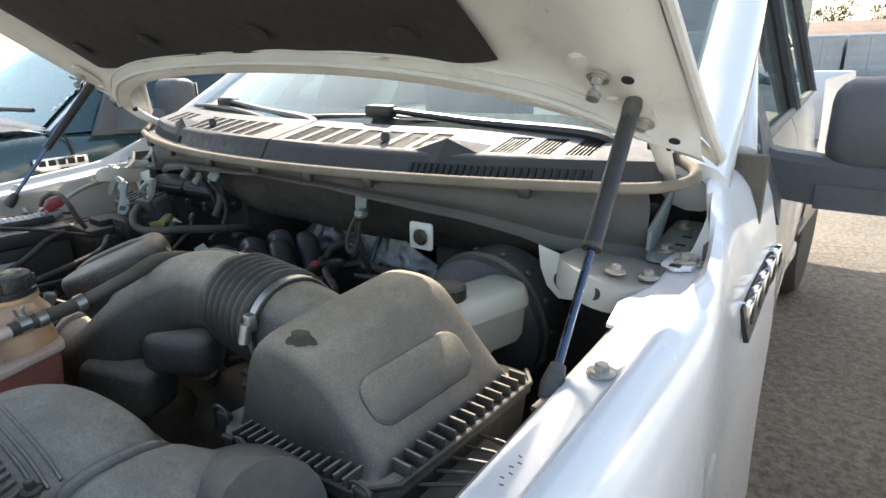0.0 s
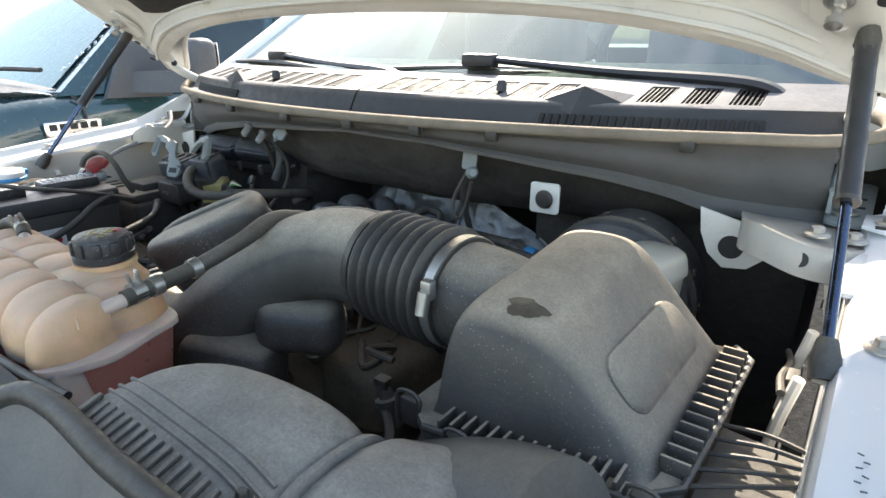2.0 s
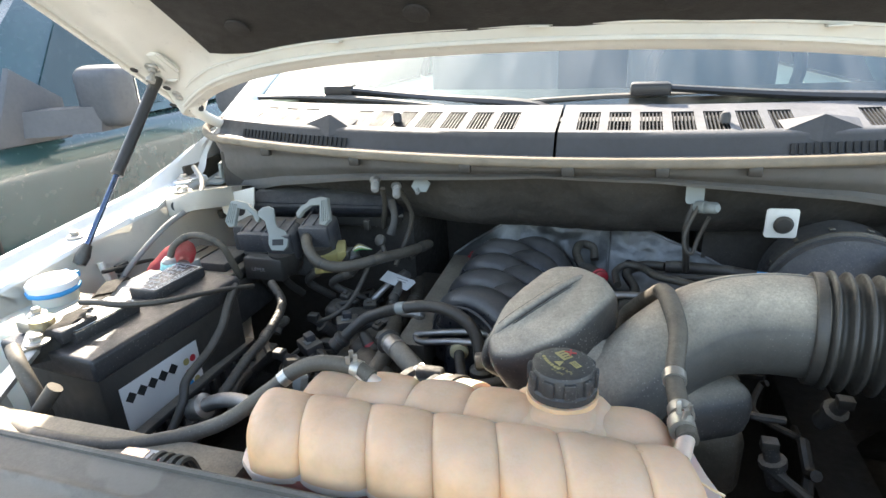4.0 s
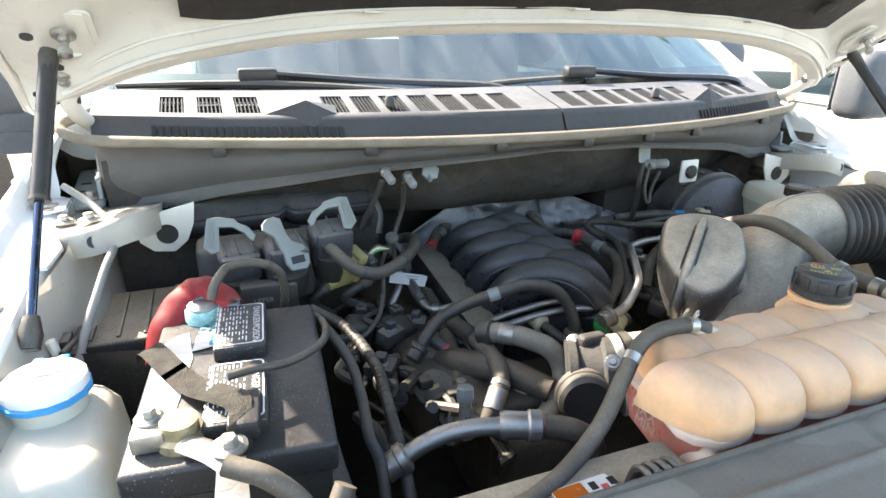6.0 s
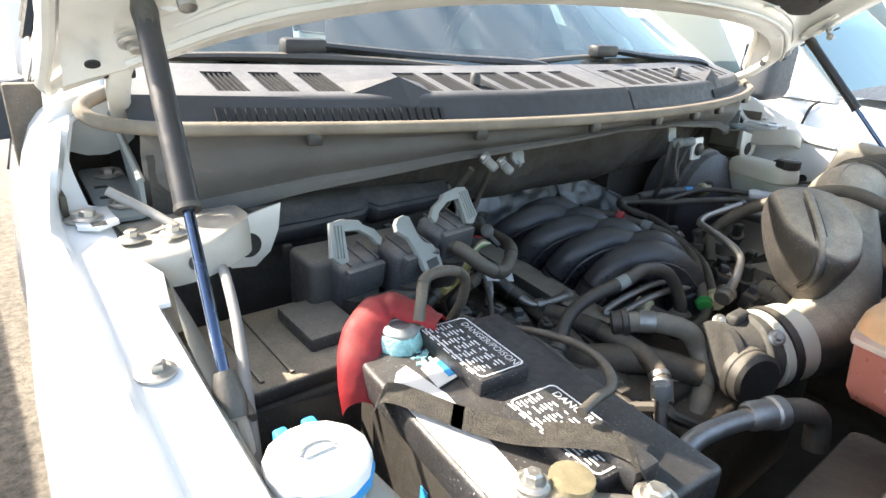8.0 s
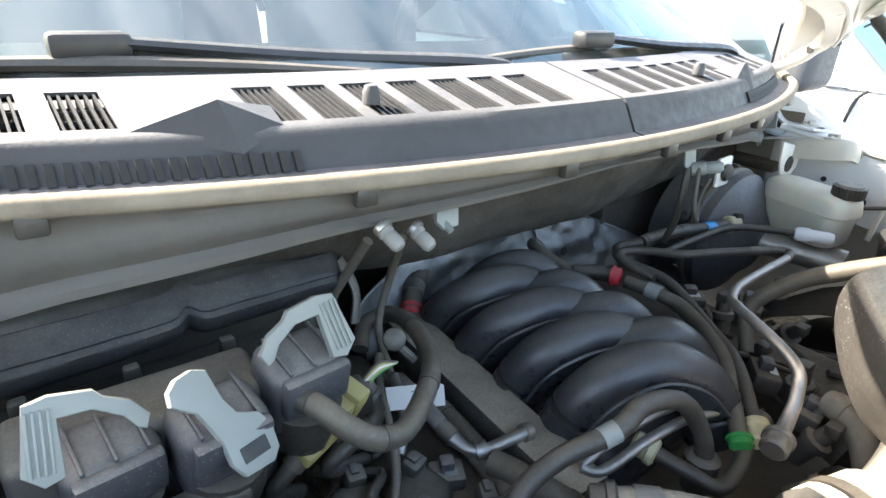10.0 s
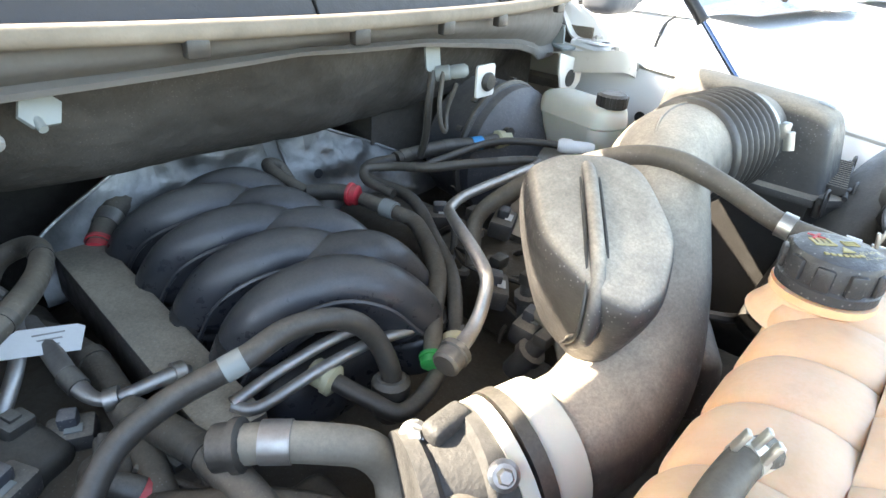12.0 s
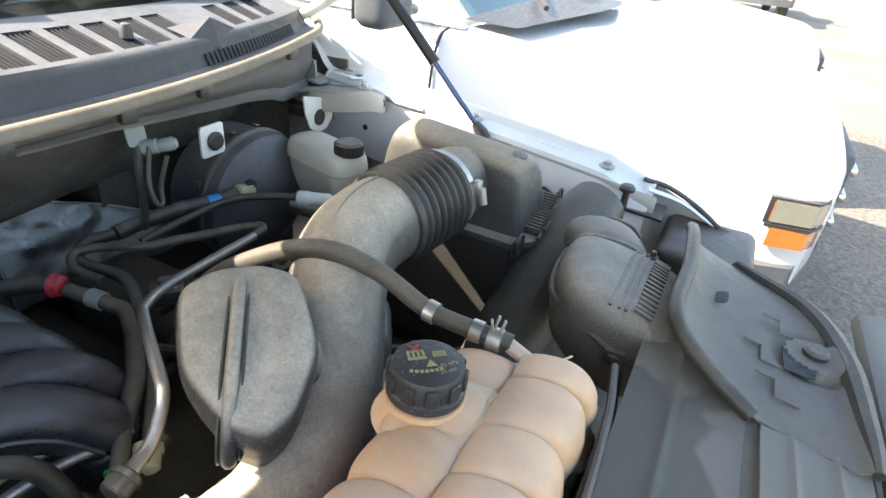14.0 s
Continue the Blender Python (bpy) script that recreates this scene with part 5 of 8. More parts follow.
part("seam_flange", plate_bm(tank_outline, 0.008, Matrix.Translation((0, 0, TZ - 0.007)), 0.002), M["seam"], tank, "pale welded seam round the middle")
tc = V((0.015, -0.322, 0))
rings = [[V((tc.x + (x - tc.x) * k, tc.y + (y - tc.y) * k, TZ + z)) for x, y in tank_outline] for k, z in ((0.965, -0.005), (0.95, -0.020), (0.93, -0.045), (0.90, -0.075), (0.84, -0.092), (0.6, -0.098))]
part("lower_shell", loft_bm(rings), M["coolant"], tank, "lower half stained red by the coolant", sharp=70)
for k, txt in enumerate(("MAX", "MIN")):
    part("level_text", text_bm(txt, 0.018, Matrix.Translation((-0.2065 + 0.004 * k, -0.312, TZ - 0.022 - 0.019 * k)) @ Euler((radians(84), 0, radians(-90))).to_matrix().to_4x4()), M["seam"], tank)
for x, y, dx in ((-0.178, -0.378, -0.010), (0.216, -0.374, 0.008)):
    part("foot", loft_bm([[V((x + px * k + dx * -z * 20, y + py * k - 0.006, TZ + z)) for px, py in rounded(0.058, 0.050, 0.012)] for k, z in ((0.55, -0.004), (0.66, -0.03), (0.9, -0.058), (1.1, -0.068), (1.15, -0.074))]), M["seam"], tank, "milky moulded foot")
part("hose_nipple", tube_bm([(0.211, -0.296, 1.118), (0.204, -0.325, 1.112)], 0.008, 12, smooth=False), M["seam"], tank)
part("hose_nipple", tube_bm([(-0.131, -0.280, 1.131), (-0.095, -0.290, 1.116)], 0.008, 12, smooth=False), M["seam"], tank)
nk = V((0.094, -0.268, 1.120))
part("filler_neck", lathe_bm([(0.046, -0.020), (0.037, -0.008), (0.033, 0.001), (0.036, 0.003), (0.036, 0.009)], 32, nk), M["tank"], tank)
cap = lathe_bm([(0.031, 0.0), (0.0345, 0.002), (0.0345, 0.009), (0.0322, 0.011), (0.0322, 0.027), (0.030, 0.031), (0.021, 0.0330), (0, 0.0330)], 40, nk + V((0, 0, 0.009)))
cp = part("pressure_cap", cap, M["gritty_black"], tank, "black ribbed pressure cap with faded yellow print")
for k in range(10):
    a = 2 * math.pi * k / 10
    tooth = box_bm(0.0050, 0.012, 0.017, 0.002)
    bmesh.ops.transform(tooth, matrix=frame_m(nk + V((0.0326 * math.cos(a), 0.0326 * math.sin(a), 0.028)), math.degrees(a)), verts=tooth.verts)
    part("grip", tooth, M["gritty_black"], cp)
# printed symbols, turned to be read from the front of the truck
CT = frame_m((nk.x, nk.y, nk.z + 0.0422), -48)


def cap_print(name, bm, material):
    bmesh.ops.transform(bm, matrix=CT, verts=bm.verts)
    part(name, bm, material, cp)


bm = bmesh.new()
add_box(bm, (-0.009, 0.0035, 0), (0.016, 0.003, 0.0008))
for k in range(4):
    add_box(bm, (-0.0155 + 0.0043 * k, 0.008, 0), (0.0022, 0.0075, 0.0008))
add_box(bm, (-0.009, 0.0125, 0), (0.015, 0.0016, 0.0008))
cap_print("cap_symbol", bm, M["yellow"])
bm = bmesh.new()
for sgn in (-1, 1):
    add_box(bm, (-0.009, 0.016, 0.0006), (0.012, 0.0018, 0.0008), Matrix.Rotation(0.7 * sgn, 4, "Z"))
cap_print("cap_symbol", bm, M["red"])
bm = bmesh.new()
for y in (-0.0015, 0.001, 0.0035):
    add_box(bm, (0.011, y + 0.006, 0), (0.010, 0.0011, 0.0008))
for x in (0.006, 0.016):
    add_box(bm, (x, 0.007, 0), (0.0011, 0.007, 0.0008))
cap_print("cap_symbol", bm, M["yellow"])
cap_print("cap_symbol", plate_bm([(-0.0045, 0), (0.0045, 0), (0, 0.0078)], 0.0008, frame_m((0.001, -0.008, 0))), M["yellow"])
cap_print("cap_text", text_bm("145 kPa", 0.0062, frame_m((0.014, -0.008, 0.0006), 12)), M["yellow"])
cap_print("cap_text", text_bm("21 psi", 0.0062, frame_m((0.013, -0.0155, 0.0006), 12)), M["yellow"])
bm = bmesh.new()
for k in range(7):
    add_box(bm, (-0.017 + 0.0042 * k, -0.011 - 0.0013 * k + 0.0002 * k * k, 0), (0.0028, 0.003, 0.0008))
cap_print("cap_text", bm, M["yellow"])


# ---- intake: air box, bellows, pipe, resonator, throttle ----
abox = thing("air_filter_box", "large dusty black air filter box", "air box", at=(0.63, -0.06, 0.9))
base = [(0.522, -0.192), (0.560, -0.222), (0.738, -0.200), (0.770, -0.165), (0.775, 0.075), (0.755, 0.098), (0.575, 0.092), (0.525, 0.066)]


def poly_ring(c, kx, ky, z, shift=(0, 0)):
    return [V((c[0] + (x - c[0]) * kx + shift[0], c[1] + (y - c[1]) * ky + shift[1], z)) for x, y in base]


def dense(ring, per=3):
    out = []
    for i, p in enumerate(ring):
        q = ring[(i + 1) % len(ring)]
        out += [p + (q - p) * k / per for k in range(per)]
    return out


cc = (0.648, -0.06)
FZ = 1.044
part("flange", plate_bm([(x, y) for x, y in base], 0.011, Matrix.Translation((0, 0, FZ)), 0.003), M["lid"], abox, "dusty flange with stiffening ribs")
bottom = loft_bm([dense(poly_ring(cc, k, k, z)) for k, z in ((0.97, FZ), (0.95, 1.01), (0.88, 0.88), (0.85, 0.80))])
part("lower_box", bottom, M["plastic"], abox)
# lid: one section across, from the engine side over the flat top and down the long slope to the fender
LID = [(0.546, 1.054), (0.550, 1.090), (0.554, 1.130), (0.558, 1.152), (0.566, 1.165), (0.582, 1.1715), (0.610, 1.1735), (0.636, 1.172), (0.652, 1.166), (0.666, 1.154), (0.688, 1.130), (0.710, 1.106), (0.730, 1.084), (0.741, 1.072), (0.747, 1.062), (0.750, 1.054)]
ENDS = [(-0.196, 0.0), (-0.193, 0.16), (-0.188, 0.45), (-0.182, 0.74), (-0.174, 0.90), (-0.162, 0.97), (-0.14, 1.0), (-0.10, 1.0), (-0.05, 1.0), (0.0, 1.0), (0.030, 1.0), (0.048, 0.97), (0.058, 0.90), (0.064, 0.74), (0.068, 0.45), (0.071, 0.16), (0.073, 0.0)]


def lid_at(u, v):
    x, z = LID[round(u * (len(LID) - 1))]
    y, h = ENDS[round(v * (len(ENDS) - 1))]
    # the top climbs a little to the rear; the ends pull in towards the top
    q = (z - 1.054) / 0.12
    x = 0.648 + (x - 0.648) * (0.955 + 0.045 * min(1, h * 1.2) if 0.3 < h < 1 else 0.97 if h < 0.3 else 1.0)
    if y < -0.15:
        y += 0.020 * max(0, (x - 0.66) / 0.09)
    return V((x, y, 1.054 + (z - 1.054) * h + 0.085 * (y + 0.08) * q * h))


lid_ob = part("box_lid", grid_bm(lid_at, len(LID) - 1, len(ENDS) - 1), M["lid"], abox, "tan dust over a black moulded lid", sharp=80)
sm = lid_ob.modifiers.new("round", "SUBSURF")
sm.levels = sm.render_levels = 2
# dark oily stain on the lid near its front edge
bpy.context.view_layer.update()
skin = BVHTree.FromObject(lid_ob, bpy.context.evaluated_depsgraph_get())
bm = bmesh.new()
rows = []
to_lid = lid_ob.matrix_world.inverted()
for i in range(7):
    row = []
    for j in range(24):
        a = 2 * math.pi * j / 24
        w = max(0.02, i / 6) * (1 + 0.14 * math.sin(3 * a + 1) + 0.10 * math.sin(5 * a) + 0.06 * math.sin(9 * a))
        hit = skin.ray_cast(to_lid @ V((0.621 + 0.019 * w * math.cos(a), -0.152 + 0.012 * w * math.sin(a), 1.3)), V((0, 0, -1)))[0]
        row.append(bm.verts.new(lid_ob.matrix_world @ hit + V((0, 0, 0.0011))))
    rows.append(row)
for row, nxt in zip(rows, rows[1:]):
    for j in range(24):
        bm.faces.new((row[j], nxt[j], nxt[(j + 1) % 24], row[(j + 1) % 24]))
part("oil_stain", bm, M["oil"], lid_ob, "dark oily stain")
# raised panel on the sloping side
pm = Matrix.Translation((0.7045, -0.062, 1.1045)) @ Euler((radians(3), radians(47.5), 0)).to_matrix().to_4x4()
part("lid_panel", plate_bm(rounded(0.062, 0.165, 0.024, 6), 0.011, pm, 0.007), M["lid"], lid_ob, "raised rounded panel")
for k in range(14):
    x = 0.575 + 0.0118 * k
    y = -0.220 + 0.12 * (x - 0.560) + 0.012
    part("rib", box_bm(0.0035, 0.026, 0.016, 0.001, at=(x, y, FZ + 0.016)), M["lid"], abox)
for k in range(13):
    part("rib", box_bm(0.024, 0.0035, 0.018, 0.001, at=(0.759, -0.150 + 0.0182 * k, FZ + 0.017)), M["lid"], abox)
part("flange_rim", tube_bm([(x, y, FZ + 0.013) for x, y in base[1:6]], 0.0035, 8, smooth=False), M["plastic"], abox)
for x, y in ((0.528, -0.200), (0.750, -0.195), (0.60, -0.222)):
    part("spring_clip", join_bm(box_bm(0.022, 0.010, 0.030, 0.003, at=(x, y, 1.048)), tube_bm([(x - 0.012, y - 0.006, 1.038), (x - 0.012, y - 0.004, 1.068), (x + 0.012, y - 0.004, 1.068), (x + 0.012, y - 0.006, 1.038)], 0.0022, 6, 4)), M["plastic"], abox)
part("outlet", tube_bm([(0.578, -0.072, 1.108), (0.556, -0.071, 1.114), (0.525, -0.070, 1.116), (0.485, -0.068, 1.117)], [0.056, 0.058, 0.060, 0.0605], 28, 4), M["lid"], abox, "round outlet stub")
bk = part("bracket", plate_bm([(0.0, 0.0), (0.075, -0.01), (0.08, -0.09), (0.0, -0.15)], 0.006, Matrix.Translation((0.772, -0.02, 1.022))), M["plastic"], abox, "black lattice bracket to the fender")
for k in range(5):
    part("bracket_rib", tube_bm([(0.765, -0.03 - 0.026 * k, 1.036), (0.81, -0.035 - 0.02 * k, 1.045), (0.845, -0.05 - 0.012 * k, 1.050)], 0.0022, 6, 4), M["plastic"], bk)

# bellows
bel = thing("intake_bellows", "black rubber bellows clamped between air box and intake pipe", "bellows", at=(0.40, -0.08, 1.05))
axis = V((0.114, -0.012, 0.000))
BEL = V((0.374, -0.056, 1.117))
n = 7
prof = []
for k in range(n):
    h = axis.length * (k / n)
    prof += [(0.060, h), (0.0612, h + 0.0022), (0.0690, h + 0.0052), (0.0715, h + 0.0068), (0.0715, h + 0.0092), (0.0690, h + 0.0108), (0.0612, h + 0.0140)]
prof = [(0.066, -0.012), (0.068, -0.010), (0.068, 0.0)] + prof + [(0.064, axis.length), (0.064, axis.length + 0.018)]
part("rubber_folds", lathe_bm(prof, 36, BEL, axis), M["rubber"], bel, sharp=70)
for h in (axis.length + 0.010,):
    c = BEL + axis.normalized() * h
    r = 0.0645
    cl = part("hose_clamp", lathe_bm([(r, -0.006), (r + 0.0012, -0.006), (r + 0.0012, 0.006), (r, 0.006)], 36, c, axis), M["zinc"], bel, "slotted steel band clamp")
    part("clamp_screw", join_bm(box_bm(0.014, 0.012, 0.022, 0.003, at=c + V((0, -0.064, 0.026))), lathe_bm([(0.007, 0), (0.007, 0.024), (0, 0.025)], 12, c + V((0, -0.076, 0.002)), (0, 0.25, 1))), M["zinc"], cl)

# intake pipe: elbow, then down to the throttle
pipe = thing("intake_pipe", "dusty black plastic intake pipe with a wide elbow", "pipe", at=(0.2, -0.12, 0.95))
pp = [(0.380, -0.056, 1.117), (0.315, -0.055, 1.117), (0.252, -0.068, 1.108), (0.196, -0.099, 1.081), (0.146, -0.130, 1.034), (0.092, -0.150, 0.986), (0.030, -0.152, 0.960), (-0.018, -0.143, 0.957), (-0.046, -0.131, 0.958)]
part("pipe_wall", tube_bm(pp, [0.062, 0.062, 0.060, 0.057, 0.057, 0.059, 0.059, 0.057, 0.054], 28, 8), M["pale_dust"], pipe, sharp=80)
part("mould_seam", tube_bm([V(p) + V((0, 0.012, 0.0605)) for p in pp[:5]], 0.0022, 6, 8), M["pale_dust"], pipe)
part("pale_collar", tube_bm([(-0.033, -0.136, 0.961), (-0.065, -0.125, 0.957)], 0.060, 28, smooth=False), M["white_plastic"], pipe, "pale moulded collar")
part("collar_band", tube_bm([(-0.061, -0.1265, 0.958), (-0.073, -0.122, 0.956)], 0.0625, 28, smooth=False), M["rubber"], pipe)
part("collar_band", tube_bm([(-0.0735, -0.122, 0.956), (-0.085, -0.1175, 0.9535)], 0.061, 28, smooth=False), M["white_plastic"], pipe)

# resonator box standing on the pipe
res = thing("intake_resonator", "dusty black moulded resonator chamber on the intake pipe", "resonator", at=(0.05, -0.11, 1.05))
rm = Matrix.Translation((0.066, -0.094, 1.093)) @ Matrix.Rotation(math.atan2(-0.13, -0.11), 4, "Z") @ Matrix.Rotation(radians(23), 4, "Y")
out = [(x * 0.94, y * 1.12) for x, y in ((-0.095, -0.020), (-0.075, -0.052), (0.02, -0.056), (0.086, -0.026), (0.104, 0.0), (0.086, 0.026), (0.02, 0.056), (-0.075, 0.052), (-0.095, 0.020))]
rings = [[rm @ V((x * k + dx, y * k, z)) for x, y in out] for k, z, dx in ((0.40, -0.078, 0.025), (0.66, -0.060, 0.02), (0.92, -0.018, 0.004), (1.0, 0.008, 0), (1.015, 0.026, 0), (1.0, 0.038, 0), (0.93, 0.046, 0), (0.86, 0.049, 0), (0.5, 0.051, 0))]
rb = part("chamber", loft_bm([dense(r, 2) for r in rings]), M["chamber"], res, sharp=70)
sm = rb.modifiers.new("round", "SUBSURF")
sm.levels = sm.render_levels = 2
seam_line = ((-0.088, 0.008), (-0.074, 0.038), (-0.050, 0.0490), (0.0, 0.0510), (0.045, 0.0490), (0.074, 0.037), (0.090, 0.010), (0.074, -0.028))
part("chamber_seam", tube_bm([rm @ V((x, -0.0125 - 0.19 * x, z)) for x, z in seam_line], 0.0070, 10, 5), M["chamber"], res, "raised moulded strip")
for off in (-0.0215, -0.0035):
    part("seam_groove", tube_bm([rm @ V((x, off - 0.19 * x, z - 0.0002)) for x, z in seam_line], 0.0016, 6, 5), M["rubber"], res)
part("chamber_neck", tube_bm([(0.085, -0.085, 1.07), (0.135, -0.115, 1.05)], [0.045, 0.045], 16, smooth=False), M["pale_dust"], res)
low = thing("lower_resonator", "black moulded chambers below the intake pipe", "resonator", at=(0.2, -0.15, 0.98))
part("chamber", box_bm(0.12, 0.075, 0.075, 0.028, 4), M["lid"], low)
low.children[0].data.transform(frame_m((0.250, -0.100, 1.016), 32, 0, 4))
part("chamber", box_bm(0.14, 0.085, 0.085, 0.026, 4), M["lid"], low).data.transform(frame_m((0.172, -0.160, 0.960), 25, 0, 6))

# throttle body
thr = thing("throttle_body", "cast aluminium throttle body with a black motor cover", "throttle", at=(-0.12, -0.12, 0.94))
ax = V((-0.85, 0.40, -0.05)).normalized()
part("casting", lathe_bm([(0.058, 0), (0.058, 0.02), (0.050, 0.024), (0.046, 0.055), (0.052, 0.06), (0.052, 0.072), (0.0, 0.072)], 28, (-0.057, -0.109, 0.946), ax), M["cast"], thr)
part("motor_cover", lathe_bm([(0.042, 0), (0.042, 0.010), (0.040, 0.012), (0.040, 0.026), (0.034, 0.031), (0.030, 0.0295), (0, 0.031)], 28, (-0.120, -0.122, 0.935), (-0.35, -0.85, 0.1)), M["plastic"], thr, "round black motor cover")
part("boss", box_bm(0.042, 0.020, 0.018, 0.006, 3, at=(-0.084, -0.080, 0.996)), M["cast"], thr)
for q in ((-0.089, -0.140, 0.992), (-0.104, -0.065, 0.987)):
    part("screw", bolt_bm(q, 0.008, (-0.5, -0.5, 0.6)), M["zinc"], thr)
nudge(thr, -0.028, -0.008, 0.008)

# snorkel and radiator cover
snk = thing("intake_snorkel", "wide dusty black intake snorkel beside the radiator", "snorkel", at=(0.55, -0.36, 1.0))


def snork_ring(x, k, top, rear, fr):
    """Upright section across the duct at x: rounded rear shoulder, long slope to the front."""
    low = 0.985
    pts = [(rear, low), (rear + 0.003, top - 0.060), (rear + 0.002, top - 0.036), (rear - 0.002, top - 0.022), (rear - 0.009, top - 0.010), (rear - 0.020, top - 0.003), (rear - 0.036, top), (rear - 0.066, top - 0.002), (rear - 0.095, top - 0.007), (fr + 0.050, top - 0.013), (fr + 0.022, top - 0.022), (fr + 0.008, top - 0.034), (fr, top - 0.050), (fr, low)]
    cy, cz = (rear + fr) / 2, 1.03
    return [V((x, cy + (y - cy) * k, cz + (z - cz) * k)) for y, z in pts]


sections = [(0.346, 0.80, 1.090, -0.356, -0.458), (0.348, 0.90, 1.098, -0.350, -0.460), (0.354, 0.96, 1.106, -0.340, -0.462), (0.364, 0.99, 1.112, -0.326, -0.464), (0.385, 1.0, 1.116, -0.306, -0.465), (0.42, 1, 1.117, -0.290, -0.465), (0.47, 1, 1.116, -0.283, -0.464), (0.52, 1, 1.111, -0.279, -0.460), (0.545, 0.99, 1.103, -0.278, -0.456), (0.560, 0.95, 1.094, -0.280, -0.452), (0.572, 0.85, 1.086, -0.285, -0.445)]
duct = part("duct", loft_bm([snork_ring(*q) for q in sections]), M["snorkel"], snk, sharp=75)
sm = duct.modifiers.new("round", "SUBSURF")
sm.levels = sm.render_levels = 1
throat = part("duct_throat", tube_bm([(0.725, -0.275, 1.075), (0.665, -0.262, 1.045), (0.590, -0.248, 0.995), (0.500, -0.235, 0.935), (0.430, -0.225, 0.880)], [0.050, 0.058, 0.062, 0.062, 0.060], 20, 6), M["plastic"], snk, "dark throat running down under the air box")


def elbow_ring(x, cy, cz, ry, rz):
    """Squarish section of the elbow, upright across x."""
    return [V((x, cy + ry * math.copysign(abs(math.cos(a)) ** 0.7, math.cos(a)), cz + rz * math.copysign(abs(math.sin(a)) ** 0.7, math.sin(a)))) for a in [2 * math.pi * k / 28 for k in range(28)]]


elbow = [elbow_ring(*q) for q in ((0.560, -0.338, 1.020, 0.056, 0.062), (0.566, -0.334, 1.020, 0.066, 0.072), (0.580, -0.326, 1.020, 0.072, 0.078), (0.610, -0.314, 1.016, 0.076, 0.080), (0.650, -0.300, 1.006, 0.076, 0.082), (0.690, -0.292, 0.992, 0.070, 0.078), (0.716, -0.290, 0.974, 0.062, 0.068), (0.732, -0.290, 0.954, 0.050, 0.052), (0.738, -0.290, 0.940, 0.030, 0.030))]
part("duct_elbow", loft_bm(elbow), M["snorkel"], snk, "rounded black elbow turning down to the air box", sharp=80)
part("elbow_band", loft_bm([elbow_ring(x, -0.333, 1.020, ry, rz) for x, ry, rz in ((0.553, 0.064, 0.071), (0.557, 0.070, 0.077), (0.564, 0.071, 0.078), (0.568, 0.066, 0.073))]), M["snorkel"], snk, "raised joint round the elbow")
part("elbow_step", tube_bm([(0.622, -0.244, 1.066), (0.640, -0.262, 1.080), (0.662, -0.300, 1.082), (0.676, -0.340, 1.074), (0.680, -0.362, 1.056)], 0.0035, 8, 5), M["snorkel"], snk)


def duct_z(x, y):
    """Height of the duct's top at a place."""
    xs = [q[0] for q in sections]
    top, rear, fr = (np.interp(x, xs, [q[i] for q in sections]) for i in (2, 3, 4))
    line = [(fr, top - 0.050), (fr + 0.008, top - 0.034), (fr + 0.022, top - 0.022), (fr + 0.050, top - 0.013), (rear - 0.095, top - 0.007), (rear - 0.066, top - 0.002), (rear - 0.036, top)]
    return float(np.interp(y, [q[0] for q in line], [q[1] for q in line]))


for y in (-0.392, -0.384, -0.373):
    part("duct_ridge", tube_bm([(x, y, duct_z(x, y) - 0.0004) for x in (0.360, 0.40, 0.44, 0.48, 0.52, 0.55)], 0.0020, 6, 3), M["snorkel"], snk)
for k in range(17):
    x, y = 0.366 + 0.0115 * k, -0.412
    part("duct_rib", box_bm(0.0055, 0.024, 0.005, 0.0015), M["snorkel"], snk).data.transform(Matrix.Translation((x, y, duct_z(x, y))) @ Matrix.Rotation(0.30, 4, "X"))
edge = [V((0.352, -0.455, 1.040)), V((0.346, -0.430, 1.048)), V((0.346, -0.400, 1.052)), V((0.350, -0.366, 1.066)), V((0.368, -0.330, 1.072)), V((0.400, -0.298, 1.072)), V((0.440, -0.284, 1.070)), V((0.500, -0.276, 1.066)), V((0.550, -0.274, 1.062))]
part("duct_flange", tube_bm(edge, 0.0048, 8, 4), M["plastic"], snk, "black moulded flange round the duct")
for x, y, z in ((0.344, -0.440, 1.042), (0.344, -0.395, 1.050)):
    part("duct_latch", join_bm(box_bm(0.010, 0.026, 0.022, 0.002, at=(x, y, z)), box_bm(0.006, 0.012, 0.012, 0.001, at=(x - 0.006, y, z))), M["plastic"], snk)
part("duct_screw", bolt_bm((0.545, -0.395, duct_z(0.545, -0.395)), 0.006), M["plastic"], snk)

stop = thing("bump_stop", "black rubber hood bump stop on the fender edge", "bump stop", at=(0.80, -0.308, 1.06))
part("stop_head", lathe_bm([(0.006, 0), (0.014, 0.002), (0.015, 0.008), (0.011, 0.013), (0, 0.014)], 18, (0.80, -0.308, 1.082)), M["rubber"], stop)
part("stop_stem", lathe_bm([(0.007, 0), (0.006, 0.035), (0, 0.035)], 12, (0.80, -0.308, 1.050)), M["plastic"], stop)

rad = thing("radiator_cover", "weathered black plastic radiator cover with water stains", "cover", at=(0, -0.5, 1.0))


def cover(u, v):
    x = -0.68 + 1.05 * u
    y = -0.420 - 0.150 * v
    z = 1.084 - 0.006 * v + 0.004 * math.exp(-((v - 0.31) / 0.03) ** 2)
    if 0.78 < v < 0.95 and x < 0.33:
        z -= 0.003
    return V((x, y, z))


part("cover_plate", grid_bm(cover, 60, 60, 0.004), M["cover_pale"], rad, "brownish grey plate with tide marks")
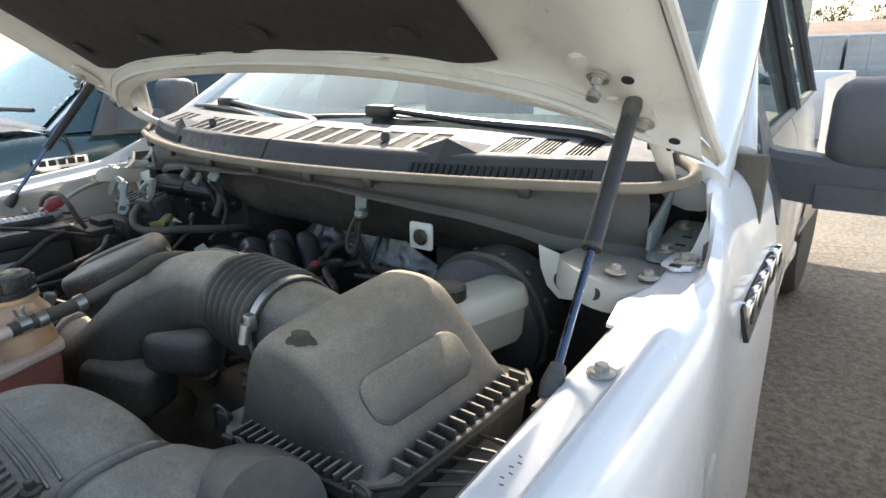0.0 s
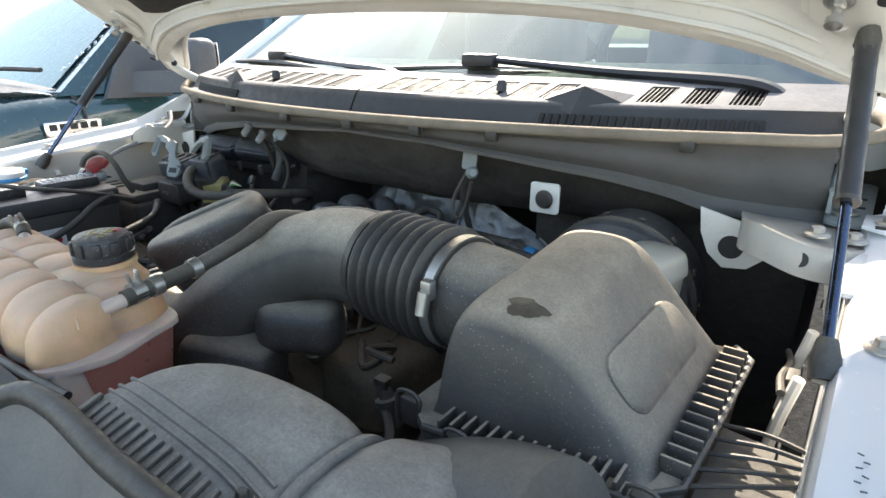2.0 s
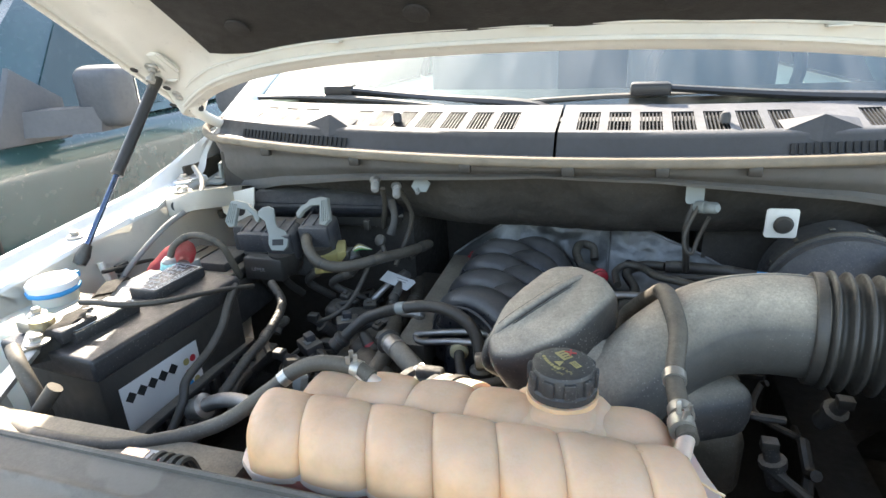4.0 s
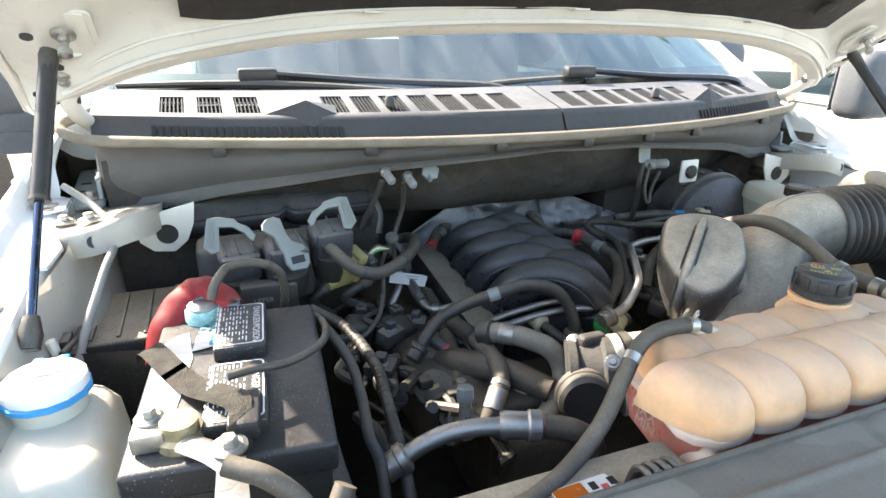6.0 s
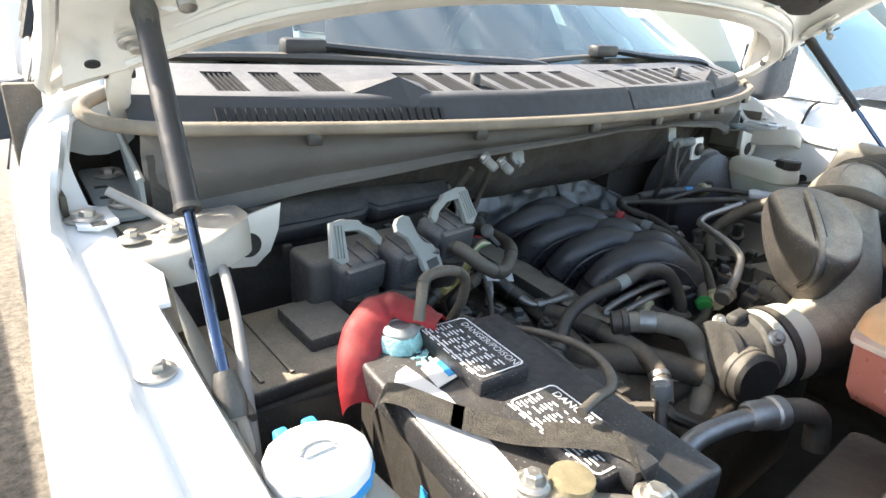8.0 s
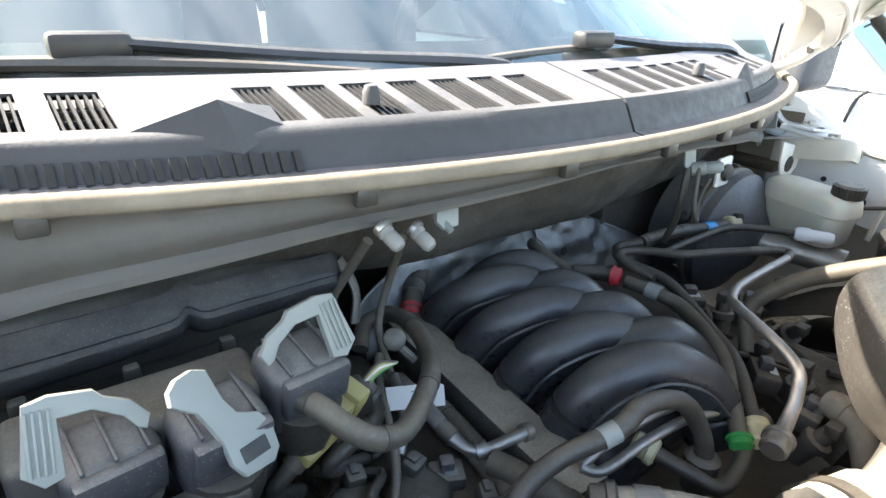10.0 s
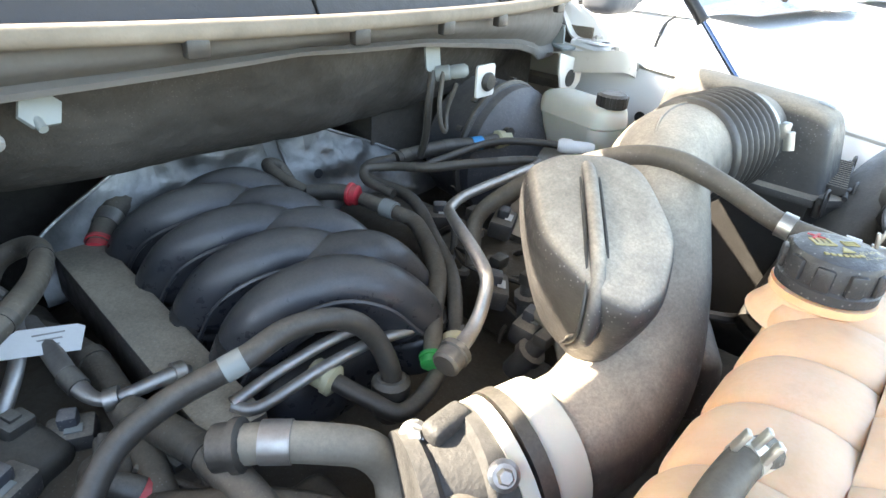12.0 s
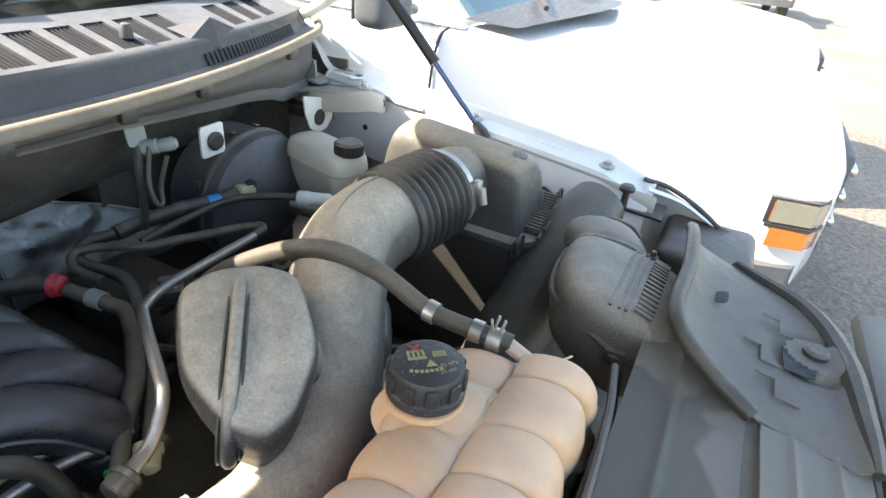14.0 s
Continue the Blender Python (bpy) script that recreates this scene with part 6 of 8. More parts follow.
part("cover_edge", tube_bm([(-0.68, -0.420, 1.081), (-0.45, -0.421, 1.083), (-0.20, -0.422, 1.084), (0.05, -0.421, 1.084), (0.20, -0.414, 1.082), (0.29, -0.402, 1.079)], 0.0045, 8, 5), M["plastic"], rad, "black rolled edge")


# black sheet added so that the gap beside the tank stays in shade
part("cover_skirt", grid_bm(lambda u, v: V((-0.66 + 0.98 * u, -0.424 + 0.016 * max(0.0, (u - 0.85) / 0.15), 1.080 - 0.20 * v)), 20, 4, 0.004), M["dark"], rad, "black sheet added to darken the gap behind the cover")


def front_shield(u, v):
    """Upper plastic shield over the grille, lapping over the cover."""
    x = -0.75 + 1.03 * u
    y = -0.548 - 0.100 * v
    z = 1.086 - 0.010 * v + 0.003 * math.sin(u * 23)
    z += 0.003 * math.exp(-((v - 0.3) / 0.04) ** 2) + 0.003 * math.exp(-((v - 0.7) / 0.04) ** 2)
    return V((x, y, z))


part("sight_shield", grid_bm(front_shield, 66, 40, 0.004), M["cover_pale"], rad, "grey plastic shield above the grille")
ridge = spline([(0.286, -0.542, 1.087), (0.302, -0.502, 1.103), (0.320, -0.470, 1.118), (0.345, -0.449, 1.130), (0.400, -0.443, 1.131), (0.480, -0.446, 1.128), (0.590, -0.441, 1.121), (0.660, -0.437, 1.106), (0.710, -0.434, 1.088)], 8)
outer = spline([(0.268, -0.645, 1.078), (0.300, -0.644, 1.080), (0.345, -0.641, 1.080), (0.390, -0.638, 1.080), (0.440, -0.632, 1.080), (0.505, -0.617, 1.078), (0.560, -0.592, 1.075), (0.610, -0.555, 1.068), (0.665, -0.510, 1.060)], 8)


def corner_shield(u, v):
    i = min(len(ridge) - 2, int(u * (len(ridge) - 1)))
    f = u * (len(ridge) - 1) - i
    a, b = ridge[i].lerp(ridge[i + 1], f), outer[i].lerp(outer[i + 1], f)
    p = a.lerp(b, v)
    lip = 0.55 * math.exp(-v / 0.10) + 0.45 * math.exp(-v / 0.35)
    p.z = b.z + (a.z - b.z) * lip + 0.010 * math.exp(-((v - 1) / 0.05) ** 2)
    # pressed boss round the clip, and stepped grooves
    r = math.hypot(p.x - 0.434, p.y + 0.602)
    p.z += 0.006 * (1 if r < 0.034 else 0) - 0.005 * math.exp(-((r - 0.042) / 0.006) ** 2)
    return p


bm = grid_bm(corner_shield, 90, 60)
bmesh.ops.solidify(bm, geom=bm.faces[:], thickness=0.003)
part("corner_shield", bm, M["cover"], rad, "curled corner of the shield with an open slot")
part("shield_lip", tube_bm([p + V((0, 0.002, -0.002)) for p in ridge[::4]], 0.0095, 10, 4), M["rubber"], rad, "rolled rubber lip")
part("shield_rim", tube_bm([p + V((0, -0.004, 0.006)) for p in outer[::4]], [0.006 + 0.007 * math.sin(math.pi * k / (len(outer[::4]) - 1)) for k in range(len(outer[::4]))], 8, 4), M["rubber"], rad, "thick rolled outer rim")
part("shield_slot", plate_bm([(-0.024, -0.016), (0.012, -0.021), (0.026, -0.006), (0.022, 0.017), (-0.022, 0.015)], 0.0012, Matrix.Translation((0.408, -0.584, 1.0862))), M["ink_and_shade"], rad, "dark open slot")
part("shield_slot", plate_bm(rounded(0.030, 0.016, 0.007), 0.0012, Matrix.Translation((0.480, -0.492, 1.1000)) @ Matrix.Rotation(-0.30, 4, "X")), M["ink_and_shade"], rad, "dark rounded slot")
for gx, gy in ((0.42, -0.545), (0.36, -0.560), (0.49, -0.565)):
    part("pressed_step", tube_bm([(gx, gy + 0.02, 1.0905), (gx, gy, 1.0870), (gx - 0.03, gy, 1.0870), (gx - 0.03, gy - 0.025, 1.0840)], 0.002, 6, smooth=False), M["cover"], rad)
for x, y, z in ((0.434, -0.602, 1.0895), (0.05, -0.60, 1.082), (-0.40, -0.595, 1.082)):
    part("push_clip", lathe_bm([(0.014, 0), (0.014, 0.004), (0.010, 0.007), (0.004, 0.0065), (0, 0.0065)], 16, (x, y, z)), M["plastic"], rad)
part("front_strip", box_bm(1.5, 0.05, 0.03, 0.01, at=(-0.1, -0.700, 1.045)), M["cover"], rad, "narrow plastic strip above the grille")
front = solid("front_crossmember", box_bm(1.15, 0.10, 0.26, 0.02, at=(-0.05, -0.76, 0.83)), M["plastic"], "dark front panel behind the grille", "panel")

# hood bumper knob on its bracket
knob = thing("hood_bumper", "black rubber hood bumper on a bracket", "bumper stop", at=(0.90, -0.285, 1.03))
part("stem", lathe_bm([(0.006, -0.03), (0.006, 0.012), (0.016, 0.014), (0.018, 0.020), (0.016, 0.028), (0.008, 0.032), (0, 0.032)], 16, (0.915, -0.285, 1.048)), M["rubber"], knob)
part("bracket", plate_bm([(-0.05, -0.09), (0.03, -0.09), (0.04, 0.05), (-0.03, 0.06)], 0.005, Matrix.Translation((0.875, -0.29, 1.030))), M["plastic"], knob)

# ---- brakes ----
boost = thing("brake_booster", "black brake booster drum on the firewall", "brake booster", at=(0.60, 0.3, 1.0))
part("drum", lathe_bm([(0.05, -0.04), (0.075, -0.02), (0.115, 0.0), (0.126, 0.012), (0.126, 0.03), (0.130, 0.032), (0.130, 0.04), (0.126, 0.042), (0.122, 0.12), (0.05, 0.13)], 40, (0.528, 0.305, 0.978), (0.0, 1, 0.06)), M["blue_black"], boost, "blue-black painted steel drum")
part("rolled_rim", lathe_bm([(0.1285, -0.004), (0.1325, 0.0), (0.1325, 0.006), (0.1285, 0.010)], 48, (0.528, 0.3395, 0.980), (0.0, 1, 0.06)), M["lid"], boost)
for k in range(14):
    a = 2 * math.pi * k / 14
    part("crimp", box_bm(0.010, 0.012, 0.004, 0.001), M["lid"], boost).data.transform(Matrix.Translation((0.528 + 0.132 * math.cos(a), 0.352, 0.981 + 0.132 * math.sin(a))) @ Matrix.Rotation(-a + math.pi / 2, 4, "Y"))
part("check_valve", lathe_bm([(0.014, 0), (0.014, 0.012), (0.009, 0.014), (0.009, 0.03), (0, 0.03)], 14, (0.470, 0.305, 1.035), (-0.3, -1, 0.2)), M["plastic"], boost)
bres = thing("brake_fluid_reservoir", "milky brake fluid reservoir with a black screw cap", "reservoir", at=(0.53, 0.16, 1.0))
m = frame_m((0.598, 0.218, 0), -14)
rings = [ring_bm(rounded(0.085 * k, 0.17 * j, 0.03 * k), m, z) for k, j, z in ((0.80, 0.80, 1.0), (0.9, 0.9, 1.01), (0.95, 0.95, 1.058), (1.03, 1.02, 1.062), (1.03, 1.02, 1.070), (0.98, 0.98, 1.086), (0.93, 0.95, 1.092), (0.8, 0.87, 1.097), (0.4, 0.6, 1.100))]
part("vessel", loft_bm(rings), M["white_plastic"], bres)
cap = lathe_bm([(0.025, 0), (0.026, 0.003), (0.026, 0.020), (0.022, 0.024), (0, 0.024)], 24, (0.583, 0.157, 1.096))
for k in range(24):
    a = 2 * math.pi * k / 24
    join_bm(cap, box_bm(0.002, 0.003, 0.018), frame_m((0.583 + 0.0262 * math.cos(a), 0.157 + 0.0262 * math.sin(a), 1.107), math.degrees(a)))
part("screw_cap", cap, M["plastic"], bres, "black ribbed screw cap")
part("master_cylinder", tube_bm([(0.560, 0.31, 0.975), (0.595, 0.13, 0.970)], 0.026, 16, smooth=False), M["alu"], bres)

# ---- engine ----
eng = thing("intake_manifold", "black plastic intake manifold with eight curved runners", "manifold", at=(-0.02, 0.27, 0.85))


def runner(path, w, t):
    """Fat oval tube along path: w half as wide, t half as deep."""
    line = spline(path, 7)
    rings = []
    for i, p in enumerate(line):
        d = (line[min(i + 1, len(line) - 1)] - line[max(i - 1, 0)]).normalized()
        side = V((0.50, 0.866, 0))
        side = (side - d * side.dot(d)).normalized()
        up = side.cross(d).normalized()
        if up.z < 0 and abs(d.z) < 0.9:
            up = -up
        ring = []
        for j in range(20):
            b = 2 * math.pi * j / 20
            cb, sb = math.cos(b), math.sin(b)
            ring.append(p + side * (w * math.copysign(abs(cb) ** 0.85, cb)) + up * (t * math.copysign(abs(sb) ** 0.95, sb)))
        rings.append(ring)
    return loft_bm(rings)


for k in range(4):
    y, yl = 0.100 + 0.079 * k, 0.146 + 0.086 * k
    left = [(-0.170, yl + 0.004, 0.895), (-0.160, yl, 0.935), (-0.142, (y + yl) / 2 + 0.008, 0.985), (-0.110, y + 0.014, 1.013), (-0.068, y - 0.002, 1.020), (-0.028, y - 0.024, 1.006), (0.004, y - 0.042, 0.972), (0.016, y - 0.050, 0.925)]
    left = [(-0.066 + (x + 0.066) * 0.93, yy, z) for x, yy, z in left]
    part("runner", runner(left, 0.0310, 0.036), M["runner"], eng, sharp=80)
    rib = [V(q) + V((-0.022, -0.035, 0.012)) for q in left[1:7]]
    part("runner_rib", tube_bm(rib, 0.0026, 6, 5), M["runner"], eng)
    y += 0.026
    right = [(-0.085, y + 0.045, 0.965), (-0.052, y + 0.027, 1.004), (-0.012, y + 0.004, 1.019), (0.018, y - 0.012, 1.006), (0.042, y - 0.026, 0.970), (0.052, y - 0.032, 0.915)]
    right = [(-0.066 + (x + 0.066) * 0.90, yy, z) for x, yy, z in right]
    part("runner", runner(right, 0.0300, 0.036), M["runner"], eng, sharp=80)
part("plenum", box_bm(0.22, 0.40, 0.09, 0.03, 3, at=(-0.045, 0.28, 0.90)), M["runner"], eng)

block = thing("engine_block", "dark oily engine block under hoses and wiring", "engine", at=(0, 0.2, 0.6))
part("block", box_bm(0.46, 0.62, 0.24, 0.05, 3, at=(-0.02, 0.24, 0.74)), M["grime"], block)
rail = part("cylinder_cover", box_bm(0.056, 0.37, 0.060, 0.005, 2), M["lid"], block, "dusty black cover strip")
rail.data.transform(frame_m((-0.200, 0.250, 0.936), -1, 4))
part("cylinder_cover", box_bm(0.12, 0.50, 0.12, 0.03, 3, at=(-0.30, 0.22, 0.86)), M["grime"], block)
part("cylinder_cover", box_bm(0.14, 0.48, 0.12, 0.03, 3, at=(0.26, 0.20, 0.87)), M["grime"], block)
part("front_cover", box_bm(0.42, 0.10, 0.26, 0.03, 3, at=(-0.05, -0.09, 0.76)), M["grime"], block)
# front of the engine: pulley cover, brackets and bolts between the hoses
acc = thing("engine_bracket", "grimy cast bracket with bolts on the engine front", "bracket", at=(-0.25, 0.0, 0.88))
part("casting", box_bm(0.16, 0.10, 0.05, 0.015, 3, at=(-0.235, -0.03, 0.885)), M["rubber"], acc)
part("casting", tube_bm([(-0.30, 0.09, 0.90), (-0.27, 0.03, 0.925), (-0.22, -0.02, 0.93), (-0.17, -0.08, 0.92)], [0.022, 0.024, 0.022, 0.02], 10, 5), M["grime"], acc)
for x, y, z in ((-0.29, -0.01, 0.912), (-0.20, -0.05, 0.912)):
    part("bolt_head", bolt_bm((x, y, z), 0.011), M["zinc"], acc)
for x, y, z, sx, sy in ((-0.40, 0.06, 0.925, 0.05, 0.035), (-0.36, 0.14, 0.935, 0.045, 0.03), (-0.30, 0.18, 0.925, 0.04, 0.03), (0.15, 0.06, 0.945, 0.05, 0.035), (0.22, 0.22, 0.965, 0.05, 0.03), (0.30, 0.16, 0.955, 0.06, 0.035), (0.13, -0.01, 0.935, 0.05, 0.03)):
    mod = thing("ignition_module", "dusty black clipped module on the engine", "module", "engine modules", at=(x, y, z))
    turn = 40 * math.sin(x * 50)
    part("module_body", box_bm(sx, sy, 0.028, 0.005, 2), M["plastic_dusty"], mod).data.transform(frame_m((x, y, z), turn, 8))
    part("module_clip", box_bm(sx * 0.4, sy * 0.5, 0.016, 0.003, 2), M["blue_black"], mod).data.transform(frame_m((x, y, z + 0.02), turn, 8))
    part("module_tag", box_bm(sx * 0.35, sy * 0.3, 0.0012), M["label" if x > 0.14 else "grey_lever"], mod).data.transform(frame_m((x, y - sy * 0.3, z + 0.0155), turn, 8))
shroud = thing("fan_shroud", "black radiator fan shroud with a warning label", "shroud", at=(-0.02, -0.36, 0.70))
part("shroud_frame", box_bm(0.95, 0.09, 0.24, 0.02, 2, at=(-0.02, -0.36, 0.80)), M["rubber"], shroud)
part("shroud_step", box_bm(0.60, 0.12, 0.10, 0.02, 2, at=(-0.45, -0.33, 0.90)), M["plastic"], shroud)
ledge = part("ledge", box_bm(0.44, 0.075, 0.03, 0.006, 2, at=(-0.44, -0.392, 1.043)), M["lid"], shroud, "dusty ledge beside the coolant tank")
lb = part("warning_label", plate_bm(rounded(0.060, 0.028, 0.003), 0.0008, frame_m((-0.335, -0.394, 1.0585), 2)), M["label"], shroud, "white and orange warning label")
part("label_patch", plate_bm(rounded(0.030, 0.024, 0.002), 0.0006, frame_m((-0.349, -0.394, 1.0594), 2)), M["orange"], lb)
for k in range(3):
    part("label_bar", box_bm(0.007, 0.009, 0.0006, at=(-0.325 + 0.010 * k, -0.389 - 0.006 * (k % 2), 1.0596)), M["red" if k % 2 else "ink_and_shade"], lb)
for k in range(4):
    part("comb_tooth", tube_bm([(-0.292 + 0.010 * k, -0.395, 1.058), (-0.292 + 0.010 * k, -0.402, 1.080), (-0.292 + 0.010 * k, -0.416, 1.086), (-0.292 + 0.010 * k, -0.430, 1.074)], 0.0034, 6, 4), M["plastic"], ledge)


# foil heat shield behind the manifold
def foil(u, v):
    x = -0.24 + 0.72 * u
    top = 1.058 - 0.25 * (x - 0.03) ** 2 - 0.30 * max(0, x - 0.18) - 0.6 * max(0, -0.10 - x)
    z = 0.90 + (top - 0.90) * v
    y = 0.462 + 0.018 * noise.noise(V((x * 12, z * 12, 2))) + 0.009 * noise.noise(V((x * 34, z * 34, 2))) - 0.10 * max(0, x - 0.1) - 0.02 * (1 - v) + 0.03 * v * v
    return V((x, y, z))


shield_thing = thing("heat_shield", "crumpled dusty silver foil heat shield", "heat shield", at=(0.1, 0.46, 0.90))
part("foil_sheet", grid_bm(foil, 70, 22), M["foil"], shield_thing, sharp=22)
part("foil_hole", lathe_bm([(0.008, 0), (0.008, 0.002), (0, 0.002)], 12, foil(0.56, 0.55) + V((0, -0.016, 0)), (0, -1, 0)), M["ink_and_shade"], shield_thing)
part("foil_seam", tube_bm([foil(0.50, v / 6) + V((0, -0.004, 0)) for v in range(7)], 0.003, 6, 3), M["foil"], shield_thing)
part("foil_hem", tube_bm([foil(u / 24, 1.0) + V((0, -0.001, 0)) for u in range(25)], 0.0025, 6, 2), M["foil"], shield_thing)

# ---- hoses, pipes and wiring ----
def hose(name, pts, r, material, label, category="hose", segs=12, ends=(), bands=()):
    """A hose as a thing: its wall, with end fittings (index, length, radius, material) and bands along it."""
    h = thing(name, label, category, at=pts[0])
    line = spline(pts, 8)
    part("wall", tube_bm(pts, r, segs, 8), material, h)
    for which, length, rad, key in ends:
        p, q = (line[0], line[2]) if which == 0 else (line[-1], line[-3])
        d = (q - p).normalized()
        part("fitting", lathe_bm([(rad * 0.8, -length * 0.5), (rad, -length * 0.4), (rad, length * 0.1), (rad * 1.15, length * 0.15), (rad * 1.15, length * 0.4), (rad * 0.85, length * 0.5)], 16, p, d), M[key], h)
    for f, length, key in bands:
        i = min(len(line) - 2, int(f * (len(line) - 1)))
        p, d = line[i], (line[i + 1] - line[i]).normalized()
        rr = r if isinstance(r, (int, float)) else max(r)
        part("band", lathe_bm([(rr * 1.02, -length / 2), (rr * 1.06, -length / 2), (rr * 1.06, length / 2), (rr * 1.02, length / 2)], 16, p, d), M[key], h)
    return h


hose("fuel_hose", [(-0.340, 0.061, 0.942), (-0.296, 0.080, 0.982), (-0.250, 0.076, 1.006), (-0.201, 0.053, 1.031), (-0.152, 0.057, 1.036), (-0.106, 0.049, 1.028), (-0.076, 0.040, 1.002), (-0.064, 0.025, 0.962), (-0.064, 0.023, 0.927)], 0.0105, M["rubber"], "smooth black fuel hose with a printed silver band", ends=((1, 0.05, 0.017, "plastic"), (0, 0.03, 0.014, "plastic")), bands=((0.37, 0.018, "grey_lever"),))
hose("fuel_pipe", [(-0.198, 0.085, 0.962), (-0.150, 0.084, 0.972), (-0.095, 0.076, 0.984), (-0.055, 0.066, 0.989), (-0.015, 0.055, 0.991), (0.020, 0.048, 0.990)], 0.0060, M["alu"], "bare aluminium fuel pipe", "pipe")
hose("fuel_pipe", [(-0.198, 0.085, 0.960), (-0.182, 0.069, 0.958), (-0.120, 0.062, 0.970), (-0.065, 0.054, 0.977), (-0.020, 0.040, 0.979), (0.015, 0.032, 0.978)], 0.0060, M["alu"], "bare aluminium fuel pipe", "pipe")
hose("vent_hose", [(-0.112, 0.066, 0.955), (-0.097, 0.019, 0.947), (-0.080, -0.007, 0.937), (-0.043, -0.007, 0.942), (-0.006, 0.004, 0.952), (0.021, 0.008, 0.961)], 0.009, M["rubber"], "black vent hose with a cream quick connector", ends=((0, 0.028, 0.014, "cream"), (1, 0.03, 0.013, "plastic")))
hose("vapour_pipe", [(-0.045, -0.034, 1.000), (-0.008, -0.027, 1.008), (0.012, -0.022, 1.028), (0.029, -0.010, 1.047), (0.052, 0.028, 1.055), (0.092, 0.092, 1.056), (0.108, 0.108, 1.056), (0.151, 0.121, 1.056), (0.235, 0.126, 1.055), (0.308, 0.128, 1.055)], [0.0085, 0.0075, 0.007, 0.007, 0.007, 0.0065, 0.0065, 0.0065, 0.0065, 0.0065], M["alu"], "bare bent aluminium vapour pipe", "pipe", ends=((0, 0.024, 0.014, "plastic"),))
hose("vapour_hose", [(0.308, 0.128, 1.055), (0.332, 0.134, 1.055), (0.326, 0.152, 1.055), (0.247, 0.201, 1.052), (0.207, 0.236, 1.045), (0.188, 0.290, 1.035), (0.158, 0.314, 1.030), (0.138, 0.288, 1.025), (0.143, 0.240, 1.020)], 0.0068, M["rubber"], "black plastic vapour line folding back", bands=((0.30, 0.030, "plastic"), (0.55, 0.012, "plastic")))
hose("purge_hose", [(-0.024, 0.005, 0.962), (0.013, 0.040, 0.982), (0.071, 0.091, 0.995), (0.127, 0.175, 1.000), (0.124, 0.213, 1.007), (0.112, 0.269, 1.011)], [0.010, 0.010, 0.012, 0.011, 0.010, 0.010], M["hose"], "grey ribbed purge hose with a green clip", ends=((0, 0.014, 0.0125, "green"),), bands=((0.85, 0.02, "grey_lever"),))
hose("purge_hose", [(0.007, 0.002, 0.962), (0.074, 0.067, 0.989), (0.116, 0.134, 0.999), (0.173, 0.235, 1.007), (0.158, 0.304, 1.017), (0.189, 0.344, 1.019), (0.228, 0.326, 1.027)], 0.0088, M["rubber"], "black purge hose with a cream clip", ends=((0, 0.03, 0.014, "cream"),))
hose("vacuum_hose", [(0.228, 0.326, 1.027), (0.275, 0.323, 1.029), (0.335, 0.314, 1.030), (0.398, 0.295, 1.029), (0.452, 0.286, 1.029)], 0.0115, M["rubber"], "corrugated black vacuum hose with a blue band", ends=((1, 0.032, 0.014, "cream"),), bands=((0.12, 0.016, "plastic"), (0.5, 0.02, "plastic"), (0.74, 0.022, "blue")))
hose("brake_line_hose", [(0.239, 0.285, 1.022), (0.315, 0.278, 1.031), (0.395, 0.265, 1.039), (0.446, 0.223, 1.041), (0.486, 0.159, 1.041)], 0.0062, M["rubber"], "thin black line with a bright end fitting", ends=((1, 0.06, 0.011, "white_cap"),))
hose("evap_connector", [(0.110, 0.286, 1.012), (0.097, 0.313, 1.011), (0.072, 0.338, 1.007)], 0.012, M["plastic"], "black valve with a red locking ring", "connector", ends=((0, 0.016, 0.0142, "red"),))
hose("manifold_hose", [(0.072, 0.343, 1.007), (0.057, 0.382, 1.021), (0.063, 0.422, 1.026), (0.088, 0.432, 1.016), (0.093, 0.412, 0.997)], 0.009, M["hose"], "short curled grey hose")
hose("heater_return_hose", [(0.130, 0.082, 0.980), (0.155, 0.102, 1.030), (0.180, 0.072, 1.072), (0.192, 0.028, 1.104), (0.198, -0.040, 1.142), (0.203, -0.097, 1.155), (0.210, -0.150, 1.143), (0.204, -0.209, 1.126), (0.206, -0.255, 1.121), (0.211, -0.305, 1.118)], [0.010, 0.010, 0.011, 0.0115, 0.0115, 0.0115, 0.0105, 0.010, 0.010, 0.010], M["hose"], "braided grey hose arching over the intake pipe", bands=((0.80, 0.012, "zinc"), (0.93, 0.012, "zinc")))
hose("radiator_hose", [(-0.230, 0.032, 0.974), (-0.208, 0.008, 0.981), (-0.178, -0.020, 0.979), (-0.150, -0.040, 0.966), (-0.137, -0.055, 0.938), (-0.150, -0.074, 0.910), (-0.182, -0.094, 0.890), (-0.225, -0.108, 0.872)], 0.0165, M["beige_hose"], "dusty beige coolant hose with bright bands", ends=((0, 0.028, 0.019, "plastic"),), bands=((0.17, 0.024, "alu"), (0.78, 0.02, "grey_lever")))
hose("coolant_hose", [(-0.262, 0.150, 0.950), (-0.250, 0.107, 0.952), (-0.236, 0.046, 0.950), (-0.234, -0.021, 0.945), (-0.245, -0.054, 0.935), (-0.262, -0.074, 0.918), (-0.280, -0.088, 0.890)], 0.0150, M["hose"], "black coolant hose wrapped in tape", bands=((0.82, 0.032, "alu"), (0.70, 0.008, "alu"), (0.30, 0.010, "rubber")))
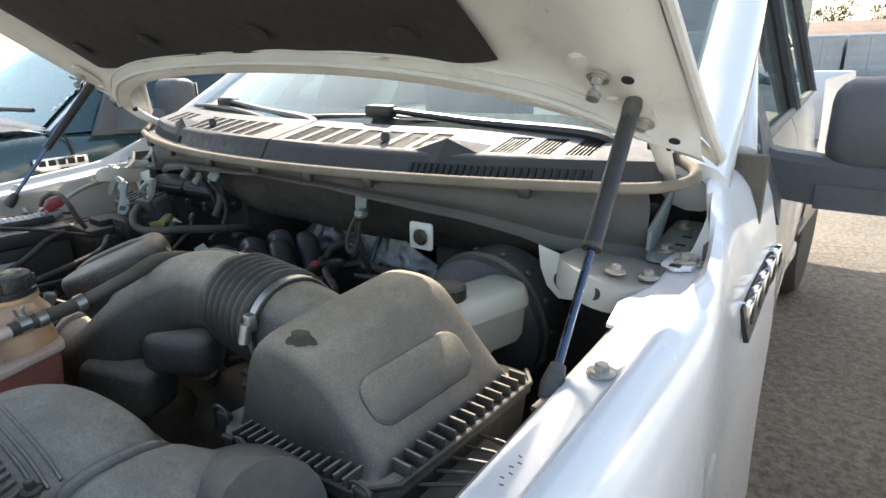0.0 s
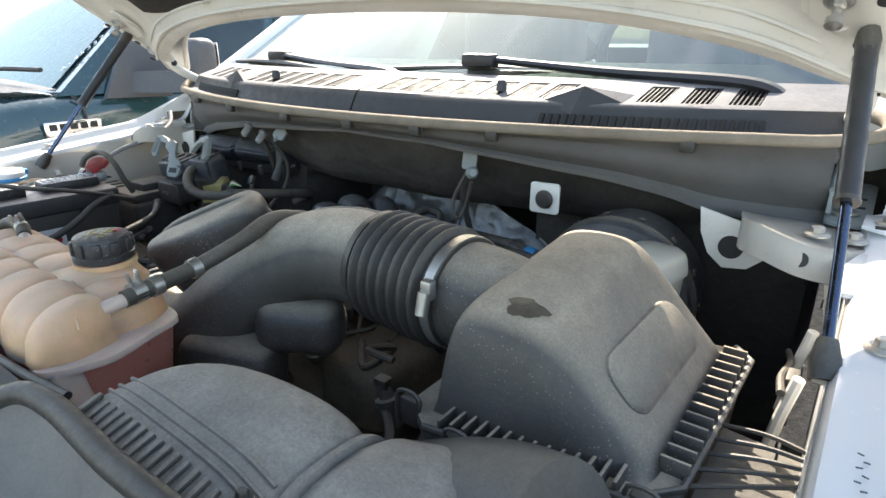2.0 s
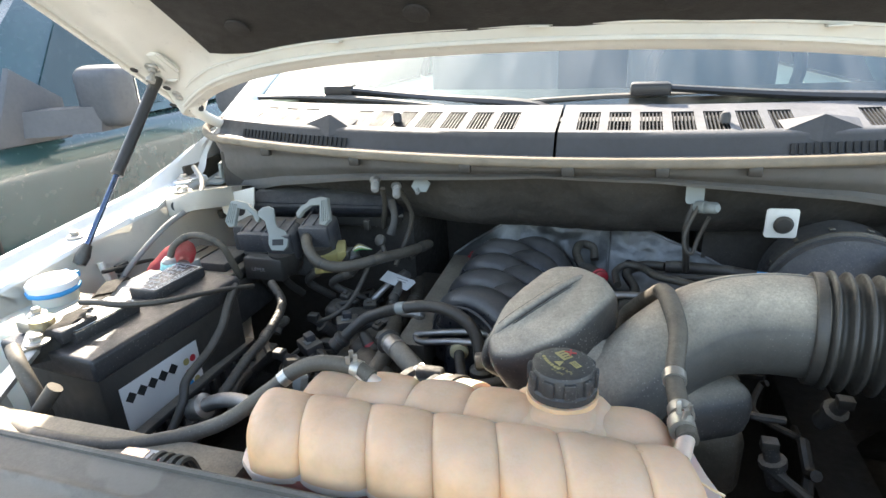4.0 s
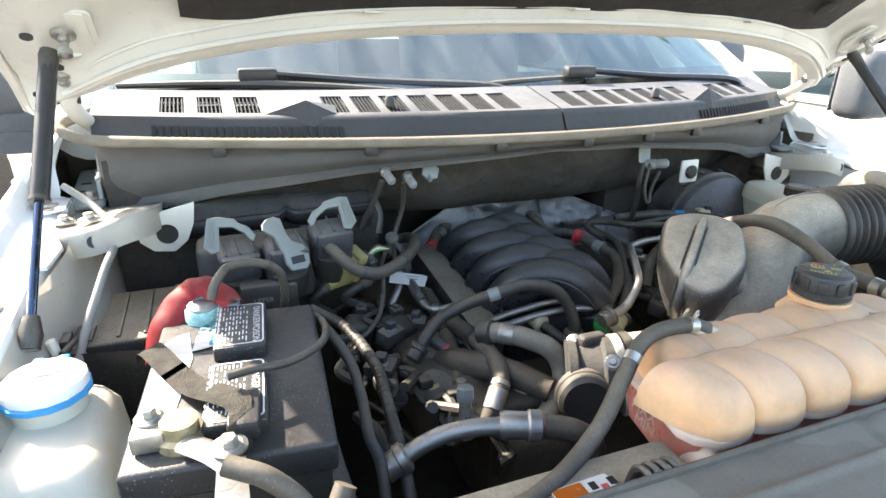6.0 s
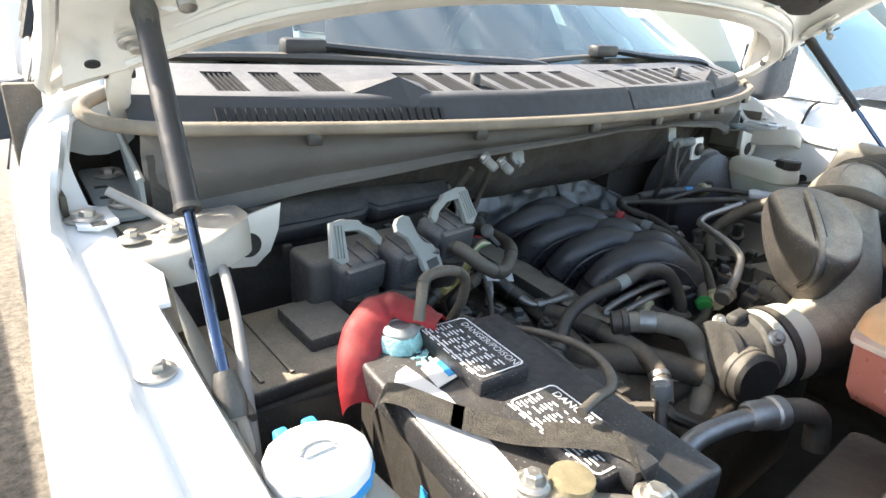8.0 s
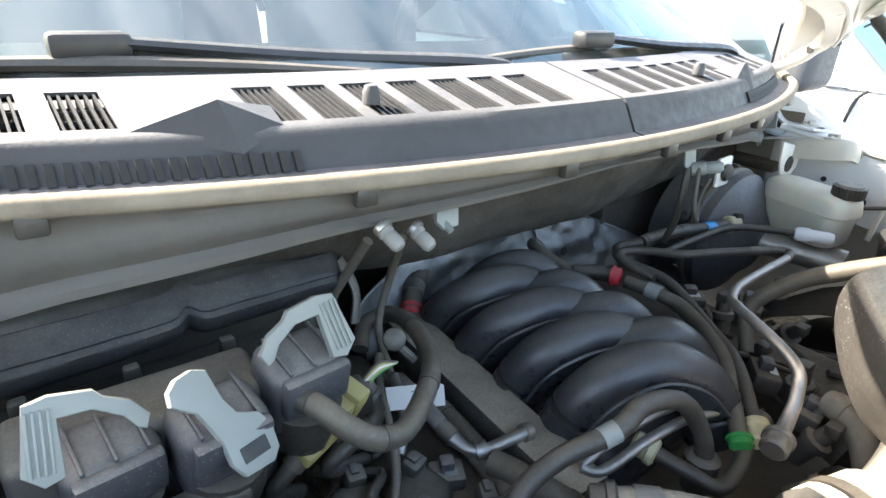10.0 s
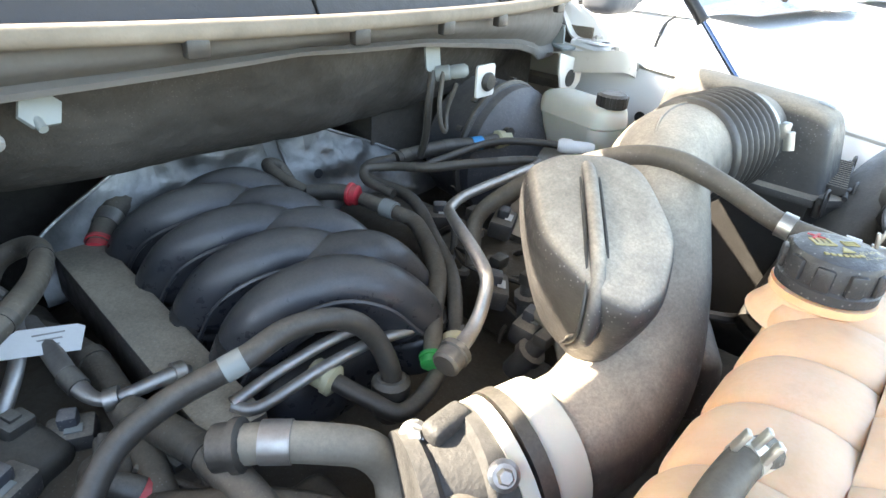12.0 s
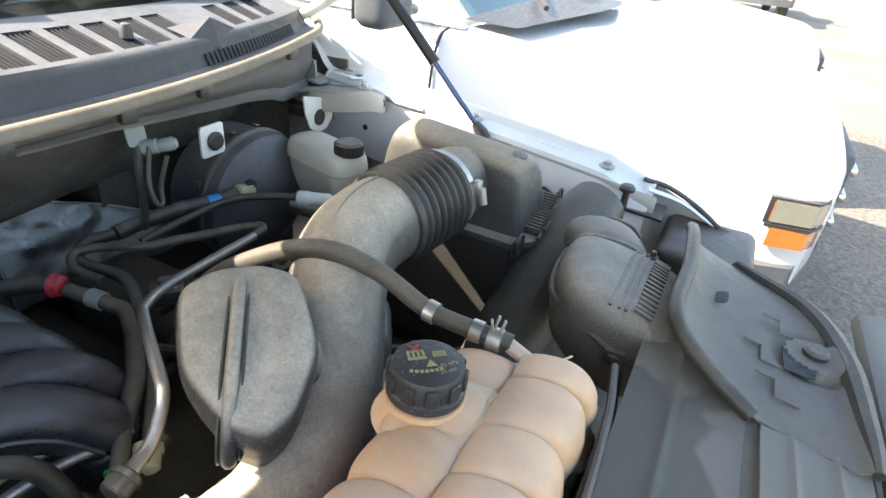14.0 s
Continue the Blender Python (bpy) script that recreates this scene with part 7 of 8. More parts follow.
hose("air_conditioning_pipe", [(-0.450, -0.186, 0.955), (-0.415, -0.186, 0.972), (-0.388, -0.188, 0.981), (-0.352, -0.200, 0.990), (-0.314, -0.213, 0.992), (-0.287, -0.220, 0.992)], 0.0115, M["alu"], "bare aluminium air conditioning pipe", "pipe", ends=((0, 0.035, 0.017, "zinc"),))
hose("air_conditioning_hose", [(-0.300, -0.217, 0.992), (-0.264, -0.231, 0.990), (-0.238, -0.242, 0.984), (-0.218, -0.250, 0.966), (-0.216, -0.256, 0.930)], 0.0150, M["hose"], "dusty black hose crimped to an aluminium pipe", ends=((0, 0.055, 0.0172, "alu"),))
exp_hose = hose("expansion_hose", [(-0.108, -0.286, 1.124), (-0.131, -0.280, 1.131), (-0.175, -0.278, 1.129), (-0.205, -0.286, 1.118), (-0.232, -0.302, 1.098), (-0.285, -0.335, 1.066), (-0.370, -0.377, 1.056), (-0.460, -0.392, 1.058), (-0.570, -0.372, 1.046)], 0.0090, M["hose"], "grey hose running to the coolant tank", bands=((0.12, 0.010, "zinc"), (0.43, 0.010, "zinc")))
for dx, dy in ((-0.004, 0.004), (0.004, -0.003), (-0.002, -0.009)):
    part("clamp_ear", box_bm(0.005, 0.003, 0.013, 0.001), M["zinc"], exp_hose).data.transform(frame_m((-0.131 + dx, -0.280 + dy, 1.1445), 30, 20))
hose("wiring_loom", [(-0.458, 0.198, 1.095), (-0.447, 0.172, 1.094), (-0.432, 0.152, 1.080), (-0.410, 0.142, 1.064), (-0.380, 0.147, 1.053), (-0.345, 0.170, 1.050), (-0.305, 0.207, 1.053), (-0.275, 0.262, 1.046), (-0.256, 0.328, 1.036), (-0.262, 0.365, 1.026), (-0.286, 0.372, 1.014), (-0.306, 0.350, 0.998)], 0.0106, M["hose"], "thick taped wiring loom looping over the engine", "loom", bands=((0.05, 0.018, "rubber"), (0.52, 0.008, "rubber"), (0.30, 0.006, "rubber"), (0.70, 0.010, "rubber")))
hose("refrigerant_pipe", [(-0.289, 0.292, 0.982), (-0.287, 0.246, 0.977), (-0.285, 0.200, 0.966), (-0.277, 0.172, 0.959), (-0.258, 0.159, 0.961), (-0.217, 0.150, 0.967), (-0.204, 0.152, 0.962)], [0.0095, 0.0095, 0.009, 0.0062, 0.0062, 0.0075, 0.006], M["alu"], "bent aluminium pipe with a paper tag", "pipe", bands=((0.35, 0.02, "plastic"), (0.62, 0.012, "alu"), (0.86, 0.010, "zinc")))
hose("refrigerant_pipe", [(-0.293, 0.294, 0.986), (-0.315, 0.239, 0.976), (-0.338, 0.214, 0.952)], 0.007, M["alu"], "short bare aluminium pipe", "pipe")
tag_m = frame_m((-0.304, 0.222, 0.988), -10, 26, 8)
paper = thing("paper_tag", "white paper tag with faint print wrapped round a pipe", "tag", at=(-0.304, 0.222, 0.98))
part("tag_sheet", plate_bm([(-0.040, -0.012), (0.028, -0.017), (0.036, 0.008), (0.030, 0.012), (-0.036, 0.016)], 0.0008, tag_m), M["label"], paper)
for k in range(3):
    part("print_bar", box_bm(0.026 - 0.006 * k, 0.0016, 0.0005, at=(0.006, 0.006 - 0.006 * k, 0.0009)), M["line_grey"], paper).data.transform(tag_m)
nudge(paper, 0.014, 0.026, -0.002)
hose("rail_hose", [(-0.175, 0.429, 0.971), (-0.139, 0.469, 0.991), (-0.088, 0.499, 1.001), (-0.027, 0.520, 0.996)], 0.016, M["hose"], "thick grey hose with an orange clip", ends=((0, 0.020, 0.0152, "red"),), bands=((0.25, 0.02, "zinc"),))
for k, (x, y) in enumerate(((-0.336, 0.240), (-0.294, 0.246))):
    pl = thing("sensor_plug", "pale grey capped service port below the cowl", "port", "service ports", at=(x, y, 1.17))
    part("plug_cap", lathe_bm([(0.0085, 0.010), (0.0085, 0.018), (0.0072, 0.019), (0.0080, 0.022), (0.0080, 0.033), (0.0058, 0.037), (0, 0.038)], 16, (x + 0.004, y + 0.030, 1.199 - 0.012 * k), (0.25, -0.80, -0.50)), M["line_grey"], pl)
    part("plug_ring", lathe_bm([(0.0095, 0.006), (0.0105, 0.009), (0.0095, 0.013)], 16, (x + 0.004, y + 0.028, 1.200 - 0.012 * k), (0.25, -0.80, -0.50)), M["zinc"], pl)
hose("port_line", [(-0.328, 0.291, 1.170), (-0.338, 0.318, 1.125), (-0.358, 0.346, 1.066)], 0.0055, M["hose"], "thin taped line below a service port")
hose("port_line", [(-0.287, 0.289, 1.165), (-0.280, 0.322, 1.105), (-0.298, 0.320, 1.046), (-0.308, 0.279, 1.006)], 0.0048, M["hose"], "thin taped line below a service port")
m = frame_m((-0.240, 0.278, 1.184), 0, 60, 20)
clip = thing("cable_clip", "pale grey square plastic clip on the lining", "clip", at=(-0.248, 0.283, 1.18))
part("clip_plate", plate_bm([(-0.016, -0.010), (-0.004, -0.017), (0.016, -0.009), (0.017, 0.010), (0.003, 0.017), (-0.015, 0.010)], 0.005, m, 0.001), M["grey_lever"], clip)
part("clip_pin", tube_bm([(-0.246, 0.284, 1.184), (-0.243, 0.262, 1.172)], [0.006, 0.004], 10, smooth=False), M["grey_lever"], clip)
ring = thing("cable_button", "round black cable retainer on the loom", "retainer", at=(-0.327, 0.258, 1.05))
part("button", lathe_bm([(0.012, 0), (0.012, 0.006), (0.009, 0.008), (0, 0.008)], 16, (-0.323, 0.250, 1.072), (-0.3, -0.8, 0.5)), M["plastic"], ring)
part("button_stem", tube_bm([(-0.323, 0.250, 1.070), (-0.308, 0.232, 1.050)], 0.005, 8, smooth=False), M["plastic"], ring)
# right-hand service port with its looped strap, and the bracket plate
pr = thing("sensor_plug", "pale grey capped service port with a looped strap", "port", "service ports", at=(0.285, 0.27, 1.16))
part("plug_plate", plate_bm(rounded(0.030, 0.036, 0.006), 0.003, frame_m((0.262, 0.293, 1.182), 0, 80, 0)), M["grey_lever"], pr)
part("plug_cap", lathe_bm([(0.011, 0.0), (0.011, 0.02), (0.009, 0.022), (0.010, 0.026), (0.010, 0.042), (0.006, 0.047), (0, 0.047)], 16, (0.268, 0.288, 1.160), (0.55, -0.75, 0.20)), M["grey_lever"], pr)
part("strap_loop", tube_bm([(0.268, 0.275, 1.165), (0.250, 0.262, 1.12), (0.252, 0.255, 1.09), (0.264, 0.258, 1.085), (0.272, 0.266, 1.11), (0.285, 0.262, 1.15)], 0.0035, 8, 6), M["hose"], pr)
part("plug_line", tube_bm([(0.262, 0.29, 1.165), (0.252, 0.285, 1.12), (0.258, 0.292, 1.07), (0.262, 0.305, 1.03)], 0.006, 8, 6), M["rubber"], pr)
fb = thing("firewall_bracket", "pale square bracket with a dark rubber plug", "bracket", at=(0.405, 0.30, 1.12))
fm = frame_m((0.406, 0.305, 1.132), 4, 88, 0)
part("bracket_plate", plate_bm(rounded(0.052, 0.052, 0.006), 0.004, fm, 0.001), M["paint_in"], fb)
part("grommet", lathe_bm([(0.015, 0), (0.016, 0.004), (0.012, 0.009), (0, 0.010)], 16, (0.408, 0.300, 1.131), (0, -1, 0)), M["rubber"], fb)

# battery cables
hose("battery_cable", [(-0.634, 0.014, 1.108), (-0.626, 0.022, 1.128), (-0.607, 0.040, 1.140), (-0.573, 0.042, 1.140), (-0.545, 0.047, 1.122), (-0.538, 0.058, 1.085), (-0.540, 0.075, 1.05)], 0.0062, M["hose"], "taped black battery cable", "cable", bands=((0.3, 0.010, "rubber"), (0.6, 0.008, "rubber")))
hose("battery_cable", [(-0.63, -0.295, 1.098), (-0.595, -0.315, 1.088), (-0.568, -0.325, 1.05), (-0.575, -0.315, 0.98)], 0.0095, M["hose"], "grey taped earth cable", "cable")
hose("battery_cable", [(-0.535, -0.322, 1.07), (-0.555, -0.338, 1.04), (-0.59, -0.35, 1.0)], 0.010, M["hose"], "grey taped cable in front of the battery", "cable")
hose("sensor_cable", [(-0.622, -0.188, 1.116), (-0.596, -0.183, 1.116), (-0.568, -0.177, 1.112), (-0.541, -0.156, 1.106), (-0.517, -0.121, 1.098), (-0.505, -0.076, 1.088), (-0.500, -0.012, 1.068), (-0.505, 0.06, 1.04)], 0.0046, M["rubber"], "thin black sensor cable over the battery", "cable")
hose("sensor_cable", [(-0.506, 0.014, 1.062), (-0.488, -0.036, 1.050), (-0.475, -0.075, 1.030), (-0.473, -0.117, 1.010), (-0.477, -0.170, 0.990), (-0.470, -0.195, 0.965), (-0.475, -0.24, 0.92)], 0.0070, M["rubber"], "black taped cable beside the battery", "cable")
hose("wiring_loom", [(-0.497, 0.108, 1.026), (-0.451, 0.064, 1.006), (-0.431, -0.024, 0.991), (-0.433, -0.089, 0.977), (-0.438, -0.188, 0.937), (-0.449, -0.266, 0.887)], 0.008, M["rubber"], "black corrugated loom beside the battery", "loom", bands=tuple((0.04 + 0.03 * k, 0.005, "rubber") for k in range(31)))
hose("washer_line", [(-0.845, 0.365, 1.185), (-0.80, 0.330, 1.155), (-0.765, 0.25, 1.13), (-0.775, 0.16, 1.105), (-0.80, 0.06, 1.04), (-0.81, 0.02, 0.98)], 0.0058, M["line_grey"], "grey washer line on the fender side")
# wiring at the firewall under the control unit
for k in range(4):
    x = -0.60 + 0.075 * k
    hose("connector_loom", [(x, 0.222, 1.045), (x + 0.004, 0.210, 1.02), (x + 0.012 - 0.02 * k, 0.21, 0.985), (x + 0.01, 0.24, 0.94)], [0.010, 0.009, 0.008, 0.008], M["rubber"], "taped loom hanging below a connector", "loom", ends=((0, 0.02, 0.0135, "plastic"),), bands=((0.45, 0.016, "hose"),))
hose("taped_conduit", [(-0.280, 0.344, 0.945), (-0.268, 0.300, 0.949), (-0.256, 0.245, 0.946), (-0.257, 0.191, 0.941), (-0.262, 0.137, 0.936), (-0.272, 0.077, 0.929), (-0.282, 0.023, 0.916), (-0.296, -0.027, 0.891)], [0.012, 0.013, 0.014, 0.015, 0.014, 0.013, 0.012, 0.012], M["grime"], "thick taped conduit along the manifold cover", "conduit", bands=((0.30, 0.012, "hose"), (0.62, 0.014, "hose")))
hose("heater_return_hose", [(0.138, -0.022, 0.962), (0.130, -0.048, 0.962), (0.118, -0.074, 0.942), (0.106, -0.093, 0.913), (0.097, -0.106, 0.878)], 0.0165, M["beige_hose"], "dusty beige coolant hose beside the throttle", bands=((0.18, 0.02, "beige_hose"),))
hose("loom_branch", [(-0.328, 0.270, 1.044), (-0.346, 0.240, 1.026), (-0.356, 0.199, 0.991), (-0.372, 0.169, 0.961), (-0.400, 0.149, 0.942), (-0.435, 0.144, 0.927)], 0.0048, M["hose"], "thin taped branch of the wiring loom", "loom", bands=((0.4, 0.012, "rubber"),))
for x, y, z, sx, sy, turn in ((-0.345, 0.175, 0.915, 0.070, 0.060, 25), (-0.300, 0.105, 0.905, 0.050, 0.075, -20), (-0.255, 0.075, 0.885, 0.075, 0.070, 15), (-0.405, 0.195, 0.92, 0.055, 0.05, -8)):
    coil = thing("ignition_cover", "rounded dusty black cover on the engine", "cover", "engine covers", at=(x, y, z))
    part("cover_shell", box_bm(sx, sy, 0.065, 0.017, 4), M["rubber"], coil).data.transform(frame_m((x, y, z), turn, 14, 6))
    part("cover_plug", box_bm(sx * 0.38, 0.020, 0.020, 0.004), M["plastic"], coil).data.transform(frame_m((x + 0.01, y + sy * 0.30, z + 0.036), turn, 14, 6))
    part("plug_clip", box_bm(sx * 0.16, 0.012, 0.004, 0.001), M["plastic"], coil).data.transform(frame_m((x + 0.01, y + sy * 0.30, z + 0.048), turn, 14, 6))
# clutter of dark looms, fittings and sensors on the engine
rnd = random.Random(7)
spots = [(-0.34, 0.02, 0.90), (-0.38, 0.10, 0.90), (-0.33, -0.06, 0.89), (-0.40, 0.0, 0.92), (-0.42, 0.16, 0.91), (-0.30, -0.02, 0.90), (0.17, 0.02, 0.94), (0.20, 0.10, 0.94), (0.24, 0.17, 0.95), (0.10, -0.03, 0.92), (0.05, -0.06, 0.90), (0.20, -0.04, 0.93), (0.32, 0.10, 0.93), (0.36, -0.05, 0.90), (0.40, 0.16, 0.95), (0.45, 0.05, 0.93)]
for x, y, z in spots:
    s = thing("engine_sensor", "small black sensor plug on the engine", "sensor", "engine sensors", at=(x, y, z))
    ax = V((rnd.uniform(-0.6, 0.6), rnd.uniform(-0.8, 0.2), 0.8)).normalized()
    part("sensor_body", lathe_bm([(0.014, -0.03), (0.014, 0.0), (0.018, 0.002), (0.018, 0.012), (0.011, 0.014), (0.010, 0.034), (0, 0.035)], 10, (x, y, z), ax), M["plastic_dusty"], s)
    part("sensor_plug", box_bm(0.022, 0.018, 0.016, 0.003, at=V((x, y, z)) + ax * 0.036), M["plastic"], s)
for k in range(38):
    x0, y0 = rnd.uniform(-0.46, -0.24), rnd.uniform(-0.12, 0.30)
    if k > 22:
        x0, y0 = rnd.uniform(0.12, 0.42), rnd.uniform(-0.08, 0.22)
    z0 = rnd.uniform(0.88, 0.95)
    pts = [V((x0, y0, z0))]
    for j in range(4):
        pts.append(pts[-1] + V((rnd.uniform(-0.05, 0.05), rnd.uniform(-0.06, 0.06), rnd.uniform(-0.03, 0.025))))
    hose("engine_wire", pts, rnd.choice((0.004, 0.0055, 0.008)), rnd.choice((M["rubber"], M["rubber"], M["hose"], M["rubber"], M["grime"])), "thin taped wiring on the engine", "wire", 8)
hose("injector_plug", [(-0.306, 0.092, 0.945), (-0.290, 0.080, 0.934), (-0.276, 0.068, 0.922), (-0.262, 0.056, 0.904)], [0.009, 0.012, 0.012, 0.010], M["plastic"], "black plug with a dull red locking ring", "connector", bands=((0.55, 0.016, "red"), (0.75, 0.005, "alu")))
ears = thing("hose_clamp", "bright spring clamp with two raised ears", "clamp", at=(0.206, -0.290, 1.12))
part("clamp_band", lathe_bm([(0.0112, -0.007), (0.0124, -0.007), (0.0124, 0.007), (0.0112, 0.007)], 20, (0.2065, -0.288, 1.1195), (0.10, -0.98, -0.05)), M["zinc"], ears)
for dx, dy in ((-0.004, 0.004), (0.005, 0.002), (0.001, -0.006)):
    part("clamp_ear", box_bm(0.0045, 0.0028, 0.014, 0.0008), M["zinc"], ears).data.transform(frame_m((0.2065 + dx, -0.288 + dy, 1.1375), 20, 12 if dx > 0 else -12))
oil = thing("oil_filler_cap", "black oil filler cap with a yellow symbol", "cap", at=(-0.33, 0.0, 0.89))
part("cap_body", lathe_bm([(0.030, 0), (0.032, 0.006), (0.030, 0.020), (0.0, 0.022)], 20, (-0.327, 0.005, 0.900), (-0.3, -0.5, 0.8)), M["plastic"], oil)
part("oil_symbol", box_bm(0.016, 0.007, 0.001, 0.002, at=(0, 0, 0)), M["yellow"], oil).data.transform(Matrix.Translation(V((-0.327, 0.005, 0.900)) + V((-0.3, -0.5, 0.8)).normalized() * 0.023) @ V((0, 0, 1)).rotation_difference(V((-0.3, -0.5, 0.8))).to_matrix().to_4x4())
# valve stem fitting near the pipe
vf = thing("service_valve", "grey capped service valve", "valve", at=(-0.325, -0.105, 0.92))
part("valve_cap", lathe_bm([(0.010, 0), (0.013, 0.004), (0.013, 0.020), (0.010, 0.023), (0, 0.023)], 6, (-0.325, -0.105, 0.955), (0.1, 0.3, 1)), M["grey_lever"], vf)
part("valve_stem", lathe_bm([(0.012, -0.05), (0.009, -0.02), (0.009, 0.0)], 12, (-0.325, -0.105, 0.955), (0.1, 0.3, 1)), M["zinc"], vf)

# ---- inner panel brackets at the corners ----
for s in (1, -1):
    def shelf(u, v, s=s):
        """White shelf, tilted, with a rolled edge turned down to the bay."""
        line = spline([(0.700, 0.345, 1.150), (0.714, 0.262, 1.163), (0.742, 0.228, 1.166), (0.790, 0.226, 1.152), (0.838, 0.255, 1.142), (0.866, 0.318, 1.140)], 6)
        i = min(len(line) - 2, int(u * (len(line) - 1)))
        q = line[i].lerp(line[i + 1], u * (len(line) - 1) - i)
        if v < 0.3:
            k = 1 - v / 0.3
            q = q + V((0.002, -0.010 * math.sin(k * 1.57), -0.034 * k * k - 0.006 * k))
        else:
            q = q.lerp(V((0.705 + 0.165 * u, 0.425, 1.128)), (v - 0.3) / 0.7)
        return V((s * q.x, q.y, q.z))
    sh = part("corner_shelf", grid_bm(shelf, 30, 20, 0.003), M["paint_in"], truck, "white sheet-metal shelf at the firewall corner")
    for bx, by, bz in ((0.799, 0.270, 1.152), (0.838, 0.295, 1.144)):
        part("shelf_bolt", bolt_bm((s * bx, by, bz), 0.010), M["zinc"], sh)
    part("shelf_hole", plate_bm(rounded(0.034, 0.018, 0.008), 0.002, Matrix.Translation((s * 0.782, 0.2195, 1.133)) @ Euler((radians(80), 0, 0)).to_matrix().to_4x4()), M["ink_and_shade"], sh, "dark slot in the sheet metal")
    pl = part("corner_gusset", plate_bm([(0.650, 1.155), (0.715, 1.140), (0.745, 1.120), (0.742, 1.092), (0.722, 1.074), (0.690, 1.070), (0.668, 1.088), (0.655, 1.118)], 0.004, Matrix.Diagonal((s, 1, 1, 1)) @ Matrix.Translation((0, 0.316, 0)) @ Euler((radians(90), 0, 0)).to_matrix().to_4x4(), 0.001), M["paint_in"], truck, "white gusset plate with a round hole")
    part("gusset_hole", lathe_bm([(0.017, -0.001), (0.017, 0.0016), (0, 0.0016)], 20, (s * 0.698, 0.3118, 1.103), (0, -1, 0)), M["ink_and_shade"], pl)
    lp = part("ledge_plate", plate_bm([(0.0, 0.0), (0.035, 0.0), (0.045, 0.10), (0.01, 0.12), (-0.01, 0.06)], 0.006, Matrix.Diagonal((s, 1, 1, 1)) @ Matrix.Translation((0.838, 0.15, 1.122)) @ Euler((radians(6), 0, 0)).to_matrix().to_4x4(), 0.002), M["paint"], truck, "white folded ledge")

# pressed details of the inner fender panels
for s in (1, -1):
    for y, z, r in ((-0.05, 1.04, 0.010), (0.10, 1.05, 0.007), (0.20, 1.03, 0.012), (0.28, 1.06, 0.006)):
        part("apron_hole", lathe_bm([(r, 0), (r, 0.002), (0, 0.002)], 12, (s * 0.822, y, z), (-s, 0, 0)), M["ink_and_shade"], truck, "dark punched hole")
    for y in (0.03, 0.15):
        part("apron_rib", tube_bm([(s * 0.822, y, 1.075), (s * 0.812, y + 0.005, 1.02), (s * 0.805, y + 0.01, 0.96)], 0.006, 8, 4), M["paint_in"], truck)
    ck = thing("wire_clip", "black wiring clip pushed into the inner fender", "clip", "wire clips", at=(s * 0.815, 0.07, 1.05))
    part("clip_body", box_bm(0.012, 0.030, 0.018, 0.003, 2, at=(s * 0.815, 0.07, 1.05)), M["plastic"], ck)
    part("clip_wire", tube_bm([(s * 0.81, 0.02, 1.06), (s * 0.805, 0.07, 1.052), (s * 0.808, 0.13, 1.04), (s * 0.80, 0.20, 1.02)], 0.004, 8, 5), M["rubber"], ck)

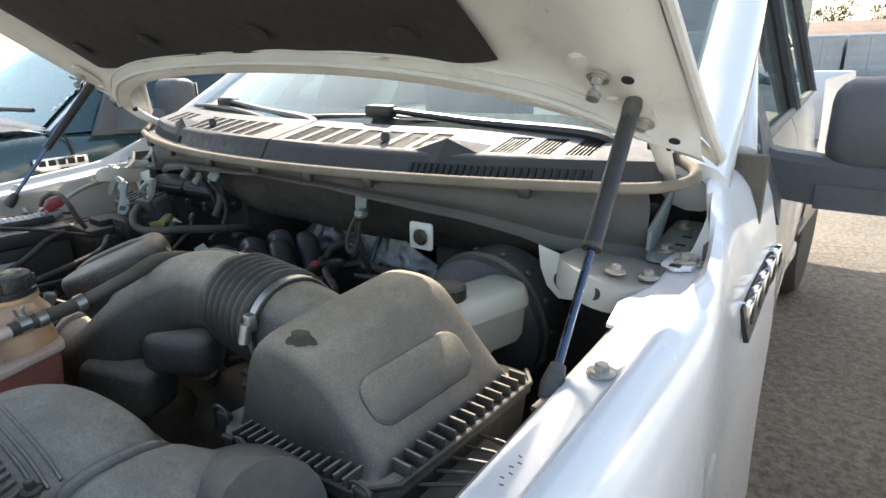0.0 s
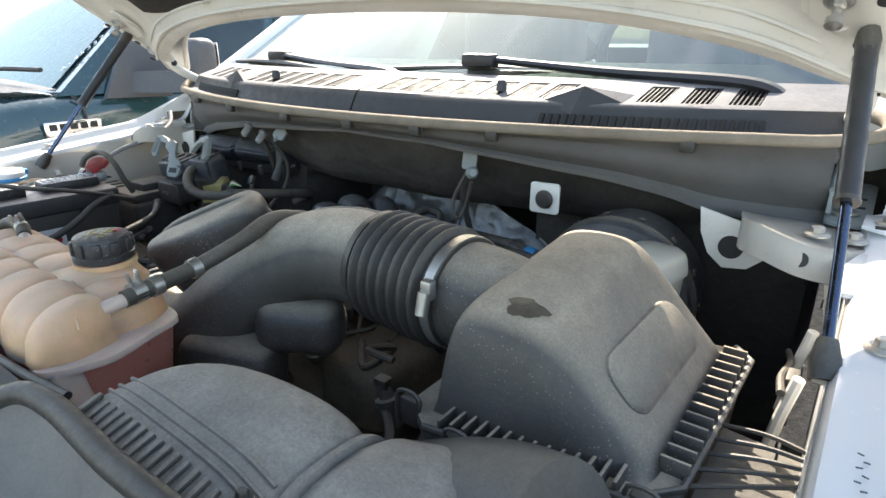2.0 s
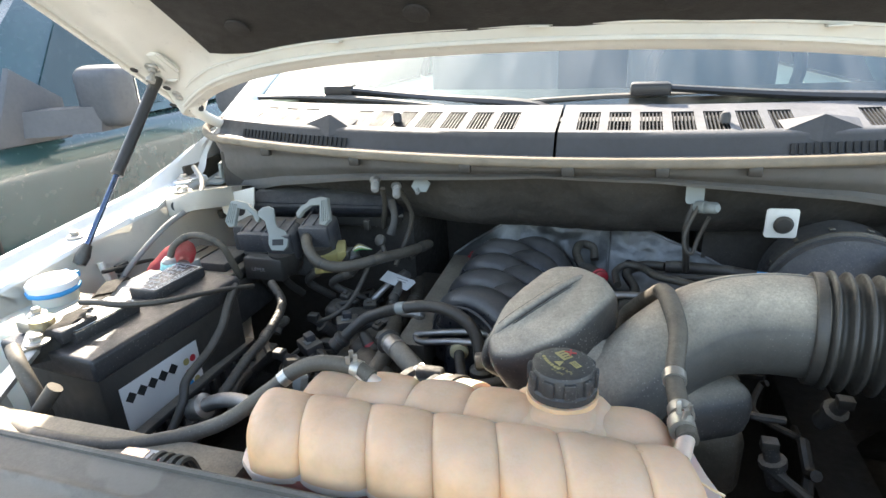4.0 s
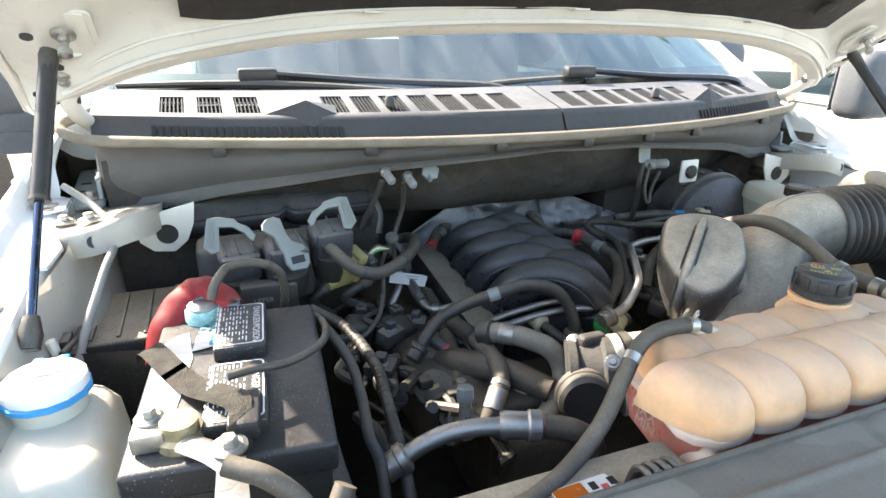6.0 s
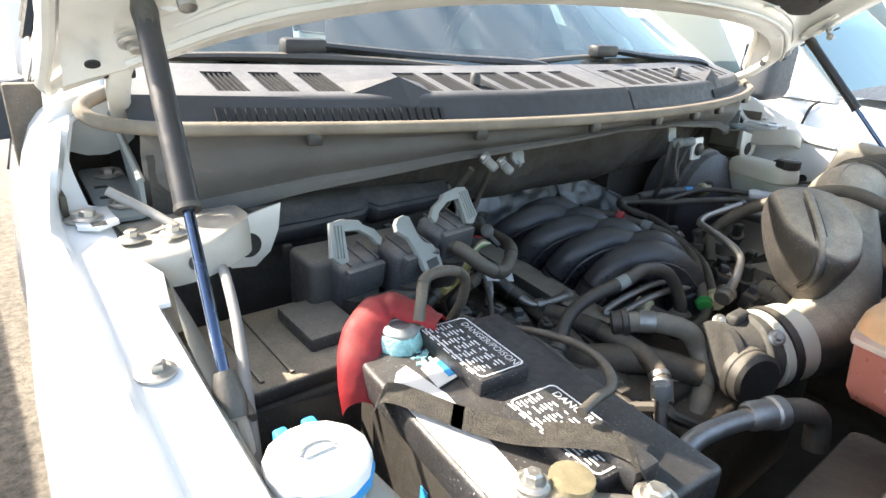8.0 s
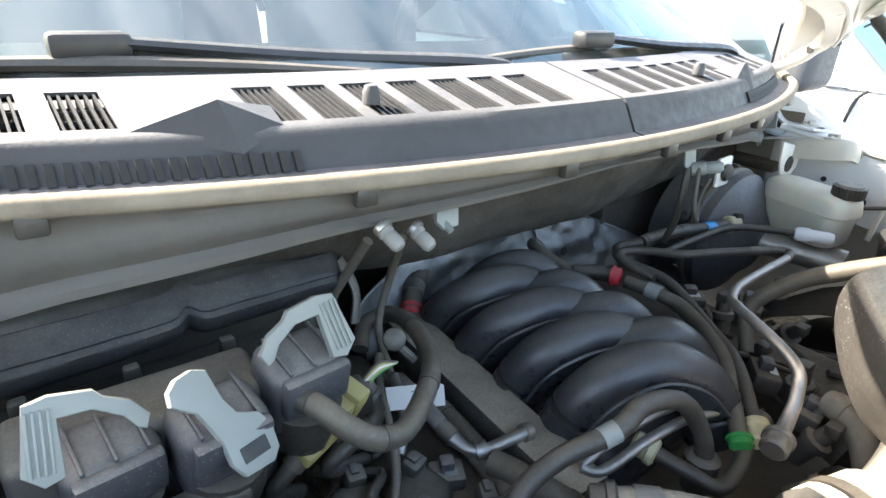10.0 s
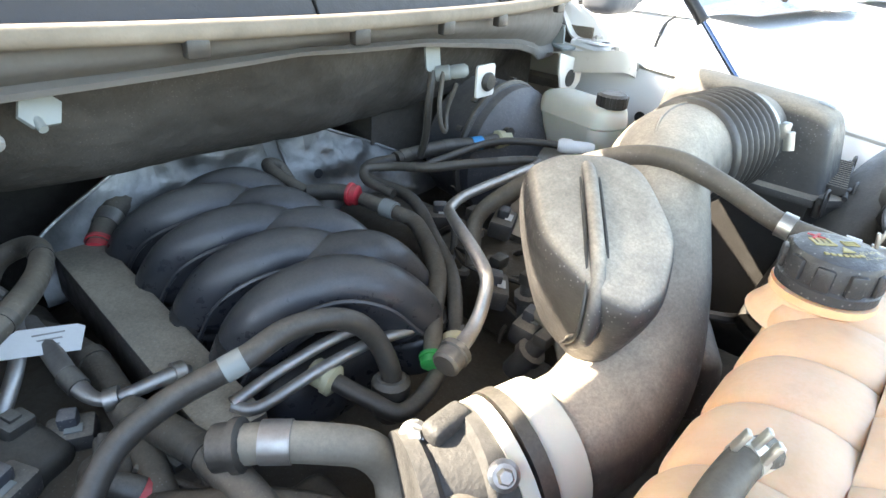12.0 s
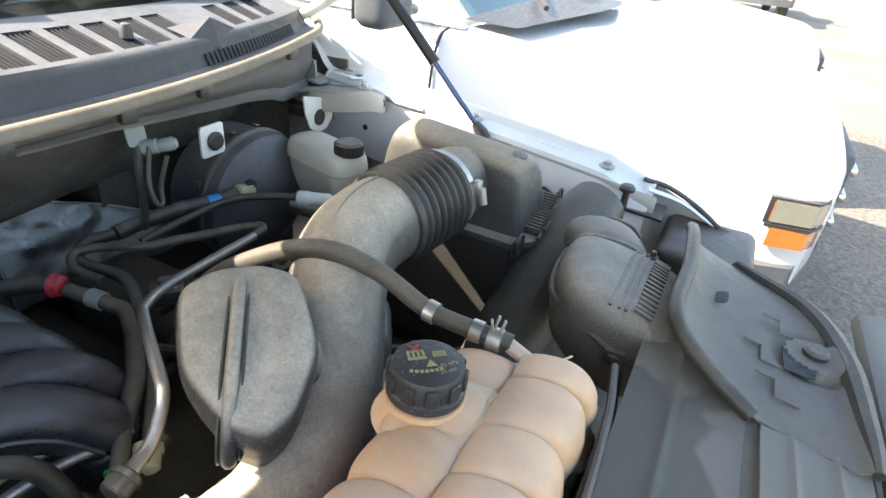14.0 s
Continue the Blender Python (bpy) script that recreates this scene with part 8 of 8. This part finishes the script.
# ---- other vehicles in the yard ----
def other_truck(name, paint, label, at, turn=0.0, grille="bumper", mirror="bumper", mirror_at=(0.53, 1.25), base_len=0.14, cab_dy=-0.12):
    """A parked pickup: local x across, y to its rear, the nose at y = -0.85."""
    tm = Matrix.Translation(at) @ Matrix.Rotation(radians(turn), 4, "Z")
    t = thing(name, label, "truck", at=at)

    def tp(pname, bm, material, parent, lab=""):
        bmesh.ops.transform(bm, matrix=tm, verts=bm.verts)
        return part(pname, bm, material, parent, lab)
    # lower body
    sections = [(-0.90, 0.78, 0.96, 0.55), (-0.87, 0.85, 1.01, 0.5), (-0.80, 0.885, 1.035, 0.48), (-0.66, 0.90, 1.055, 0.48), (-0.3, 0.905, 1.10, 0.48), (0.1, 0.90, 1.14, 0.48), (0.36, 0.895, 1.165, 0.48), (0.5, 0.895, 1.168, 0.48), (2.4, 0.90, 1.165, 0.48), (2.5, 0.90, 1.165, 0.48), (4.45, 0.90, 1.15, 0.5), (4.5, 0.87, 1.13, 0.52)]
    rings = []
    for y, w, z, zb in sections:
        half = [(w * 0.90, zb), (w * 0.985, zb + 0.10), (w, zb + 0.30), (w * 0.995, z - 0.16), (w * 0.975, z - 0.06), (w * 0.94, z - 0.018), (w * 0.86, z), (w * 0.45, z + 0.035 * (1 if y < 0.36 else 0.2))]
        ring = [V((x, y, zz)) for x, zz in half] + [V((-x, y, zz)) for x, zz in half[::-1]]
        rings.append(ring)
    body = tp("body", loft_bm(rings), paint, t)
    # cab
    belt = [(-0.84, 0.48 + cab_dy), (0.84, 0.48 + cab_dy), (0.86, 0.8 + cab_dy), (0.86, 2.3), (-0.86, 2.3), (-0.86, 0.8 + cab_dy)]
    roof = [(-0.62, 1.18 + cab_dy), (0.62, 1.18 + cab_dy), (0.68, 1.30 + cab_dy), (0.67, 2.2), (-0.67, 2.2), (-0.68, 1.30 + cab_dy)]

    def cabp(i, k):
        a, b = belt[i], roof[i]
        return V((a[0] + (b[0] - a[0]) * k, a[1] + (b[1] - a[1]) * k, 1.16 + 0.56 * k))
    cab = tp("cab", loft_bm([[cabp(i, k) for i in range(6)] for k in (0, 0.5, 1.0)] + [[cabp(i, 1.0) * 1.0 * 1 + V((0, 0, 0.045)) - V((cabp(i, 1.0).x * 0.12, (cabp(i, 1.0).y - 1.6) * 0.12, 0)) for i in range(6)]]), paint, t)

    def pane(i, j, a0, a1, b0, b1, off):
        n = (cabp(j, 0) - cabp(i, 0)).cross(cabp(i, 1) - cabp(i, 0)).normalized()

        def at_(u, v):
            q = b0 + (b1 - b0) * v
            f = a0 + (a1 - a0) * u
            return cabp(i, q).lerp(cabp(j, q), f) + n * off
        return grid_bm(at_, 8, 6)
    tp("windscreen", pane(0, 1, 0.05, 0.95, 0.04, 0.94, 0.010), M["other_glass"], cab, "windscreen reflecting the bright sky")
    for i, j, a0, a1 in ((2, 3, 0.0, 0.47), (2, 3, 0.53, 0.95), (4, 5, 0.05, 0.47), (4, 5, 0.53, 1.0)):
        tp("side_window", pane(i, j, a0, a1, 0.06, 0.90, 0.008), M["other_glass"], cab, "dark side window")
    tp("cowl_strip", grid_bm(lambda u, v: V((-0.80 + 1.60 * u, 0.30 + cab_dy - 0.13 * math.sin(3.14 * u) + (0.20 + 0.11 * math.sin(3.14 * u)) * v, 1.216 - 0.030 * (2 * u - 1) ** 2)), 24, 4), M["strut"], body, "black cowl strip")
    for s in (-1, 1):
        tp("wiper_arm", tube_bm([(0.36 * s - 0.16, 0.30 + cab_dy, 1.232), (0.36 * s + 0.06, 0.42 + cab_dy, 1.262), (0.36 * s + 0.32, 0.50 + cab_dy, 1.262)], 0.011, 6, 4), M["rubber"], body)
        tp("door_gap", tube_bm([(s * 0.892, 0.56 + cab_dy, 0.56), (s * 0.904, 0.56 + cab_dy, 0.80), (s * 0.899, 0.56 + cab_dy, 1.01), (s * 0.876, 0.55 + cab_dy, 1.125), (s * 0.850, 0.53 + cab_dy, 1.160)], 0.006, 5, 4), M["ink_and_shade"], body)
        my, mz = mirror_at
        m_ob = tp("door_mirror", box_bm(0.20, 0.13, 0.22, 0.045, 4, at=(s * 1.09, my, mz + 0.02)), M[mirror], t, "dark grey mirror housing")
        if base_len > 0.2:
            tp("mirror_base", plate_bm([(my - base_len, mz - 0.12), (my - 0.02, mz - 0.13), (my - 0.02, mz + 0.02), (my - base_len * 0.6, mz + 0.14)], 0.03, Matrix.Translation((s * 0.885 - 0.015, 0, 0)) @ Matrix(((0, 0, 1, 0), (1, 0, 0, 0), (0, 1, 0, 0), (0, 0, 0, 1))), 0.01), M[mirror], m_ob)
            tp("mirror_arm", loft_bm([[V((s * x, y + dy, z)) for dy, z in ((-0.07, mz - 0.10), (0.06, mz - 0.10), (0.06, mz - 0.01), (-0.05, mz - 0.01))] for x, y in ((0.88, my - 0.16), (0.98, my - 0.10), (1.10, my))]), M[mirror], m_ob)
        else:
            tp("mirror_arm", tube_bm([(s * 0.88, my + 0.02, mz - 0.05), (s * 0.96, my + 0.01, mz - 0.03), (s * 1.04, my, mz)], [0.030, 0.026, 0.030], 10, 4, squash=0.7), M[mirror], m_ob)
        tp("mirror_glass", box_bm(0.16, 0.006, 0.18, 0.002, at=(s * 1.09, my + 0.068, mz + 0.02)), M["chrome"], m_ob)
        lamp = tp("headlamp", loft_bm([[V((s * (0.703 + x), -0.845 + y, z)) for x, y in ((0, -0.045), (0.12, -0.040), (0.185, -0.005), (0.214, 0.11), (0.14, 0.11), (0, 0.05))] for z in (0.800, 0.835, 0.868)]), M["lens"], t, "hazy headlamp")
        tp("lamp_gap", loft_bm([[V((s * (0.700 + x), -0.845 + y, z)) for x, y in ((0, -0.043), (0.12, -0.038), (0.185, -0.004), (0.214, 0.125), (0.14, 0.125), (0, 0.05))] for z in (0.792, 0.876)]), M["strut"], lamp)
        tp("side_marker", loft_bm([[V((s * (0.705 + x), -0.845 + y, z)) for x, y in ((0.190, 0.070), (0.2135, 0.112), (0.18, 0.112))] for z in (0.806, 0.862)]), M["orange"], lamp, "small orange marker")
        tp("turn_lamp", loft_bm([[V((s * (0.703 + x), -0.845 + y, z)) for x, y in ((0.02, -0.045), (0.12, -0.040), (0.185, -0.005), (0.214, 0.10), (0.14, 0.10), (0.02, 0.05))] for z in (0.722, 0.782)]), M["orange"], t, "orange turn signal")
        tp("lamp_trim", loft_bm([[V((s * (0.703 + x), -0.845 + y, z)) for x, y in ((0, -0.048), (0.122, -0.043), (0.188, -0.007), (0.218, 0.12), (0.14, 0.11), (0, 0.05))] for z in (0.783, 0.793)]), M["strut"], t)
        for y in (-0.02, 3.5):
            w = tp("wheel", lathe_bm([(0.09, 0.0), (0.19, -0.01), (0.22, 0.01), (0.22, 0.2), (0.1, 0.2)], 24, (s * 0.80 - 0.10, y, 0.37), (1, 0, 0)), M["zinc"], t)
            tp("tyre", lathe_bm([(0.225, 0.0), (0.34, 0.0), (0.37, 0.04), (0.37, 0.17), (0.34, 0.21), (0.225, 0.21)], 32, (s * 0.80 - 0.105, y, 0.37), (1, 0, 0)), M["tyre"], w)
            arch = [V((s * 0.906, y + 0.43 * math.cos(a), 0.40 + 0.43 * math.sin(a))) for a in [math.pi * k / 12 for k in range(13)]]
            tp("arch_gap", plate_bm([(p.y, p.z) for p in arch], 0.012, Matrix.Translation((s * 0.900 - 0.006, 0, 0)) @ Matrix(((0, 0, 1, 0), (1, 0, 0, 0), (0, 1, 0, 0), (0, 0, 0, 1)))), M["ink_and_shade"], body, "dark wheel opening")
    tp("grille", box_bm(1.25, 0.06, 0.30, 0.02, 2, at=(0, -0.905, 0.82)), M[grille], t)
    for k in range(3):
        tp("grille_bar", box_bm(1.2, 0.03, 0.03, 0.008, 2, at=(0, -0.94, 0.73 + 0.09 * k)), M["chrome"], t)
    tp("front_bumper", loft_bm([[V((0.93 * c, -0.80 + y * (1 - 0.25 * c * c) , z)) for c, y in ((-1, 0.10), (-0.95, -0.06), (-0.7, -0.15), (0, -0.18), (0.7, -0.15), (0.95, -0.06), (1, 0.10), (0.8, 0.12), (-0.8, 0.12))] for z in (0.42, 0.45, 0.62, 0.655)]), M["bumper"], t, "dark grey bumper")
    tp("bed_well", box_bm(1.62, 1.85, 0.02, at=(0, 3.5, 1.172)), M["bumper"], body, "dark load bed")
    return t, tp, body



green, gp, gbody = other_truck("pickup_truck", M["teal"], "dark teal pickup truck parked alongside", (-2.805, 0.02, 0.0), mirror_at=(0.98, 1.26), base_len=0.33, cab_dy=0.0)
# painted stock mark and badge on the teal truck
screen_turn = Matrix(((1, 0, 0, 0), (0, 0.78, -0.625, 0), (0, 0.625, 0.78, 0), (0, 0, 0, 1)))


def on_screen(x, up, lift=0.016):
    """A point on that truck's windscreen, up metres above its foot."""
    return V((x, 0.50 + 0.78 * up - 0.625 * lift, 1.16 + 0.625 * up + 0.78 * lift))


for k, ch in enumerate("A-45357"):
    part("painted_mark", text_bm(ch, 0.050, Matrix.Translation(on_screen(-2.118 + 0.011 * k, 0.150 + 0.034 * k)) @ screen_turn @ Matrix.Rotation(radians(62), 4, "Z")), M["ink_white"], gbody, "white paint-pen figure on the glass")
pc = on_screen(-2.115, 0.455)
part("painted_mark", tube_bm([pc + screen_turn.to_3x3() @ V((0.032 * math.cos(a), 0.032 * math.sin(a), 0)) for a in [2 * math.pi * k / 16 for k in range(17)]], 0.003, 5, 3), M["ink_white"], gbody, "white paint-pen circle")
part("painted_mark", text_bm("P", 0.042, Matrix.Translation(pc) @ screen_turn @ Matrix.Rotation(radians(50), 4, "Z")), M["ink_white"], gbody, "white paint-pen letter in the circle")
bd = part("side_badge", box_bm(0.010, 0.225, 0.062, 0.004, at=(-1.902, 0.515, 1.035)), M["chrome"], gbody, "pale rectangular fender badge")
for k in range(5):
    part("badge_bar", box_bm(0.006, 0.030, 0.026, 0.003, at=(-1.896, 0.435 + 0.040 * k, 1.043)), M["ink_and_shade"], bd)
part("badge_bar", box_bm(0.004, 0.10, 0.007, 0.001, at=(-1.896, 0.555, 1.013)), M["ink_and_shade"], bd)

white_a, _, _ = other_truck("pickup_truck", M["paint"], "white pickup truck parked alongside, blown out by the sun", (2.525, 0.10, 0.0))
white_b, _, _ = other_truck("pickup_truck", M["paint"], "white pickup truck in the next row place", (4.85, 0.06, 0.0))
far_truck, _, _ = other_truck("pickup_truck", M["paint"], "white pickup truck standing far across the yard", (18.2, -0.1, 0.0), -84)
dark_truck, _, _ = other_truck("pickup_truck", M["bumper"], "dark grey pickup truck standing across the yard", (3.4, 27.0, 0.0), 8)
blue_car, _, _ = other_truck("pickup_truck", M["teal"], "dark blue truck parked behind the teal one", (-5.2, 0.9, 0.0))


# ---- edge of the yard ----
def container(at, label):
    c = thing("shipping_container", label, "container", "containers at the yard's edge", at=at)
    x, y, _ = at
    bm = bmesh.new()
    n = 24
    # corrugated side walls, plain roof
    for s in (-1, 1):
        rows = []
        for k in range(n * 4 + 1):
            yy = y + 6.0 * k / (n * 4)
            off = 0.02 if k % 4 in (0, 1) else -0.02
            rows.append((bm.verts.new((x + s * (1.2 + off), yy, 0.08)), bm.verts.new((x + s * (1.2 + off), yy, 2.56))))
        for a, b in zip(rows, rows[1:]):
            bm.faces.new((a[0], b[0], b[1], a[1]))
    bmesh.ops.recalc_face_normals(bm, faces=bm.faces)
    part("side_wall", bm, M["container"], c)
    part("roof", box_bm(2.44, 6.06, 0.06, 0.01, at=(x, y + 3.0, 2.58)), M["container"], c)
    for s in (-1, 1):
        d = part("door", box_bm(1.17, 0.05, 2.38, 0.01, at=(x + s * 0.595, y, 1.30)), M["container"], c)
        for k in (-0.28, 0.22):
            part("lock_bar", tube_bm([(x + s * 0.595 + k, y - 0.05, 0.15), (x + s * 0.595 + k, y - 0.05, 2.45)], 0.02, 8, smooth=False), M["zinc"], d)
        for k in range(4):
            part("door_panel", box_bm(1.05, 0.02, 0.46, 0.01, at=(x + s * 0.595, y - 0.03, 0.42 + 0.58 * k)), M["container"], d)
        part("corner_post", box_bm(0.10, 0.12, 2.5, 0.01, at=(x + s * 1.2, y, 1.30)), M["container"], c)
    for z in (0.06, 2.55):
        part("end_beam", box_bm(2.44, 0.1, 0.12, 0.01, at=(x, y, z)), M["container"], c)
    return c


container((-1.85, 49.0, 0), "pale grey steel shipping container, doors shut")
container((2.05, 49.6, 0), "pale grey steel shipping container, doors shut")
container((-4.6, 49.3, 0), "pale grey steel shipping container, doors shut")
trailer = thing("office_trailer", "white site trailer with one window", "trailer", at=(0.3, 56, 0))
part("trailer_body", box_bm(3.0, 5.0, 2.3, 0.05, at=(0.4, 58.2, 1.75)), M["paint"], trailer)
part("trailer_window", box_bm(0.9, 0.05, 0.7, 0.01, at=(0.3, 55.68, 2.0)), M["other_glass"], trailer)
part("trailer_skirt", box_bm(2.8, 4.8, 0.6, 0.02, at=(0.4, 58.2, 0.3)), M["bumper"], trailer)
shed = thing("long_shed", "low shed with a brown roof behind the containers", "shed", at=(0, 66, 0))
part("wall", box_bm(44, 8, 3.0, 0.02, at=(4, 70, 1.5)), M["roofing"], shed)
part("roof", loft_bm([[V((-19, y, z)) for y, z in ((65.3, 3.0), (70, 4.4), (74.7, 3.0), (74.7, 2.9), (70, 4.3), (65.3, 2.9))], [V((27, y, z)) for y, z in ((65.3, 3.0), (70, 4.4), (74.7, 3.0), (74.7, 2.9), (70, 4.3), (65.3, 2.9))]]), M["roofing"], shed)
part("fascia", box_bm(46, 0.1, 0.25, 0.01, at=(4, 65.25, 3.0)), M["paint"], shed)
pole = thing("utility_pole", "leaning wooden utility pole", "pole", at=(-1.0, 78, 0))
part("pole_shaft", tube_bm([(-1.2, 78, 0), (-0.2, 78, 9.5)], [0.16, 0.11], 10, smooth=False), M["wood"], pole)
part("crossarm", box_bm(2.2, 0.1, 0.12, 0.01, at=(-0.3, 77.9, 8.6)), M["wood"], pole)


def tree(at, height, seed):
    r = random.Random(seed)
    t = thing("tree", "distant green tree with a ragged crown", "tree", "trees beyond the yard", at=at)
    x, y, _ = at
    bm = tube_bm([(x, y, 0), (x + 0.2, y, height * 0.35), (x - 0.1, y, height * 0.75)], [0.22, 0.16, 0.06], 8, 5)
    for k in range(7):
        a = r.uniform(0, 6.28)
        z = height * r.uniform(0.35, 0.7)
        join_bm(bm, tube_bm([(x, y, z), (x + math.cos(a) * height * 0.12, y + math.sin(a) * height * 0.12, z + height * 0.10), (x + math.cos(a) * height * 0.22, y + math.sin(a) * height * 0.22, z + height * 0.14)], [0.07, 0.05, 0.02], 5, 3))
    part("trunk", bm, M["wood"], t)
    leaf_v, leaf_f = [], []
    for k in range(46):
        a, q = r.uniform(0, 6.28), r.random() ** 0.6
        c = V((x + math.cos(a) * q * height * 0.30, y + math.sin(a) * q * height * 0.30, height * r.uniform(0.42, 1.0)))
        size = height * r.uniform(0.04, 0.10)
        for j in range(34):
            p = c + V((r.gauss(0, 1), r.gauss(0, 1), r.gauss(0, 0.6))) * size * 0.6
            u = V((r.gauss(0, 1), r.gauss(0, 1), r.gauss(0, 1))).normalized()
            w = u.orthogonal().normalized()
            s = 0.14 * r.uniform(0.6, 1.5)
            i = len(leaf_v)
            leaf_v += [p - u * s, p + w * s * 0.5, p + u * s, p - w * s * 0.5]
            leaf_f.append((i, i + 1, i + 2, i + 3))
    me = bpy.data.meshes.new("crown")
    me.from_pydata([tuple(v) for v in leaf_v], [], leaf_f)
    me.materials.append(M["leaf"])
    ob = new("crown", me)
    ob.parent = t
    ob.matrix_parent_inverse = world_of(t).inverted()
    return t


for k, (x, y, h) in enumerate(((-9, 92, 9), (-3, 96, 7.5), (1.5, 90, 8.5), (5, 98, 7), (9, 94, 8), (14, 97, 9), (-16, 95, 9), (62, -6, 7), (64, 2, 8), (66, -14, 7), (63, 9, 7), (60, -22, 8), (66, 18, 8))):
    tree((x, y, 0), h, 30 + k)
# wire fence far behind the white trucks
fence = thing("wire_fence", "low wire mesh fence at the far edge of the yard", "fence", at=(52, 0, 0))
for k in range(22):
    part("post", tube_bm([(52, -34 + 3 * k, 0), (52, -34 + 3 * k, 1.5)], 0.04, 6, smooth=False), M["zinc"], fence)
for z in (0.3, 0.9, 1.45):
    part("rail", tube_bm([(52, -34, z), (52, 29, z)], 0.02, 6, smooth=False), M["zinc"], fence)
